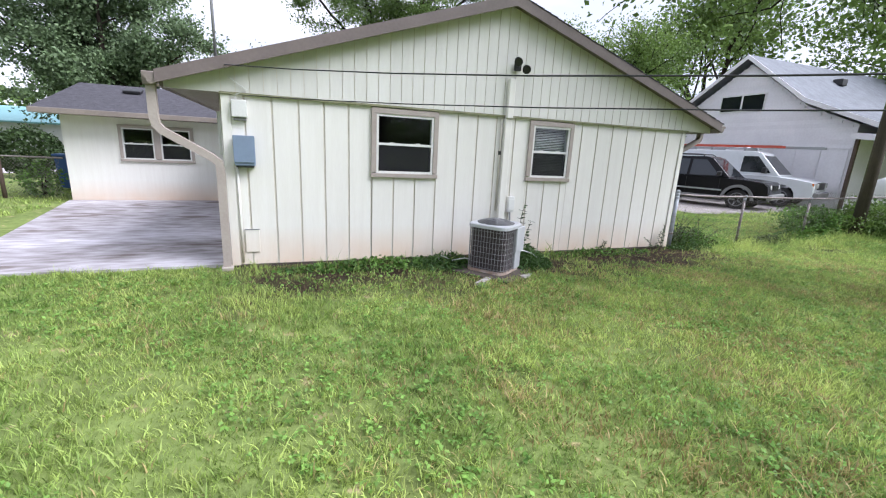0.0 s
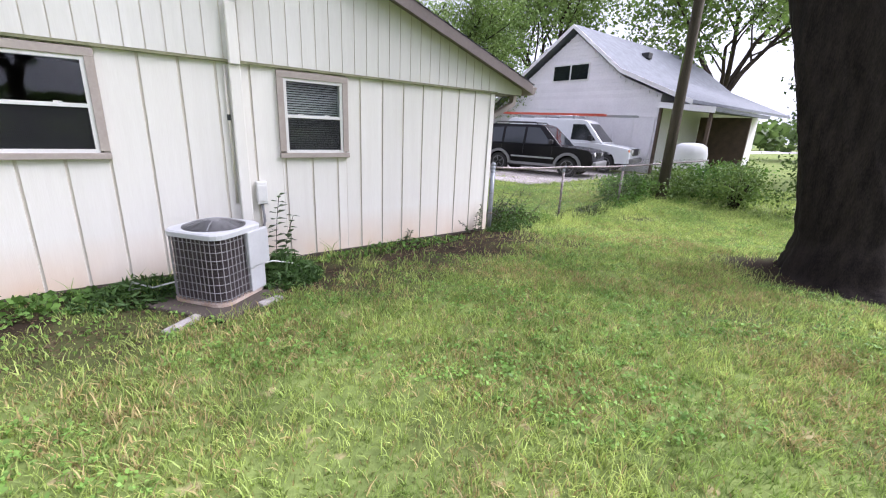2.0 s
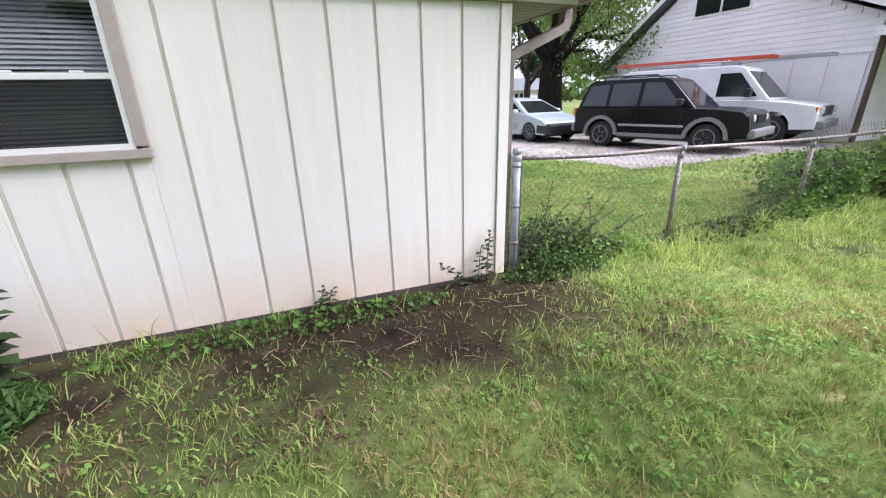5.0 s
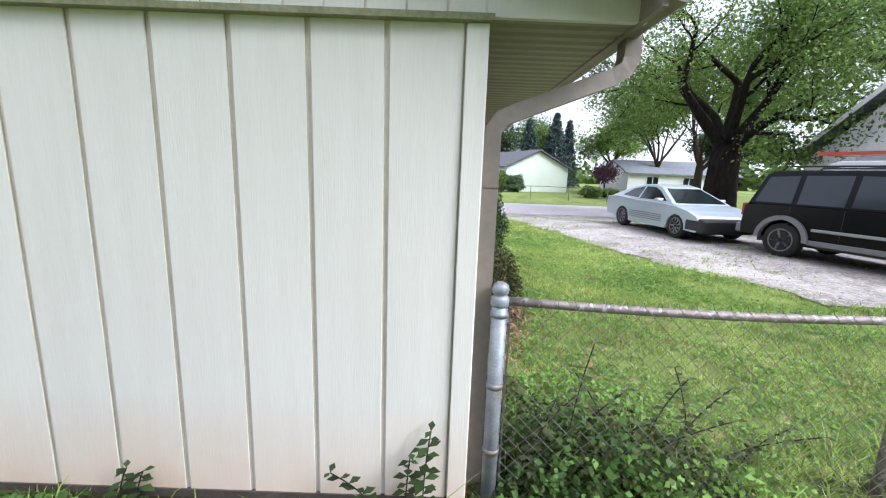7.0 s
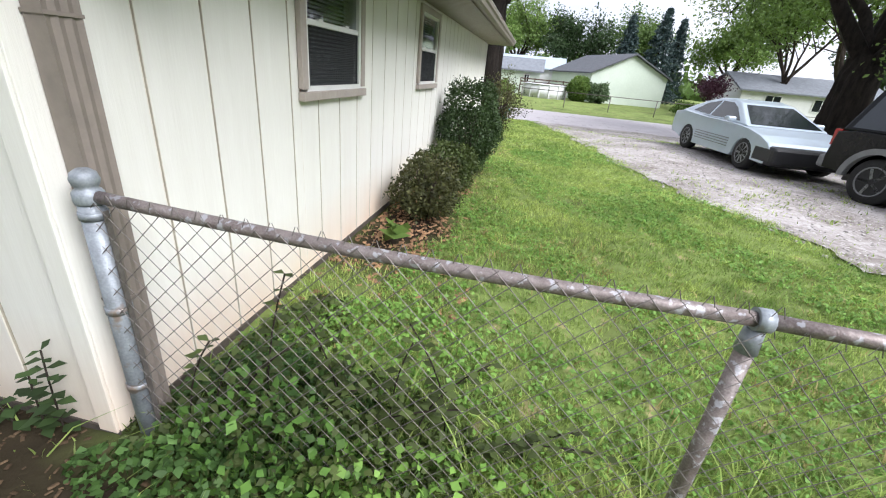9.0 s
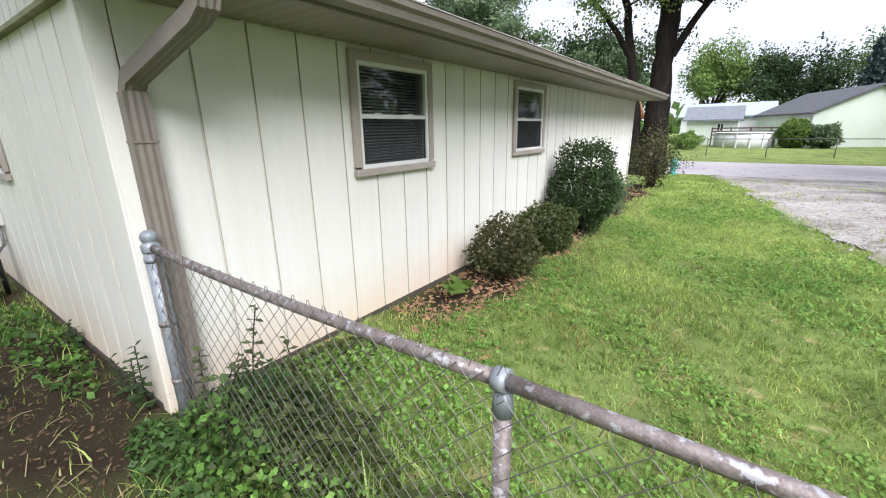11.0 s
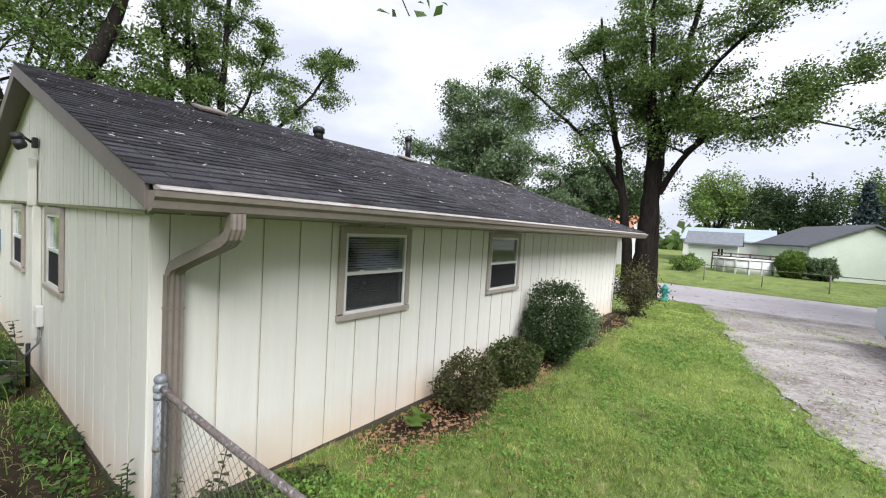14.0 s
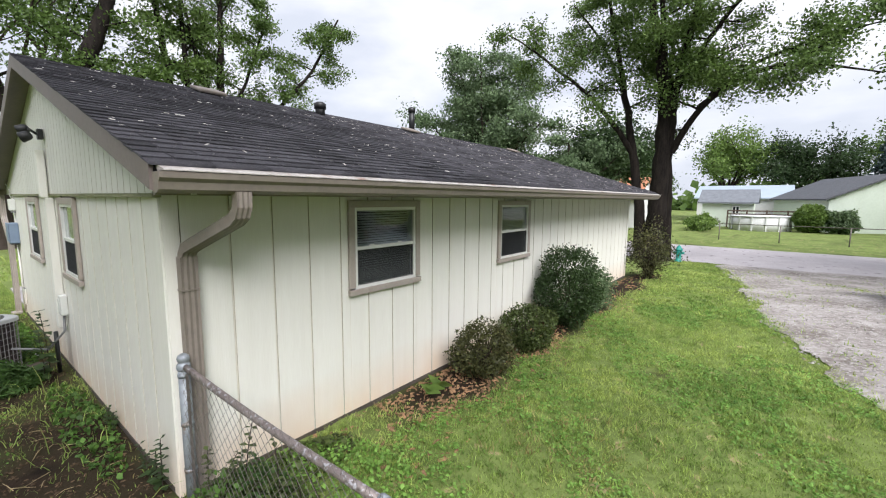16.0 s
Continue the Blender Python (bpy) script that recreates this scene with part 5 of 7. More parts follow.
hosta = thing("weed", "yellow-green broad leaved plant by the side wall", "weed", pose(0.42, 2.35, 0.0))
hl = []
rg = np.random.default_rng(77)
for k in range(9):
    a = rg.uniform(0, 6.28)
    ln = rg.uniform(0.14, 0.26)
    hl.append((math.cos(a) * ln * 0.5, math.sin(a) * ln * 0.5, 0.06 + ln * 0.45))
v, f = leaf_cloud(np.array(hl), 0.2, 0.24, 0.4, rg)
foliage("leaves", v, f, M_LEAF_L, hosta)

# mulch chips, twigs and straw (uncountable litter)
def scatter_chips(name, label, xs, ys, n, size, material, seed, thick=0.3, where=None):
    rg = np.random.default_rng(seed)
    x, y = rg.uniform(*xs, n), rg.uniform(*ys, n)
    if where is not None:
        k = where(x, y)
        x, y = x[k], y[k]
    m = len(x)
    a = rg.uniform(0, 6.28, m)
    s = size * rg.uniform(0.5, 1.5, m)
    t = s * rg.uniform(0.25, 0.6, m)
    h = s * thick
    tilt = rg.normal(0, 0.25, m)
    base = gz(x, y)
    ca, sa = np.cos(a), np.sin(a)
    out = []
    for dx, dy, dz in ((-1, -1, 0), (1, -1, 0), (1, 1, 0), (-1, 1, 0), (-0.8, -0.8, 1), (0.8, -0.8, 1), (0.8, 0.8, 1), (-0.8, 0.8, 1)):
        u, w = dx * s / 2, dy * t / 2
        out.append(np.stack([x + u * ca - w * sa, y + u * sa + w * ca, base + dz * h + u * tilt + 0.004], 1))
    v = np.stack(out, 1).reshape(-1, 3)
    quad = np.array([(4, 5, 6, 7), (0, 1, 5, 4), (1, 2, 6, 5), (2, 3, 7, 6), (3, 0, 4, 7)])
    f = (np.arange(m)[:, None, None] * 8 + quad[None]).reshape(-1, 4)
    return tagged(new(name, raw_mesh(name, v, f, material)), label, "litter", kind="stuff")


scatter_chips("mulch", "orange-brown wood chips under the shrubs", (0.05, 1.0), (1.7, 8.5), 2600, 0.035, M_MULCH, 51, where=lambda x, y: (x < 0.75 + 0.15 * np.sin(y * 3)) & ((np.abs(y - 2.8) < 1.0) | (np.abs(y - 5.2) < 1.3)))
scatter_chips("leaf_litter", "dry brown leaves and twigs on the soil", (-7.4, 1.0), (-1.5, -0.02), 5200, 0.024, M_LITTER, 52, 0.14)
rg = np.random.default_rng(62)
bm = bmesh.new()
for k in range(70):
    x, y, a, ln = rg.uniform(-3.2, 0.8), rg.uniform(-1.4, -0.15), rg.uniform(0, 6.28), rg.uniform(0.06, 0.22)
    p = Vector((x, y, gzf(x, y) + 0.012))
    e = Vector((math.cos(a), math.sin(a), 0)) * ln
    tube(bm, [p, p + e * 0.5 + Vector((0, 0, rg.uniform(0, 0.02))), p + e], [0.003, 0.0025, 0.0015], 4, False)
structure("twigs", bm, M_DEADGRASS, "thin pale dead twigs lying on the soil", "litter", kind="stuff")
scatter_chips("leaf_litter", "dry brown leaves in the shrub bed", (0.05, 1.2), (1.0, 13), 900, 0.05, M_MULCH, 53, 0.1)
scatter_chips("gravel", "loose pale stones on the driveway", (1.8, 10), (3.3, 18), 9000, 0.035, M_STONE, 54, 0.5, where=lambda x, y: x > drive_left(y) - 0.1)

# ---- utility pole and cables ----
pole = thing("utility_pole", "weathered brown wooden utility pole with climbing moss", "utility pole", pose(5.75, -0.20, 0.1))
part("shaft", one_tube([(0, 0, -0.3), (0, 0, 2), (0.02, 0, 9.5)], [0.125, 0.115, 0.095], 14), M_POLE, pole)
part("crossarm", one_box(-0.06, 0.06, -1.1, 1.1, 8.6, 8.72, bevel=0.01), M_POLE, pole)


def cable(label, a, b, sag, r=0.008):
    t = thing("overhead_cable", label, "cable")
    a, b = Vector(a), Vector(b)
    pts = [a.lerp(b, q) - Vector((0, 0, sag * 4 * q * (1 - q))) for q in np.linspace(0, 1, 25)]
    part("wire", one_tube(pts, r, 6), M_CABLE, t)


cable("black service cable sagging from the house towards a far pole", (-7.50, -0.22, 2.48), (10.5, -24.4, 5.2), 1.49, 0.0055)
cable("thin black telephone cable sagging from the house towards a far pole", (-7.38, -0.16, 2.17), (10.6, -24.3, 5.0), 1.25, 0.0045)
cable("black power line between utility poles", (5.75, -1.3, 8.8), (5.0, -40, 8.5), 0.5, 0.011)

# ---- trees ----
tree("massive dark trunk of an old maple in the back yard", 2.42, -4.2, 4.6, 0.505, 3.4, M_LEAF, 9000, 0.16, 101, n_limb=6, depth=3, bark=M_BARK_DARK, flare=1.7, lean=(-0.2, 1.2), start=4.4, lift=0.05, cloud=0.7)
branching("tall street maple with twin dark trunks and open spreading crown", -0.58, 17.8, [
    ([(-0.05, 0, -0.3), (0.0, 0, 1.5), (0.05, 0, 4.2), (0.0, 0.1, 6.4), (-0.25, 0.2, 8.0), (-0.9, 0.4, 11.3), (-1.1, 0.5, 13.5)], 0.46, 0.07, 7.0),
    ([(0.28, 0.2, -0.3), (0.30, 0.2, 2.0), (0.22, 0.15, 4.3), (0.3, 0.0, 6.4), (0.6, -0.2, 7.9), (1.3, -0.5, 11.3), (1.6, -0.6, 13.5)], 0.30, 0.06, 7.0),
    ([(-0.50, 0, -0.3), (-0.62, 0, 2.0), (-1.05, 0, 4.4), (-1.45, 0.2, 6.4), (-1.9, 0.4, 8.3), (-2.5, 0.7, 10.6), (-2.8, 0.8, 12.5)], 0.26, 0.05, 6.2),
    ([(-1.05, 0, 4.4), (-1.9, -0.3, 5.8), (-2.75, -0.6, 6.9), (-4.0, -0.9, 8.0), (-5.3, -1.2, 9.2), (-6.3, -1.4, 9.9)], 0.13, 0.03, 5.9),
    ([(0.35, 0.1, 4.4), (1.3, -0.2, 6.1), (2.6, -0.5, 6.95), (4.0, -0.8, 7.0), (5.9, -1.2, 6.2)], 0.15, 0.02, 5.2),
    ([(1.2, -0.2, 6.0), (2.6, 0.3, 7.4), (4.6, 0.8, 8.1), (6.4, 1.0, 8.3)], 0.08, 0.02, 6.0),
    ([(0.0, 0.1, 6.2), (0.1, -1.5, 8.5), (0.3, -3.2, 10.5), (0.4, -4.0, 12.0)], 0.16, 0.04, 7.2),
    ([(0.1, 0.2, 6.4), (-0.2, 2.0, 8.8), (-0.4, 3.6, 11.0)], 0.15, 0.04, 7.0),
    ([(0.4, 0.0, 6.8), (1.9, -0.6, 9.0), (3.6, -1.0, 10.6), (4.8, -1.2, 11.2)], 0.12, 0.03, 7.2),
    ([(-1.6, 0.3, 7.0), (-2.9, 0.9, 9.6), (-4.4, 1.2, 11.6)], 0.10, 0.03, 7.5)],
    M_LEAF_S, 70000, 0.112, 102, M_BARK_DARK, branch=2.1, spray=0.27, every=0.66, droop=0.12)
tree("broad old maple with forked dark limbs by the drive", 12.1, 16.6, 3.4, 0.62, 3.3, M_LEAF_L, 36000, 0.13, 103, n_limb=6, depth=3, bark=M_BARK_DARK, flare=1.35, cloud=0.75, start=2.6, lift=0.02)
branching("silver maple with ascending limbs behind the house roof", -20.0, 34.0, [
    ([(0, 0, -0.3), (0.0, 0.0, 3.9), (-0.8, 0.0, 8.8), (-2.7, 0.0, 15.0)], 0.6, 0.09, 4.0),
    ([(0.0, 0.0, 3.5), (1.7, 0.3, 7.7), (3.6, 0.7, 12.2), (4.4, 0.7, 15.0)], 0.22, 0.05, 2.6),
    ([(0.0, 0.0, 3.9), (0.7, -1.0, 9.1), (0.8, -1.7, 16.4)], 0.22, 0.05, 3.0),
    ([(0.0, 0.0, 3.1), (-3.1, -0.5, 7.0), (-6.1, -1.0, 10.8)], 0.18, 0.05, 2.4),
    ([(0.0, 0.0, 3.5), (3.4, -0.8, 6.3), (7.1, -1.5, 9.1)], 0.18, 0.05, 2.4),
    ([(0.0, 0.0, 3.9), (-1.5, 2.0, 8.8), (-3.1, 3.7, 13.3)], 0.18, 0.05, 2.6)],
    M_LEAF_G, 72000, 0.25, 104, M_BARK, branch=4.4, spray=0.50, every=0.85)
branching("leafy green tree beyond the far end of the roof", -9.0, 29.0, [
    ([(0, 0, -0.3), (0.2, 0, 3.0), (0.0, 0, 6.6)], 0.30, 0.05, 1.4),
    ([(0, 0, 1.6), (1.9, 0, 3.8), (3.6, 0.2, 5.6)], 0.16, 0.04, 1.4),
    ([(0, 0, 1.6), (-1.6, 0, 3.6), (-2.4, 0.2, 5.4)], 0.16, 0.04, 1.4)],
    M_LEAF_G, 24000, 0.19, 118, M_BARK, branch=2.5, spray=0.32, every=0.6)
branching("tall slim twin-stemmed tree behind the ridge", -19.4, 7.1, [
    ([(0, 0, -0.3), (0, 0, 3.5), (-0.3, -0.4, 7.5), (-0.7, -0.9, 14.5)], 0.28, 0.08, 6.4),
    ([(0.1, 0.1, 3.0), (0.25, 0.2, 6.5), (0.1, 0.1, 14.0)], 0.20, 0.06, 6.4)],
    M_LEAF_S, 12000, 0.13, 105, M_BARK_DARK, branch=2.6, spray=0.24, every=0.75)
branching("tall slim forked tree behind the ridge", -18.9, 8.6, [
    ([(0, 0, -0.3), (0, 0, 4.0), (0.05, 0.1, 8.0), (0.2, 0.3, 14.5)], 0.30, 0.08, 8.0),
    ([(0, 0, 6.0), (-0.4, -0.7, 8.5), (-0.6, -1.3, 12.0)], 0.15, 0.05, 5.0),
    ([(0, 0, 3.4), (0.9, 2.0, 6.2), (1.8, 4.2, 9.0), (2.3, 5.6, 12.0)], 0.15, 0.05, 5.6),
    ([(0, 0, 5.2), (0.6, 1.2, 8.2), (1.0, 2.2, 11.5)], 0.12, 0.04, 5.2)],
    M_LEAF_S, 32000, 0.13, 106, M_BARK_DARK, branch=2.5, spray=0.24, every=0.7)
branching("old tree with a thick leaning trunk behind the ridge", -18.6, 1.9, [
    ([(0, 0, -0.3), (0, 0.1, 3.0), (0.2, 0.8, 5.6), (0.5, 2.2, 9.5), (0.6, 2.8, 12.0)], 0.60, 0.18, 6.5),
    ([(0, 0, 3.2), (-0.2, -1.2, 6.5), (-0.4, -2.4, 11.0)], 0.30, 0.08, 4.5),
    ([(0.1, 0.4, 4.6), (0.6, 2.4, 6.6), (1.0, 4.4, 8.0)], 0.15, 0.04, 4.8)],
    M_LEAF_S, 19000, 0.13, 119, M_BARK_DARK, branch=2.8, spray=0.26, every=0.7)
tree("dark broad tree beyond the patio", -21.5, 0.8, 4.0, 0.40, 4.4, M_LEAF_S, 12000, 0.17, 107, n_limb=6, depth=3, start=2.4, cloud=0.8)
# unseen trees added to the south to darken what the windows reflect
for k, (tx, ty) in enumerate(((-18, -27), (-9, -30), (0, -28), (9, -30), (18, -25))):
    tree("tall leafy tree added out of view for the window reflections", tx, ty, 3.6, 0.4, 4.6, M_LEAF, 7000, 0.5, 170 + k, n_limb=6, depth=2, start=1.2, cloud=1.3, spread=0.75)
tree("broad green tree behind the house", -7.5, 32.0, 2.4, 0.35, 2.8, M_LEAF_D, 14000, 0.25, 109, n_limb=6, depth=3, start=2.4, cloud=0.9)
tree("tall green tree beyond the neighbour's house", 24.0, 19.0, 4.5, 0.45, 5.4, M_LEAF_L, 12000, 0.30, 110, n_limb=6, depth=3, start=3.0, cloud=0.9)
tree("tall green tree beyond the neighbour's house", 30.0, 8.0, 4.5, 0.45, 5.4, M_LEAF_L, 11000, 0.32, 111, n_limb=6, depth=3, start=3.0, cloud=0.9)
tree("green tree beyond the carport", 20.0, -4.5, 3.5, 0.35, 4.4, M_LEAF, 10000, 0.26, 112, n_limb=6, depth=3, start=1.8, cloud=0.8)
tree("light green street tree across the road", 21.0, 33.0, 3.2, 0.35, 4.6, M_LEAF_L, 10000, 0.34, 113, n_limb=6, depth=3, start=1.6, cloud=0.9)
tree("light green street tree across the road", 24.0, 46.0, 3.4, 0.35, 4.8, M_LEAF_L, 9000, 0.40, 114, n_limb=6, depth=3, start=2.0, cloud=1.0)
tree("purple-leaved plum across the road", 17.5, 44.0, 1.1, 0.12, 1.1, M_PLUM, 2600, 0.2, 115, n_limb=5, depth=2, start=0.8, cloud=0.5)
for k, (tx, ty, s) in enumerate(((-24, 52, 1.0), (-12, 60, 1.15), (-2, 68, 1.35), (6, 66, 1.3), (16, 72, 1.5), (26, 64, 1.4), (36, 52, 1.15), (44, 36, 1.1), (46, 20, 1.0), (-34, 30, 1.1), (-32, 8, 1.0), (-28, -8, 1.0), (44, 2, 1.0))):
    tree("far green woodland tree on the horizon", tx, ty, 2.6 * s, 0.4, 3.1 * s, (M_LEAF_D, M_LEAF, M_LEAF_L)[k % 3], 13000, 0.32, 130 + k, n_limb=7, depth=2, start=0.3, cloud=1.0, spread=0.75)
spruce("tall blue-green spruce across the road", 15.8, 60, 11.0, 3.2, 151, M_SPRUCE)
spruce("blue-green spruce across the road", 12.0, 60, 10.0, 3.0, 152, M_SPRUCE)
spruce("pointed blue-green spruce across the road", 18.6, 63, 10.5, 2.4, 153, M_SPRUCE)
bm = bmesh.new()
rg = np.random.default_rng(9)
vv, ff = [], []
for ring_r, hh, seed in ((110, 9.0, 1), (150, 13.0, 2)):
    n = 9000
    a = rg.uniform(0, 2 * math.pi, n)
    top = hh * (0.55 + 0.25 * np.sin(a * 9 + seed) + 0.2 * np.sin(a * 23 + 2 * seed))
    c = np.stack([ring_r * np.cos(a) + rg.normal(0, 3, n), 10 + ring_r * np.sin(a) + rg.normal(0, 3, n), rg.uniform(0, 1, n) ** 0.8 * top - 0.3], 1)
    v, f = leaf_cloud(c, 0.3, 2.2, 0.8, rg)
    ff.append(f + sum(len(q) for q in vv))
    vv.append(v)
bm.free()
tagged(new("far_woods", raw_mesh("far_woods", np.concatenate(vv), np.concatenate(ff), M_LEAF)), "hazy green belt of woods on the horizon", "woods", kind="stuff")

# ---- vehicles ----
def arch(cx, r, z0, n=9):
    return [(cx + r * math.cos(math.pi * (1 - k / (n - 1))), z0 + r * math.sin(math.pi * k / (n - 1))) for k in range(n)]


def body_shell(bm, poly, hw, tuck=0.05):
    """A side outline drawn across the car with softened flanks."""
    cx = sum(p[0] for p in poly) / len(poly)
    cz = sum(p[1] for p in poly) / len(poly)
    layers = []
    for y, s in ((-hw, 0.0), (-hw + 0.02, 0.5), (-hw + 0.09, 1.0), (hw - 0.09, 1.0), (hw - 0.02, 0.5), (hw, 0.0)):
        ring = []
        for x, z in poly:
            k = 1 - tuck * (1 - s)
            ring.append(bm.verts.new((cx + (x - cx) * (1 - (1 - k) * 0.35), y, cz + (z - cz) * (1 - (1 - k) * (0.9 if z > cz else 0.25)))))
        layers.append(ring)
    n = len(poly)
    for a, b in zip(layers, layers[1:]):
        for k in range(n):
            bm.faces.new((a[k], a[(k + 1) % n], b[(k + 1) % n], b[k]))
    bm.faces.new(layers[0][::-1])
    bm.faces.new(layers[-1])
    bmesh.ops.recalc_face_normals(bm, faces=bm.faces)


def vehicle(name, label, cat, m, hw, lower, cabin, belt, roof_z_, hw_top, paint, wheels, wr, side_wins, screens, rim_spokes=5, pane=None):
    t = thing(name, label, cat, m)
    bm = bmesh.new()
    body_shell(bm, lower, hw)
    body = part("body", bm, paint, t)

    def half(z):
        q = (z - belt) / (roof_z_ - belt)
        return (hw - 0.05) * (1 - q) + hw_top * q

    bm = bmesh.new()
    L = [bm.verts.new((x, -half(z), z)) for x, z in cabin]
    R = [bm.verts.new((x, half(z), z)) for x, z in cabin]
    bm.faces.new(L[::-1])
    bm.faces.new(R)
    n = len(cabin)
    for k in range(n):
        bm.faces.new((L[k], L[(k + 1) % n], R[(k + 1) % n], R[k]))
    bmesh.ops.recalc_face_normals(bm, faces=bm.faces)
    bmesh.ops.bevel(bm, geom=list(bm.edges), offset=0.03, segments=2, affect="EDGES", profile=0.5)
    part("cabin", bm, paint, t)
    for win in side_wins:
        for s in (-1, 1):
            bm = bmesh.new()
            a = [bm.verts.new((x, s * (half(z) + 0.006), z)) for x, z in win]
            b = [bm.verts.new((x, s * (half(z) - 0.01), z)) for x, z in win]
            bm.faces.new(a)
            for k in range(len(win)):
                bm.faces.new((a[k], a[(k + 1) % len(win)], b[(k + 1) % len(win)], b[k]))
            bmesh.ops.recalc_face_normals(bm, faces=bm.faces)
            part("side_window", bm, pane or M_CARGLASS, t)
    for k in screens:
        p, q = Vector((cabin[k][0], 0, cabin[k][1])), Vector((cabin[(k + 1) % n][0], 0, cabin[(k + 1) % n][1]))
        nrm = Vector(((q - p).z, 0, -(q - p).x)).normalized()
        mid = Vector((sum(c[0] for c in cabin) / n, 0, sum(c[1] for c in cabin) / n))
        if nrm.dot(p - mid) < 0:
            nrm = -nrm
        p2, q2 = p.lerp(q, 0.10), p.lerp(q, 0.92)
        bm = bmesh.new()
        pts = []
        for c in (p2, q2):
            h = half(c.z) - 0.09
            pts.append([(c.x, -h, c.z), (c.x, h, c.z)])
        vs = [bm.verts.new(Vector(v) + nrm * 0.008) for v in (pts[0][0], pts[0][1], pts[1][1], pts[1][0])]
        ws = [bm.verts.new(Vector(v) - nrm * 0.01) for v in (pts[0][0], pts[0][1], pts[1][1], pts[1][0])]
        bm.faces.new(vs)
        for j in range(4):
            bm.faces.new((vs[j], vs[(j + 1) % 4], ws[(j + 1) % 4], ws[j]))
        bmesh.ops.recalc_face_normals(bm, faces=bm.faces)
        part("windscreen", bm, M_CARGLASS, t)
    for wx in wheels:
        for s in (-1, 1):
            w = new("wheel")
            w.parent = t
            w.matrix_basis = pose(wx, s * (hw - 0.11), wr, 0, 0, 0 if s > 0 else 180)
            bm = bmesh.new()
            lathe(bm, [(wr * 0.62, -0.10), (wr * 0.93, -0.105), (wr, -0.07), (wr, 0.07), (wr * 0.93, 0.105), (wr * 0.64, 0.10)], 28, "y")
            part("tyre", bm, M_RUBBER, w)
            bm = bmesh.new()
            lathe(bm, [(wr * 0.66, 0.03), (wr * 0.66, 0.108), (wr * 0.60, 0.108), (wr * 0.57, 0.05), (wr * 0.2, 0.055), (wr * 0.16, 0.09), (wr * 0.05, 0.095)], 24, "y")
            part("rim", bm, M_GREY, w)
            for k in range(rim_spokes):
                bm = one_box(wr * 0.1, wr * 0.6, 0.052, 0.10, -wr * 0.085, wr * 0.085, bevel=0.008)
                bmesh.ops.rotate(bm, verts=bm.verts, cent=(0, 0, 0), matrix=Matrix.Rotation(2 * math.pi * k / rim_spokes, 3, "Y"))
                part("spoke", bm, M_ALLOY, w)
    return t, body


# black SUV
wr = 0.355
lower = [(-2.18, 0.42), (-2.20, 0.62), (-2.16, 1.02), (-1.9, 1.06), (0.95, 1.06), (1.5, 1.04), (2.02, 0.98), (2.14, 0.88), (2.2, 0.60), (2.16, 0.40)] + arch(1.32, 0.44, 0.38)[::-1] + [(0.85, 0.36), (-0.9, 0.36)] + arch(-1.33, 0.44, 0.38)[::-1]
cabin = [(-2.12, 1.04), (-1.92, 1.68), (-1.75, 1.76), (0.10, 1.78), (0.32, 1.72), (1.02, 1.05)]
suv_wins = [[(-1.98, 1.10), (-1.83, 1.62), (-1.28, 1.65), (-1.28, 1.10)], [(-1.18, 1.10), (-1.18, 1.66), (-0.42, 1.67), (-0.42, 1.10)], [(-0.32, 1.10), (-0.32, 1.67), (0.14, 1.66), (0.66, 1.12)]]
suv_ang = math.degrees(math.atan2(4.05 - 6.65, 7.8 - 6.85))
suv, suv_body = vehicle("suv", "black boxy SUV with grey cladding and roof rack on the drive", "car", pose(8.07, 5.62, gzf(8.0, 5.6) + 0.02, 0, 0, suv_ang), 0.91, lower, cabin, 1.05, 1.77, 0.66, M_NAVY, (-1.33, 1.32), wr, suv_wins, (0, 4), pane=M_SUVGLASS)
for cx in (-1.33, 1.32):
    for s in (-1, 1):
        bm = bmesh.new()
        prof = arch(cx, 0.50, 0.36, 13) + arch(cx, 0.41, 0.36, 13)[::-1]
        prism(bm, prof, s * 0.86, s * 0.965)
        bmesh.ops.recalc_face_normals(bm, faces=bm.faces)
        part("wheel_flare", bm, M_GREY, suv, "grey plastic wheel flare")
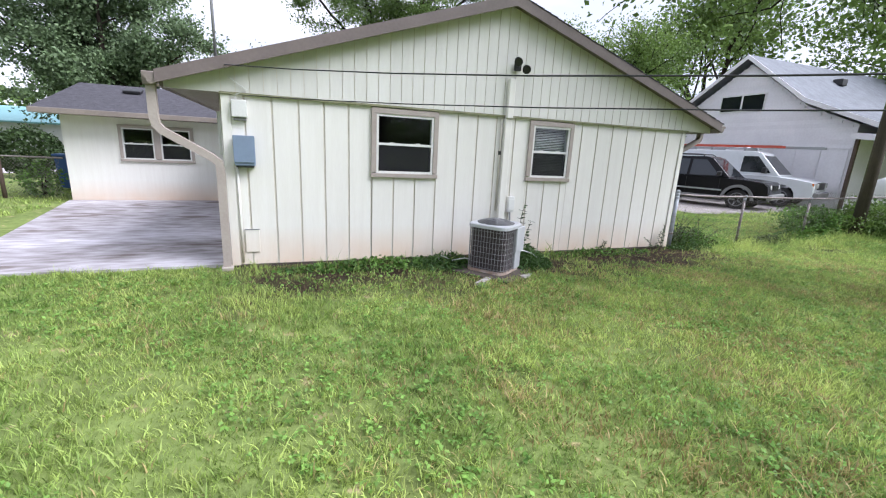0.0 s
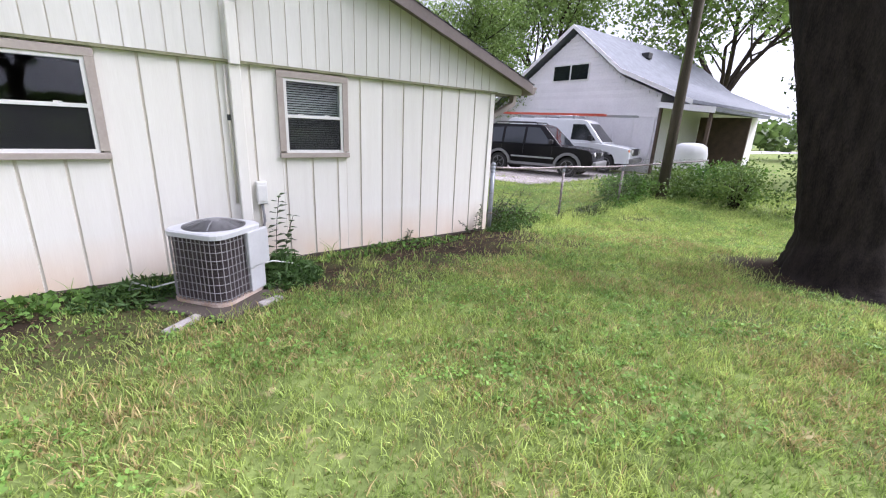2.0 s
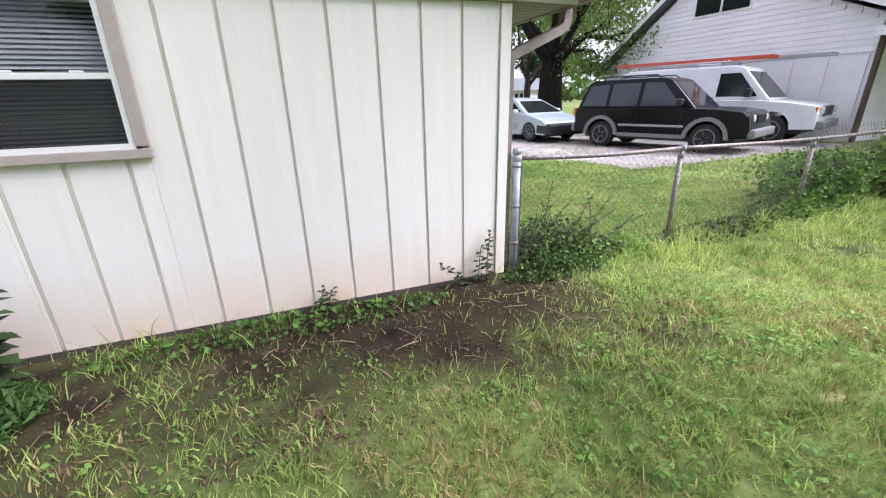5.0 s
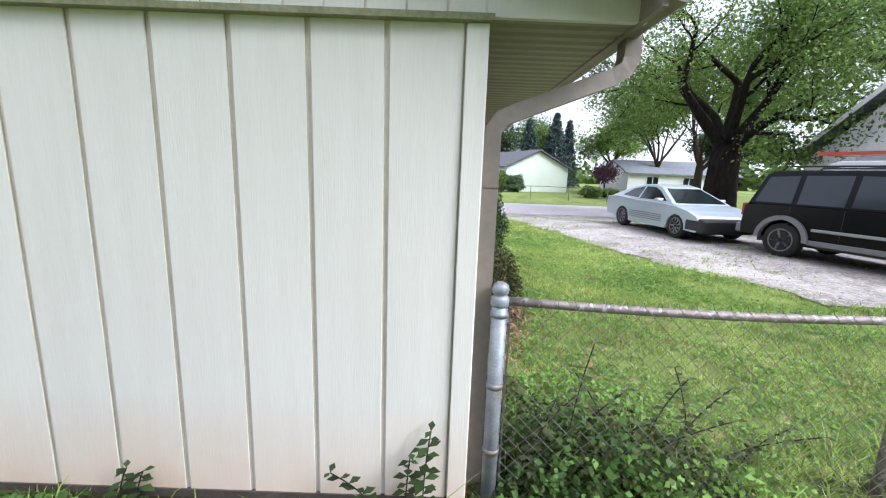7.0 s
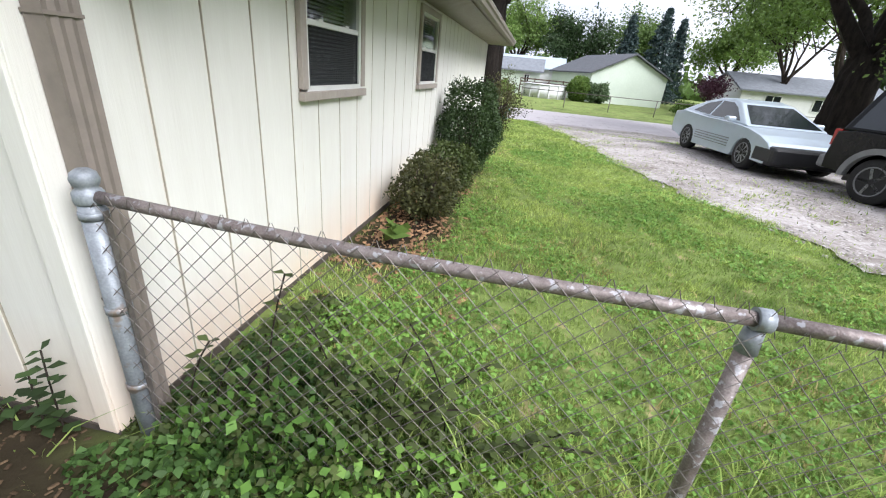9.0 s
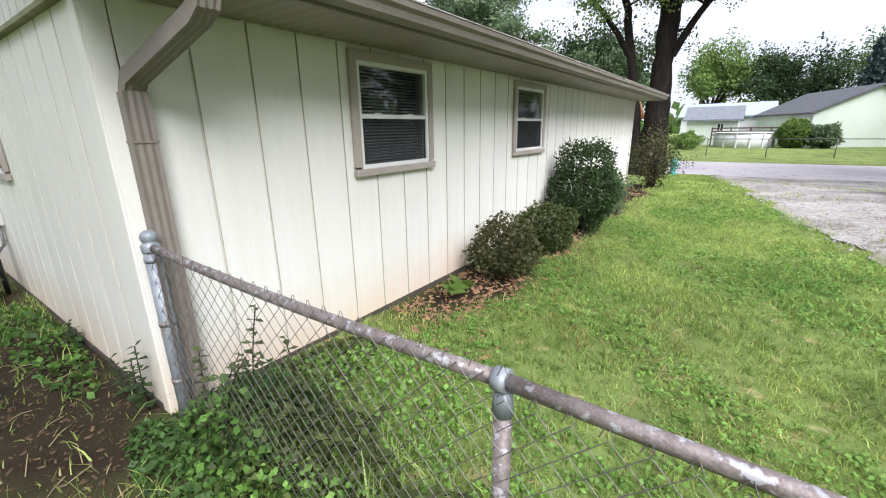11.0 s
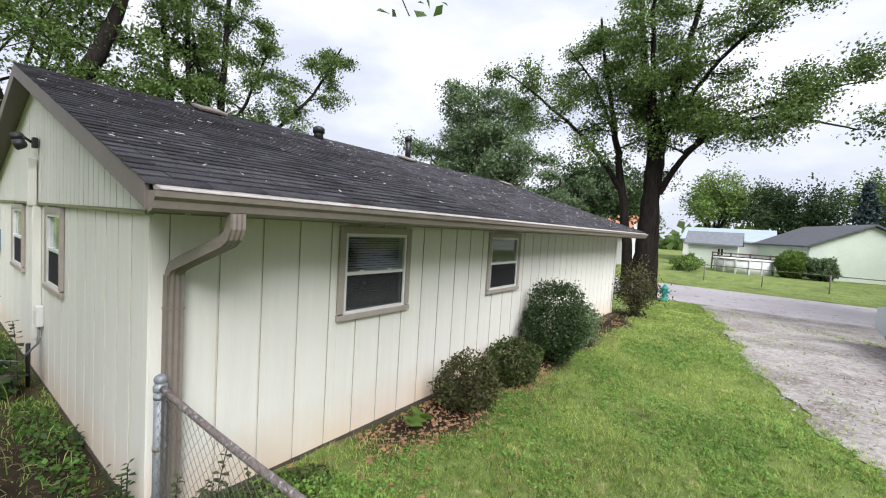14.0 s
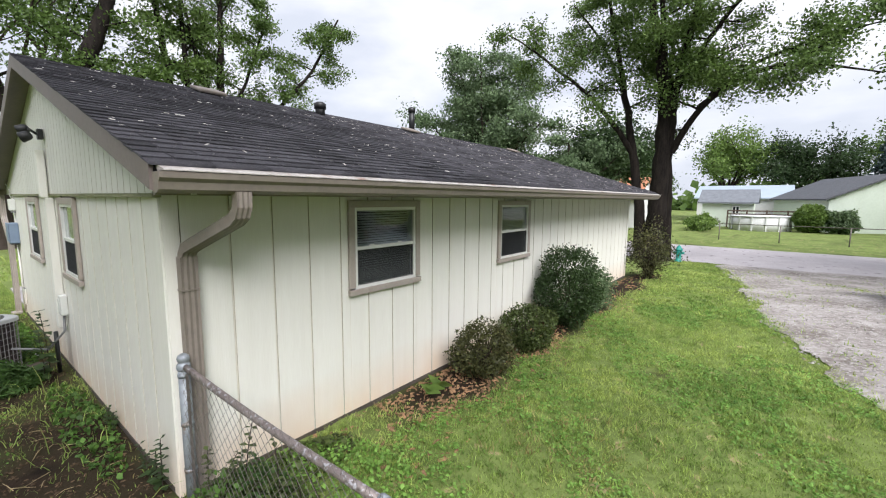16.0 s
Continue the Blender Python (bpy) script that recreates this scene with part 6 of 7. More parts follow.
for s in (-1, 1):
    part("side_moulding", one_box(-0.82, 0.82, s * 0.915 - 0.02, s * 0.915 + 0.02, 0.60, 0.655, bevel=0.008), M_ALLOY, suv, "silver side strip")
    part("rocker", one_box(-0.86, 0.86, s * 0.89 - 0.03, s * 0.89 + 0.03, 0.33, 0.43, bevel=0.012), M_GREY, suv)
    part("roof_rail", one_tube([(-1.7, s * 0.58, 1.77), (-1.62, s * 0.58, 1.84), (-0.1, s * 0.58, 1.85), (0.0, s * 0.58, 1.78)], 0.018, 8), M_BLACK, suv)
    bm = one_box(0.62, 0.76, s * 1.0 - 0.09, s * 1.0 + 0.09, 1.12, 1.27, bevel=0.03)
    part("mirror", bm, M_BLACK, suv)
    bm = bmesh.new()
    lathe(bm, [(0.10, 0.0), (0.10, 0.03), (0.07, 0.045)], 18)
    bmesh.ops.transform(bm, matrix=pose(2.12, s * 0.52, 0.80, 0, 90, 0), verts=bm.verts)
    part("headlight", bm, M_LAMP_W, suv, "round headlight")
    part("turn_signal", one_box(2.05, 2.13, s * 0.74 - 0.09, s * 0.74 + 0.09, 0.74, 0.84, bevel=0.015), M_LAMP_A, suv, "amber turn signal")
    part("tail_light", one_box(-2.22, -2.10, s * 0.78 - 0.09, s * 0.78 + 0.09, 0.78, 1.05, bevel=0.02), M_LAMP_R, suv, "red tail light")
    for dx in (-1.25, -0.37, 0.72):
        part("door_seam", one_box(dx - 0.004, dx + 0.004, s * 0.9 - 0.012, s * 0.9 + 0.012, 0.45, 1.04), M_BLACK, suv)
part("crossbar", one_box(-1.35, -1.31, -0.58, 0.58, 1.845, 1.865), M_BLACK, suv)
part("crossbar", one_box(-0.55, -0.51, -0.58, 0.58, 1.845, 1.865), M_BLACK, suv)
part("front_bumper", one_box(2.08, 2.30, -0.88, 0.88, 0.40, 0.60, bevel=0.05), M_GREY, suv)
part("rear_bumper", one_box(-2.30, -2.12, -0.88, 0.88, 0.40, 0.62, bevel=0.05), M_GREY, suv)
for k in range(7):
    part("grille_slot", one_box(2.14, 2.185, -0.33 + k * 0.1, -0.27 + k * 0.1, 0.70, 0.90, bevel=0.01), M_BLACK, suv)
part("chassis", one_box(-1.9, 1.9, -0.7, 0.7, 0.26, 0.45), M_BLACK, suv)

# silver coupe
wr = 0.32
lower = [(-2.20, 0.40), (-2.24, 0.66), (-2.18, 0.88), (-1.7, 0.94), (-0.6, 0.88), (0.8, 0.86), (1.3, 0.82), (1.75, 0.74), (2.05, 0.64), (2.2, 0.52), (2.22, 0.34), (2.1, 0.24)] + arch(1.34, 0.37, 0.25)[::-1] + [(0.9, 0.20), (-0.85, 0.20)] + arch(-1.22, 0.37, 0.25)[::-1] + [(-1.7, 0.28)]
cabin = [(-2.05, 0.90), (-1.55, 1.10), (-1.1, 1.24), (-0.65, 1.32), (-0.15, 1.34), (0.22, 1.27), (1.15, 0.84)]
coupe, coupe_body = vehicle("coupe", "silver two-door sports coupe with dark unpainted nose on the drive", "car", pose(6.54, 10.2, gzf(6.5, 10.0) + 0.02, 0, 0, -83.4), 0.87, lower, cabin, 0.85, 1.29, 0.55, M_SILVER, (-1.22, 1.34), wr,
                             [[(-0.48, 0.91), (-0.48, 1.26), (-0.05, 1.25), (0.28, 1.15), (0.78, 0.91)], [(-1.42, 0.96), (-1.05, 1.17), (-0.56, 1.26), (-0.56, 0.92)]], (0, 1, 5), rim_spokes=9)
part("nose", one_box(1.66, 2.31, -0.875, 0.875, 0.23, 0.585, bevel=0.07), M_BLACK, coupe, "dark unpainted front bumper")
for s in (-1, 1):
    for k in range(4):
        part("door_strake", one_box(-0.75, 0.75, s * 0.875 - 0.012, s * 0.875 + 0.012, 0.36 + k * 0.055, 0.375 + k * 0.055), M_GREY, coupe)
    part("mirror", one_box(0.55, 0.72, s * 0.92 - 0.09, s * 0.92 + 0.09, 0.88, 0.98, bevel=0.03), M_SILVER, coupe)
    part("turn_signal", one_box(1.72, 1.95, s * 0.84 - 0.025, s * 0.84 + 0.025, 0.44, 0.52, bevel=0.01), M_LAMP_A, coupe, "amber side marker")
    part("headlight", one_box(1.80, 2.08, s * 0.62 - 0.16, s * 0.62 + 0.16, 0.56, 0.63, bevel=0.02), M_LAMP_W, coupe)
    part("tail_light", one_box(-2.27, -2.15, s * 0.6 - 0.18, s * 0.6 + 0.18, 0.66, 0.80, bevel=0.02), M_LAMP_R, coupe)
part("rear_bumper", one_box(-2.28, -2.05, -0.82, 0.82, 0.32, 0.58, bevel=0.05), M_SILVER, coupe)
part("chassis", one_box(-1.8, 1.8, -0.65, 0.65, 0.16, 0.40), M_BLACK, coupe)

# white work van with ladders
wr = 0.37
lower = [(-2.75, 0.40), (-2.80, 0.70), (-2.76, 1.15), (1.35, 1.15), (2.10, 1.08), (2.62, 1.0), (2.70, 0.80), (2.70, 0.42)] + arch(1.75, 0.46, 0.40)[::-1] + [(1.2, 0.36), (-1.2, 0.36)] + arch(-1.72, 0.46, 0.40)[::-1]
cabin = [(-2.76, 1.13), (-2.68, 1.98), (-2.5, 2.06), (0.62, 2.06), (0.86, 1.98), (1.62, 1.13)]
van, van_body = vehicle("van", "white work van with ladder rack behind the SUV", "van", pose(11.1, 6.5, gzf(11.1, 6.5) + 0.02, 0, 0, suv_ang - 2), 1.0, lower, cabin, 1.14, 2.05, 0.80, M_WHITEV, (-1.72, 1.75), wr, [[(0.28, 1.24), (0.28, 1.86), (0.78, 1.86), (1.30, 1.24)]], (4,))
for s in (-1, 1):
    part("headlight", one_box(2.62, 2.74, s * 0.72 - 0.15, s * 0.72 + 0.15, 0.78, 0.96, bevel=0.02), M_LAMP_W, van)
    part("turn_signal", one_box(2.45, 2.66, s * 0.95 - 0.04, s * 0.95 + 0.04, 0.76, 0.96, bevel=0.015), M_LAMP_A, van)
    part("mirror", one_box(1.05, 1.2, s * 1.1 - 0.12, s * 1.1 + 0.12, 1.22, 1.45, bevel=0.03), M_BLACK, van)
    part("rack_rail", one_tube([(-2.5, s * 0.7, 2.18), (0.4, s * 0.7, 2.18)], 0.02, 8), M_ALLOY, van)
part("grille", one_box(2.66, 2.73, -0.52, 0.52, 0.72, 0.98, bevel=0.02), M_BLACK, van)
part("front_bumper", one_box(2.6, 2.84, -0.95, 0.95, 0.42, 0.62, bevel=0.04), M_GREY, van)
part("chassis", one_box(-2.5, 2.4, -0.75, 0.75, 0.28, 0.5), M_BLACK, van)
for k in range(3):
    part("rack_bar", one_box(-2.2 + k * 1.2, -2.14 + k * 1.2, -0.75, 0.75, 2.04, 2.2), M_ALLOY, van)


def ladder(label, material, dy, z, x0, x1):
    t = thing("ladder", label, "ladder", van.matrix_basis @ Matrix.Translation((0, dy, z)))
    for s in (-0.2, 0.2):
        part("rail", one_box(x0, x1, s - 0.018, s + 0.018, 0.0, 0.085, bevel=0.006), material, t)
    k = x0 + 0.15
    while k < x1:
        part("rung", one_tube([(k, -0.19, 0.04), (k, 0.19, 0.04)], 0.014, 6), M_ALLOY, t)
        k += 0.3


ladder("red fibreglass ladder on the van rack", M_RED, -0.40, 2.21, -3.1, 1.4)
ladder("pale aluminium ladder on the van rack", M_ALLOY, 0.35, 2.21, -2.6, 2.5)


# ---- neighbour's house ----
nh = thing("house", "white lap-sided neighbour house with grey gable roof", "house")
NX = 13.2
prof = [(14.2, 2.5), (8.4, 6.4), (5.7, 4.3), (2.5, 2.95)]


def n_top(y):
    return float(np.interp(y, [2.5, 5.7, 8.4, 14.2], [2.95, 4.3, 6.4, 2.5]))


bm = bmesh.new()
vs0 = [(13.8, -0.1), (13.8, 2.55), (8.4, 6.15), (5.7, 4.1), (3.9, 3.35), (3.9, -0.1)]
a = [bm.verts.new((NX + 0.02, y, z)) for y, z in vs0]
b = [bm.verts.new((NX + 12, y, z)) for y, z in vs0]
bm.faces.new(a)
bm.faces.new(b[::-1])
for k in range(len(vs0)):
    j = (k + 1) % len(vs0)
    bm.faces.new((a[k], b[k], b[j], a[j]))
bmesh.ops.recalc_face_normals(bm, faces=bm.faces)
nwall = part("wall", bm, M_LAP, nh)
z = 2.45
while z < 6.1:
    ys = [y for y in np.linspace(3.9, 13.8, 400) if n_top(y) - 0.2 > z + 0.16]
    if ys:
        bm = bmesh.new()
        y0, y1 = min(ys), max(ys)
        vs = [bm.verts.new(p) for p in ((NX - 0.022, y0, z), (NX - 0.022, y1, z), (NX + 0.015, y1, z), (NX + 0.015, y0, z), (NX - 0.004, y0, z + 0.16), (NX - 0.004, y1, z + 0.16), (NX + 0.015, y1, z + 0.16), (NX + 0.015, y0, z + 0.16))]
        for f in ((0, 1, 5, 4), (0, 3, 2, 1), (4, 5, 6, 7), (0, 4, 7, 3), (1, 2, 6, 5)):
            bm.faces.new([vs[q] for q in f])
        bmesh.ops.recalc_face_normals(bm, faces=bm.faces)
        part("board", bm, M_LAP, nwall)
    z += 0.16
for k in range(11):
    y = 4.0 + k * 0.9
    part("batten", one_box(NX - 0.018, NX + 0.01, y, y + 0.03, 0.1, 2.40), M_LAP, nwall)
nroof = None
for (y0, z0), (y1, z1) in zip(prof, prof[1:]):
    bm = bmesh.new()
    vs = [bm.verts.new(p) for p in ((NX - 0.35, y0, z0), (NX - 0.35, y1, z1), (NX + 12.3, y1, z1), (NX + 12.3, y0, z0), (NX - 0.35, y0, z0 + 0.12), (NX - 0.35, y1, z1 + 0.12), (NX + 12.3, y1, z1 + 0.12), (NX + 12.3, y0, z0 + 0.12))]
    for f in ((0, 1, 2, 3), (7, 6, 5, 4), (0, 4, 5, 1), (1, 5, 6, 2), (2, 6, 7, 3), (3, 7, 4, 0)):
        bm.faces.new([vs[q] for q in f])
    bmesh.ops.recalc_face_normals(bm, faces=bm.faces)
    slope = part("roof_slope", bm, M_ROOFGREY, nh, "blue-grey shingle roof slope")
    nroof = nroof or slope
for (y0, z0), (y1, z1) in zip(prof, prof[1:]):
    bm = bmesh.new()
    vs = [bm.verts.new(p) for p in ((NX - 0.38, y0, z0 - 0.06), (NX - 0.38, y1, z1 - 0.06), (NX - 0.38, y1, z1 + 0.125), (NX - 0.38, y0, z0 + 0.125), (NX - 0.352, y0, z0 - 0.06), (NX - 0.352, y1, z1 - 0.06), (NX - 0.352, y1, z1 + 0.125), (NX - 0.352, y0, z0 + 0.125))]
    for f in ((0, 1, 2, 3), (7, 6, 5, 4), (0, 4, 5, 1), (2, 6, 7, 3), (1, 5, 6, 2), (0, 3, 7, 4)):
        bm.faces.new([vs[q] for q in f])
    bmesh.ops.recalc_face_normals(bm, faces=bm.faces)
    part("barge_board", bm, M_LAP, nroof)
part("roof_vent", one_box(NX + 4, NX + 4.4, 6.9, 7.3, 5.45, 5.75, bevel=0.03), M_BLACK, nroof)
win = part("window", one_box(NX - 0.04, NX - 0.018, 7.45, 9.55, 4.05, 4.85), M_VINYL, nh)
part("pane", one_box(NX - 0.06, NX - 0.042, 7.52, 8.45, 4.12, 4.78), M_CARGLASS, win)
part("pane", one_box(NX - 0.06, NX - 0.042, 8.55, 9.48, 4.12, 4.78), M_CARGLASS, win)
cp = thing("carport", "dark open carport with low grey roof beside the house", "carport")
bm = bmesh.new()
prism(bm, [(1.7, 2.65), (3.85, 2.86), (3.85, 3.00), (1.7, 2.79)], NX - 0.35, NX + 6)
for v in bm.verts:
    v.co.x, v.co.y = v.co.y, v.co.x
bmesh.ops.recalc_face_normals(bm, faces=bm.faces)
part("roof", bm, M_ROOFGREY, cp)
bm = bmesh.new()
prism(bm, [(1.65, 2.59), (3.85, 2.80), (3.85, 3.02), (1.65, 2.81)], NX - 0.40, NX - 0.355)
for v in bm.verts:
    v.co.x, v.co.y = v.co.y, v.co.x
bmesh.ops.recalc_face_normals(bm, faces=bm.faces)
part("fascia", bm, M_LAP, cp)
part("back_wall", one_box(NX + 4.0, NX + 4.1, 1.8, 3.85, 0.0, 2.62), M_WOODDK, cp)
for py, pz in ((1.85, 2.66), (3.75, 2.84)):
    part("post", one_box(NX - 0.2, NX - 0.08, py - 0.05, py + 0.05, 0.0, pz), M_WOODDK, cp)
grill = thing("covered_grill", "rounded pale tarpaulin-covered grill by the carport", "covered grill", pose(10.6, 1.3, gzf(10.6, 1.3)))
bm = bmesh.new()
lathe(bm, [(0.56, 0.0), (0.54, 0.5), (0.52, 1.05), (0.46, 1.27), (0.30, 1.36), (0.05, 1.38)], 12)
part("cover", bm, M_FARWHITE, grill)


# ---- houses and yard across the street ----
def far_house(name, label, x0, x1, y0, y1, eave, peak, axis, wall, roofm, wins=(), cat="house", zb=-0.45, m=None):
    t = thing(name, label, cat, m)
    bm = bmesh.new()
    box(bm, x0, x1, y0, y1, zb, eave)
    if axis == "y":
        prism(bm, [(x0, eave), (x1, eave), ((x0 + x1) / 2, peak - 0.05)], y0, y1)
    else:
        q = prism(bm, [(y0, eave), (y1, eave), ((y0 + y1) / 2, peak - 0.05)], x0, x1)
        for v in q:
            v.co.x, v.co.y = v.co.y, v.co.x
    bmesh.ops.recalc_face_normals(bm, faces=bm.faces)
    w = part("wall", bm, wall, t)
    o = 0.35
    mid = ((x0 + x1) / 2, (y0 + y1) / 2)
    drop = o * (peak - eave) / (((x1 - x0) if axis == "y" else (y1 - y0)) / 2)
    for s in (0, 1):
        if axis == "y":
            xe = x0 - o if s == 0 else x1 + o
            vs = [(xe, y0 - o, eave - drop), (mid[0], y0 - o, peak), (mid[0], y1 + o, peak), (xe, y1 + o, eave - drop)]
        else:
            ye = y0 - o if s == 0 else y1 + o
            vs = [(x0 - o, ye, eave - drop), (x0 - o, mid[1], peak), (x1 + o, mid[1], peak), (x1 + o, ye, eave - drop)]
        bm = bmesh.new()
        lo = [bm.verts.new(v) for v in vs]
        hi = [bm.verts.new((x, y, z + 0.14)) for x, y, z in vs]
        bm.faces.new(lo)
        bm.faces.new(hi[::-1])
        for k in range(4):
            bm.faces.new((lo[k], hi[k], hi[(k + 1) % 4], lo[(k + 1) % 4]))
        bmesh.ops.recalc_face_normals(bm, faces=bm.faces)
        part("roof_slope", bm, roofm, t)
    for wx, wz, ww, wh in wins:
        wd = part("window", one_box(wx, wx + ww, y0 - 0.06, y0 - 0.002, wz, wz + wh), M_VINYL, t)
        part("pane", one_box(wx + 0.08, wx + ww / 2 - 0.04, y0 - 0.075, y0 - 0.062, wz + 0.08, wz + wh - 0.08), M_CARGLASS, wd)
        part("pane", one_box(wx + ww / 2 + 0.04, wx + ww - 0.08, y0 - 0.075, y0 - 0.062, wz + 0.08, wz + wh - 0.08), M_CARGLASS, wd)
    return t


far_house("house", "pale green sided house with dark shingle gable roof", 0.0, 7.9, 0.0, 10.7, 2.42, 4.25, "y", M_FARWALL, M_ROOFDARK, (), m=pose(6.6, 44.0, 0, 0, 0, 18.5))
far_house("shed", "white barn shed with grey rounded roof and small window", -2.35, 1.75, 47, 51, 2.1, 3.15, "x", M_FARWALL, M_ROOFGREY, ((0.1, 0.95, 0.6, 0.75),), "shed")
far_house("house", "white house with pale roof behind the shed", -3.9, 4.5, 56, 64, 2.5, 3.85, "x", M_FARWHITE, M_ROOFPALE, ())
far_house("house", "low house with orange-brown roof across the street", -22.0, -6.4, 38, 46, 2.4, 4.2, "x", M_FARWHITE, M_ORANGE, ((-9.0, 0.6, 1.2, 1.1),))
far_house("house", "white low house across the street behind trees", 20.0, 32.0, 44, 52, 2.2, 3.6, "x", M_FARWHITE, M_ROOFGREY, ((22, 0.8, 1.4, 1.1), (26, 0.8, 1.4, 1.1)))
far_house("house", "white neighbour house with teal roof beyond the patio fence", -44, -25.5, 42, 50, 2.3, 3.6, "x", M_FARWHITE, M_ROOFTEAL, ((-29, 0.9, 1.3, 1.0),), zb=-0.4)
pool = thing("swimming_pool", "round white above-ground pool with dark deck rail", "pool", pose(2.35, 43.6, -0.4))
part("wall", one_tube([(0, 0, 0), (0, 0, 1.27)], 2.08, 32), M_FARWHITE, pool)
part("rim", one_tube([(0, 0, 1.275), (0, 0, 1.33)], 2.16, 32), M_POOL, pool)
for k in range(14):
    a = 2 * math.pi * k / 14
    part("upright", one_box(-0.05, 0.05, -0.03, 0.03, 0, 1.33, m=pose(2.12 * math.cos(a), 2.12 * math.sin(a), 0, 0, 0, math.degrees(a) + 90)), M_FARWHITE, pool)
rail = thing("deck_rail", "dark brown wooden deck railing beside the pool", "railing", pose(1.2, 46.0, -0.4))
for z in (1.0, 1.3, 1.6):
    part("slat", one_box(-1.4, 4.6, -0.04, 0.04, z, z + 0.12), M_WOODDK, rail)
for k in range(5):
    part("post", one_box(-1.4 + k * 1.45, -1.28 + k * 1.45, -0.06, 0.06, 0, 1.75), M_WOODDK, rail)
bush("bush", "round bright yellow-green shrub across the street", 5.55, 42.6, 1.12, 1.0, 2.2, 61, M_LEAF_L, 5000, 0.2, 0.06)
bush("bush", "loose pale green shrub across the street", 7.35, 42.6, 0.95, 0.9, 1.6, 62, M_LEAF_G, 3500, 0.2, 0.25)
bush("bush", "low green hedge shrubs by the far yard", -1.5, 40.5, 0.8, 3.2, 1.2, 63, M_LEAF_L, 4000, 0.18, 0.3)
bush("bush", "round dark green bush beyond the patio fence", -16.6, 15.5, 1.1, 1.1, 1.9, 64, M_BOX, 4500, 0.14, 0.08)
bush("bush", "overgrown shrub at the patio fence", -12.75, 7.4, 0.35, 0.35, 0.8, 65, M_IVY, 1200, 0.08, 0.3)
bush("bush", "low green shrub in the yard across the road", 13.2, 36.0, 0.9, 0.7, 1.0, 66, M_LEAF_L, 1800, 0.16, 0.2)
bush("bush", "low green shrub in the yard across the road", 15.2, 36.5, 0.8, 0.7, 0.9, 67, M_LEAF_L, 1800, 0.16, 0.2)
kerb_f = thing("chain_link_fence", "low dark chain-link fence along the far side of the street", "fence")
fx0, fx1, fy = 0.6, 26.0, 30.5
k = fx0
while k < fx1:
    part("line_post", one_tube([(k, fy, -0.5), (k, fy, 0.75)], 0.03, 6), M_WIRE, kerb_f)
    k += 3.0
part("top_rail", one_tube([(fx0, fy, 0.73), (fx1, fy, 0.73)], 0.025, 6), M_WIRE, kerb_f)
part("side_rail", one_tube([(fx0, fy, 0.73), (fx0 - 1.5, fy + 14, 0.73)], 0.025, 6), M_WIRE, kerb_f)
lf = thing("chain_link_fence", "old chain-link fence with dark posts beside the patio", "fence")
for px, py in ((-13.3, 7.0), (-15.8, 7.4), (-18.3, 7.8)):
    part("line_post", one_tube([(px, py, -0.1), (px, py, 1.08)], 0.045, 8), M_WOODDK, lf)
part("top_rail", one_tube([(-12.0, 6.8, 1.02), (-18.3, 7.8, 1.02)], 0.022, 8), M_WIRE, lf)
bm = chain_link(6.3, 0.95, 0.08, 0.002)
bmesh.ops.transform(bm, matrix=Matrix.Translation((-18.3, 7.8, 0.05)) @ Matrix.Rotation(math.atan2(-1.0, 6.3), 4, "Z"), verts=bm.verts)
part("wire_mesh", bm, M_WIRE, lf)


def bin_(label, x, y, material, s=1.0):
    t = thing("wheeled_bin", label, "bin", pose(x, y, gzf(x, y)))
    bm = bmesh.new()
    box(bm, -0.26 * s, 0.26 * s, -0.28 * s, 0.28 * s, 0.06, 0.95 * s, bevel=0.03)
    for v in bm.verts:
        k = 0.82 + 0.18 * v.co.z / (0.95 * s)
        v.co.x *= k
        v.co.y *= k
    part("tub", bm, material, t)
    part("lid", one_box(-0.29 * s, 0.29 * s, -0.32 * s, 0.32 * s, 0.955 * s, 1.03 * s, bevel=0.025), material, t)
    for q in (-0.2, 0.2):
        part("wheel", one_tube([(q - 0.03, 0.27 * s, 0.1), (q + 0.03, 0.27 * s, 0.1)], 0.1, 12), M_RUBBER, t)


bin_("blue plastic wheeled bin behind the patio fence", -12.9, 9.4, M_BLUEBIN)
bin_("dark green wheeled bin at the far kerb", -5.6, 29.5, M_GREENBIN, 1.1)
hyd = thing("fire_hydrant", "small teal fire hydrant on the grass by the street", "hydrant", pose(0.35, 17.75, gzf(0.35, 17.75)))
bm = bmesh.new()
lathe(bm, [(0.15, 0.0), (0.15, 0.05), (0.10, 0.07), (0.10, 0.45), (0.14, 0.47), (0.14, 0.52), (0.11, 0.55), (0.07, 0.63), (0.03, 0.66), (0.03, 0.70)], 14)
part("barrel", bm, M_TEAL, hyd)
part("nozzle", one_tube([(-0.19, 0, 0.38), (0.19, 0, 0.38)], 0.055, 10), M_TEAL, hyd)
part("nozzle", one_tube([(0, 0, 0.38), (0, -0.19, 0.38)], 0.07, 10), M_TEAL, hyd)

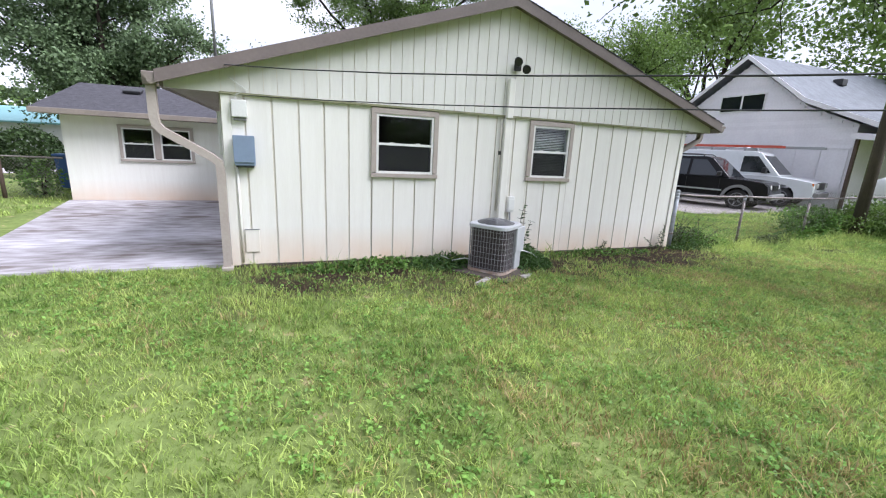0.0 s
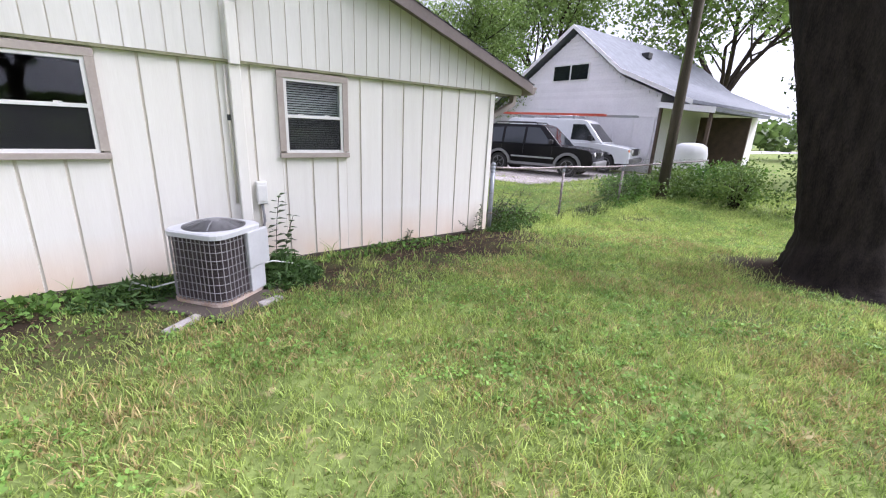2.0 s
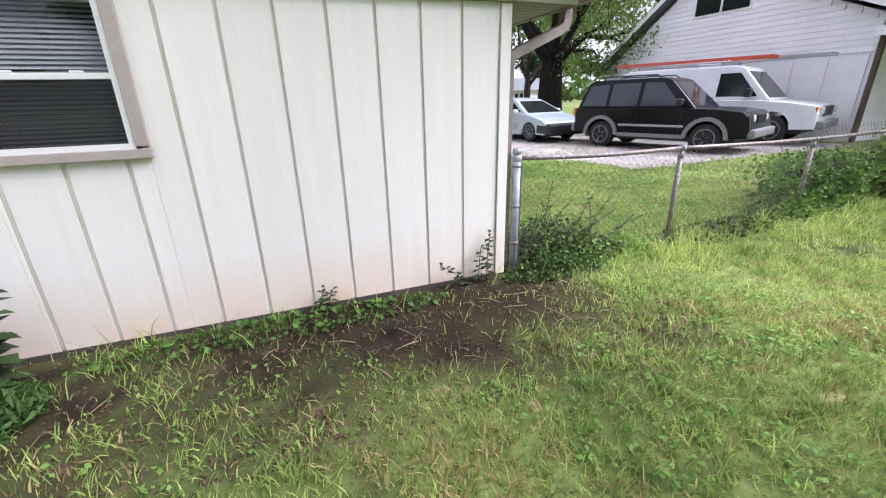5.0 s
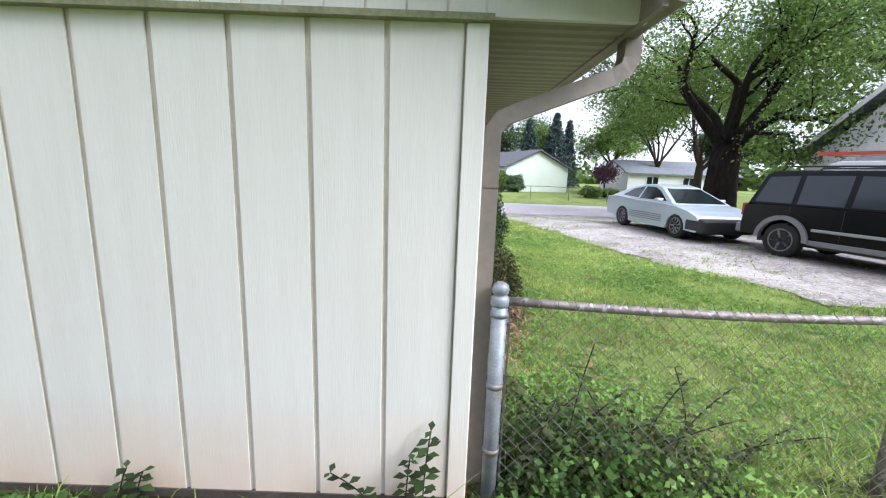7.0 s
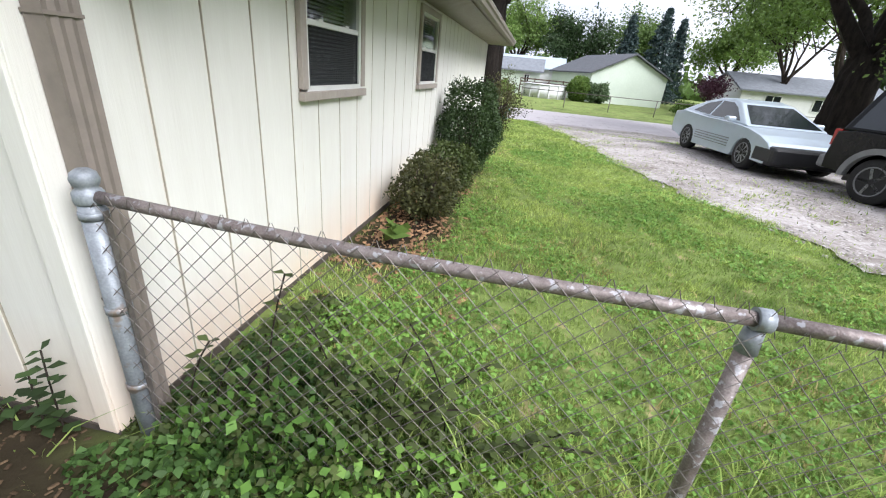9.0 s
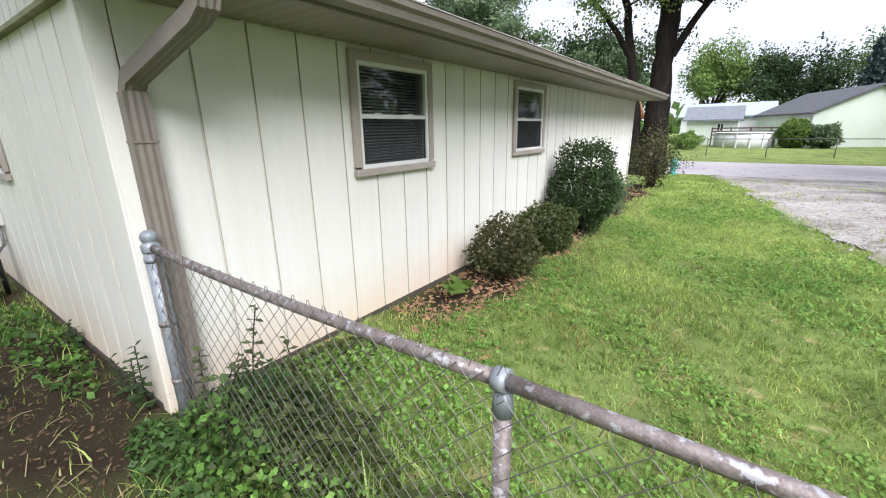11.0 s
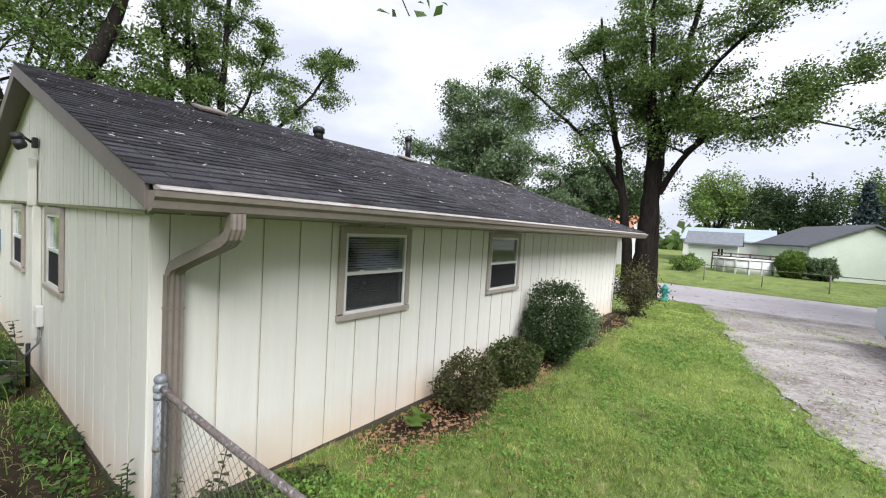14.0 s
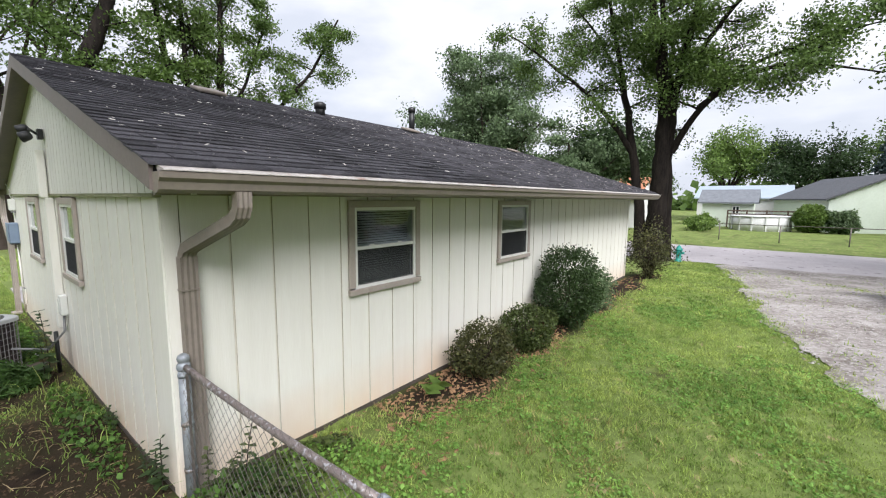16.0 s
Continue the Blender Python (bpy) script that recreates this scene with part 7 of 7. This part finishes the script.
# ---- lawn grass ----
def lawn(name, label, n, xs, ys, h0, h1, width, material, seed, dens=None, free=False):
    rg = np.random.default_rng(seed)
    per = 14
    tx, ty = rg.uniform(*xs, n // per), rg.uniform(*ys, n // per)
    th = rg.uniform(0.55, 1.6, n // per)
    pick = rg.integers(0, n // per, n)
    loose = rg.uniform(size=n) < 0.35
    x = np.where(loose, rg.uniform(*xs, n), tx[pick] + rg.normal(0, 0.028, n))
    y = np.where(loose, rg.uniform(*ys, n), ty[pick] + rg.normal(0, 0.028, n))
    tall = np.where(loose, 0.9, th[pick])
    ok = np.ones(n, bool)
    ok &= ~((x > GW - 0.03) & (x < 0.03) & (y > -0.02))
    ok &= ~((x > -11.95) & (x < GW + 0.05) & (y > 0.0))
    if not free:
        ok &= ~((y > 3.3) & (x > drive_left(y) + 0.15 + 0.35 * rg.normal(size=n) * (rg.uniform(size=n) < 0.3)) & (x < 9.5))
    ok &= y < STREET_NEAR - 0.1
    ok &= np.hypot(x + 4.14, y + 0.78) > 0.42
    ok &= rg.uniform(size=n) > bare(x, y) * 0.98
    if dens is not None:
        ok &= rg.uniform(size=n) < dens(x, y)
    x, y, tall = x[ok], y[ok], tall[ok]
    m = len(x)
    tone = 0.5 + 0.5 * np.clip(lump(x, y, 1.7, 1.3) * 0.45 + lump(x, y, 4.1, 0.2) * 0.25, -1, 1)
    h = (h0 + (h1 - h0) * tone) * rg.uniform(0.55, 1.35, m) * tall
    a = rg.uniform(0, 6.283, m)
    lean = rg.normal(0, 0.6, (m, 2)) * h[:, None]
    w = width * rg.uniform(0.7, 1.4, m)
    zb = gz(x, y) - 0.005
    dx, dy = np.cos(a) * w / 2, np.sin(a) * w / 2
    p0 = np.stack([x - dx, y - dy, zb], 1)
    p1 = np.stack([x + dx, y + dy, zb], 1)
    mx, my = x + lean[:, 0] * 0.35, y + lean[:, 1] * 0.35
    p2 = np.stack([mx + dx * 0.8, my + dy * 0.8, zb + h * 0.6], 1)
    p3 = np.stack([mx - dx * 0.8, my - dy * 0.8, zb + h * 0.6], 1)
    tip = np.stack([x + lean[:, 0], y + lean[:, 1], zb + h], 1)
    v = np.stack([p0, p1, p2, p3, tip], 1).reshape(-1, 3)
    b = np.arange(m) * 5
    tri = np.concatenate([np.stack([b, b + 1, b + 2], 1), np.stack([b, b + 2, b + 3], 1), np.stack([b + 3, b + 2, b + 4], 1)])
    return tagged(new(name, raw_mesh(name, v, tri, material)), label, "grass", kind="stuff")


lawn("grass", "short uneven lawn grass in the back yard", 380000, (-11.5, 6.0), (-7.0, 0.6), 0.028, 0.078, 0.0072, M_GRASS, 71)
lawn("grass", "lush lawn strip beside the house and drive", 140000, (0.05, 5.2), (0.0, 8.0), 0.025, 0.055, 0.006, M_GRASS, 72)
lawn("grass", "lawn strip running down to the street", 50000, (0.2, 4.0), (8.0, 18.2), 0.03, 0.06, 0.013, M_GRASS, 73)
lawn("grass", "lawn beyond the fence", 30000, (5.0, 12.0), (-6.0, 3.4), 0.04, 0.09, 0.014, M_GRASS, 74)
lawn("grass", "sparse grass patches on the gravel drive", 30000, (2.5, 9.3), (3.3, 17.5), 0.03, 0.07, 0.014, M_GRASS, 77, dens=lambda x, y: np.clip(lump(x, y, 0.8, 3.1) * 0.7, 0, 0.9) + 0.04, free=True)
lawn("grass", "tall grass tufts along wall and fence", 8000, (-7.4, 6.5), (-0.65, 0.5), 0.09, 0.2, 0.008, M_GRASS, 75)
lawn("grass", "dry yellow blades scattered in dull patches of the lawn", 60000, (-9.0, 5.5), (-6.8, 3.0), 0.03, 0.07, 0.008, M_STRAW, 78, dens=lambda x, y: np.clip(lump(x, y, 1.25, 2.6) * 0.8 + 0.3, 0.12, 1))
lawn("grass", "yellowing worn patches near the air conditioner", 60000, (-5.5, 2.5), (-5.0, -1.0), 0.03, 0.075, 0.008, M_STRAW, 79, dens=lambda x, y: np.clip(lump(x, y, 1.9, 0.6) * 0.7 + 0.35, 0.1, 1))
lawn("grass", "lawn beside the patio", 25000, (-18, -10.3), (-2.0, 9.0), 0.04, 0.09, 0.014, M_GRASS, 76)


def weeds(name, label, n, xs, ys, size, seed):
    rg = np.random.default_rng(seed)
    x, y = rg.uniform(*xs, n), rg.uniform(*ys, n)
    ok = (lump(x, y, 1.4, 0.9) > -0.1) & (bare(x, y) < 0.45) & ~((x > GW) & (x < 0.1) & (y > -0.1)) & ~((x < GW + 0.1) & (y > 0)) & ~((y > 3.3) & (x > drive_left(y)))
    x, y = x[ok], y[ok]
    c = np.repeat(np.stack([x, y, gz(x, y)], 1), 5, 0)
    c = c + np.concatenate([rg.normal(0, size * 0.8, (len(c), 2)), rg.uniform(0.02, 0.05, (len(c), 1))], 1)
    v, f = leaf_cloud(c, 2.5, size, 0.6, rg)
    return tagged(new(name, raw_mesh(name, v, f, M_WEED)), label, "weeds", kind="stuff")


weeds("clover", "broad-leaved clover and plantain in the lawn", 13000, (-9.5, 5.0), (-6.8, -0.2), 0.034, 81)
weeds("clover", "clover patches in the side lawn", 8000, (0.6, 4.5), (0.2, 9.0), 0.032, 82)

# ---- siding boards ----
def boards(parent, u0, u1, pitch, gap, z0, z1, holes, to_world, bev):
    """Boards between grooves, cut round the window casings."""
    cache = {}

    def add(a, b, lo, hi):
        key = (round(b - a, 4), round(hi - lo, 4))
        if key not in cache:
            bm = one_box(0, b - a, -0.0, 0.012, 0, hi - lo)
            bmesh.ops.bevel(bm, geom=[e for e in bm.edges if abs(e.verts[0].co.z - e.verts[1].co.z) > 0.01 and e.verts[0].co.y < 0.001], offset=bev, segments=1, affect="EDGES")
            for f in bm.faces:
                # board edges and chamfers take the shade-toned groove colours
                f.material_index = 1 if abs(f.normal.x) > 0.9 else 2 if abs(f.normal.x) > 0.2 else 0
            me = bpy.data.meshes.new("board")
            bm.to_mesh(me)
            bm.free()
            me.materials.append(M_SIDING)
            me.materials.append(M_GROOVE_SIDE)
            me.materials.append(M_GROOVE)
            cache[key] = me
        shared("board", cache[key], parent, to_world(a, lo))

    u = u0
    while u < u1 - 0.02:
        a, b = u + gap / 2, min(u + pitch, u1) - gap / 2
        cuts = sorted({a, b, *[q for h in holes for q in (h[0] + 0.02, h[1] - 0.02) if a < q < b]})
        for p, q in zip(cuts, cuts[1:]):
            mid = (p + q) / 2
            hole = [h for h in holes if h[0] + 0.02 < mid < h[1] - 0.02]
            if hole:
                add(p, q, z0, hole[0][2] + 0.02)
                if z1 - hole[0][3] > 0.03:
                    add(p, q, hole[0][3] - 0.02, z1)
            else:
                add(p, q, z0, z1)
        u += pitch


boards(wall_gable, -7.34, -0.07, 0.316, 0.020, BASE_Z, BAND_Z - 0.028, [W1, W2], lambda u, z: pose(u, 0, z), 0.003)
boards(wall_gable, GW, -7.34, 0.24, 0.020, BASE_Z, BAND_Z - 0.028, [], lambda u, z: pose(u, 0, z), 0.003)
boards(wall_side, 0.103, WALL_Y1, 0.337, 0.014, BASE_Z, 2.20, [S1, S2], lambda u, z: pose(0, u, z, 0, 0, 90), 0.002)
x = GW + 0.002
while x < -0.005:
    a, b = x + 0.0045, min(x + 0.158, -0.002) - 0.0045
    tops = [(q, roof_z(q) - 0.065) for q in sorted({a, b, *([RIDGE_X] if a < RIDGE_X < b else [])})]
    bm = bmesh.new()
    prism(bm, [(a, BAND_Z), (b, BAND_Z)] + tops[::-1], -0.033, -0.024)
    bmesh.ops.recalc_face_normals(bm, faces=bm.faces)
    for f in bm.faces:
        # upper board edges also get the painted groove shade
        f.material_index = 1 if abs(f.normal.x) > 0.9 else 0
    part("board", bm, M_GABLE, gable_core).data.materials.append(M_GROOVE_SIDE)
    x += 0.158

# ---- shingles ----
SL = math.hypot(1, PITCH)
tilt = math.degrees(math.atan(PITCH))
shingle_rng = np.random.default_rng(12)
course = 0.128
n_course = int((EAVE_X - RIDGE_X) * SL / course)


def tab_mesh(w):
    bm = bmesh.new()
    vs = [bm.verts.new(p) for p in ((0, 0, 0.0), (w, 0, 0.0), (w, 0.165, 0.0), (0, 0.165, 0.0), (0.003, 0, 0.015), (w - 0.003, 0, 0.015), (w - 0.003, 0.165, 0.003), (0.003, 0.165, 0.003))]
    for f in ((4, 5, 6, 7), (0, 1, 5, 4), (1, 2, 6, 5), (3, 0, 4, 7)):
        bm.faces.new([vs[q] for q in f])
    bmesh.ops.recalc_face_normals(bm, faces=bm.faces)
    me = bpy.data.meshes.new("shingle")
    bm.to_mesh(me)
    bm.free()
    me.materials.append(M_SHINGLE)
    return me


TAB_W = (0.30, 0.27, 0.33, 0.15)
tabs = [tab_mesh(w) for w in TAB_W]
slope_m = Matrix.Translation((EAVE_X + 0.035, 0, roof_z(EAVE_X) + 0.003)) @ Matrix.Rotation(radians(90), 4, "Z") @ Matrix.Rotation(radians(tilt), 4, "X")
fv, ff = [], []
count = 0
for c in range(n_course + 1):
    u = ROOF_Y0 - 0.028 - shingle_rng.uniform(0, 0.008)
    first = c % 2
    while u < ROOF_Y1:
        k = 3 if first else int(shingle_rng.integers(0, 3))
        first = 0
        w = TAB_W[k]
        lift = shingle_rng.uniform(0, 0.003) + (0.012 if shingle_rng.uniform() < 0.006 else 0)
        m = slope_m @ Matrix.Translation((u, c * course + shingle_rng.uniform(-0.003, 0.003), lift)) @ Matrix.Rotation(radians(shingle_rng.normal(0, 0.2)), 4, "Z")
        if u + w > ROOF_Y0 - 0.02 and count < 300 and u < 3.0 and c > 0:
            shared("shingle", tabs[k], roof, m)
            count += 1
        else:
            n0 = len(fv)
            for p in ((0, 0, 0.0), (w, 0, 0.0), (w, 0.165, 0.0), (0, 0.165, 0.0), (0.003, 0, 0.015), (w - 0.003, 0, 0.015), (w - 0.003, 0.165, 0.003), (0.003, 0.165, 0.003)):
                fv.append(tuple(m @ Vector(p)))
            ff += [tuple(n0 + q for q in f) for f in ((4, 5, 6, 7), (0, 1, 5, 4), (1, 2, 6, 5), (3, 0, 4, 7))]
        u += w + 0.009
sf = new("shingle_field", raw_mesh("shingle_field", fv, ff, M_SHINGLE_J))
sf.parent = roof
tagged(sf, "weathered charcoal shingle courses", kind="stuff")
bm = bmesh.new()
k = ROOF_Y0
while k < ROOF_Y1:
    for s in (1, -1):
        q = [bm.verts.new(p) for p in ((RIDGE_X - s * 0.004, k, RIDGE_Z + 0.028), (RIDGE_X + s * 0.14, k, RIDGE_Z + 0.024 - 0.14 * PITCH), (RIDGE_X + s * 0.14, k + 0.3, RIDGE_Z + 0.014 - 0.14 * PITCH), (RIDGE_X - s * 0.004, k + 0.3, RIDGE_Z + 0.018))]
        bm.faces.new(q if s > 0 else q[::-1])
    k += 0.15
part("ridge_cap", bm, M_SHINGLE_J, roof)

# twigs and pale flecks on the roof
rg = np.random.default_rng(14)
tv, tf = [], []
for k in range(1300):
    x = rg.uniform(RIDGE_X + 0.2, EAVE_X - 0.05)
    y = rg.uniform(ROOF_Y0 + 0.05, ROOF_Y1)
    s = 0.009 + 0.032 * rg.uniform() ** 3
    a = rg.uniform(0, 6.28)
    n0 = len(tv)
    for du, dv, dz in ((-1, -0.25, 0.022), (1, -0.25, 0.022), (1, 0.25, 0.026), (-1, 0.25, 0.026)):
        xx, yy = x + s * (du * math.cos(a) - dv * math.sin(a)), y + s * (du * math.sin(a) + dv * math.cos(a))
        tv.append((xx, yy, roof_z(xx) + dz + 0.004))
    tf.append((n0, n0 + 1, n0 + 2, n0 + 3))
tagged(new("roof_litter", raw_mesh("roof_litter", tv, tf, M_FLECK)), "pale flecks of dry leaves and twigs on the shingles", "litter", kind="stuff")
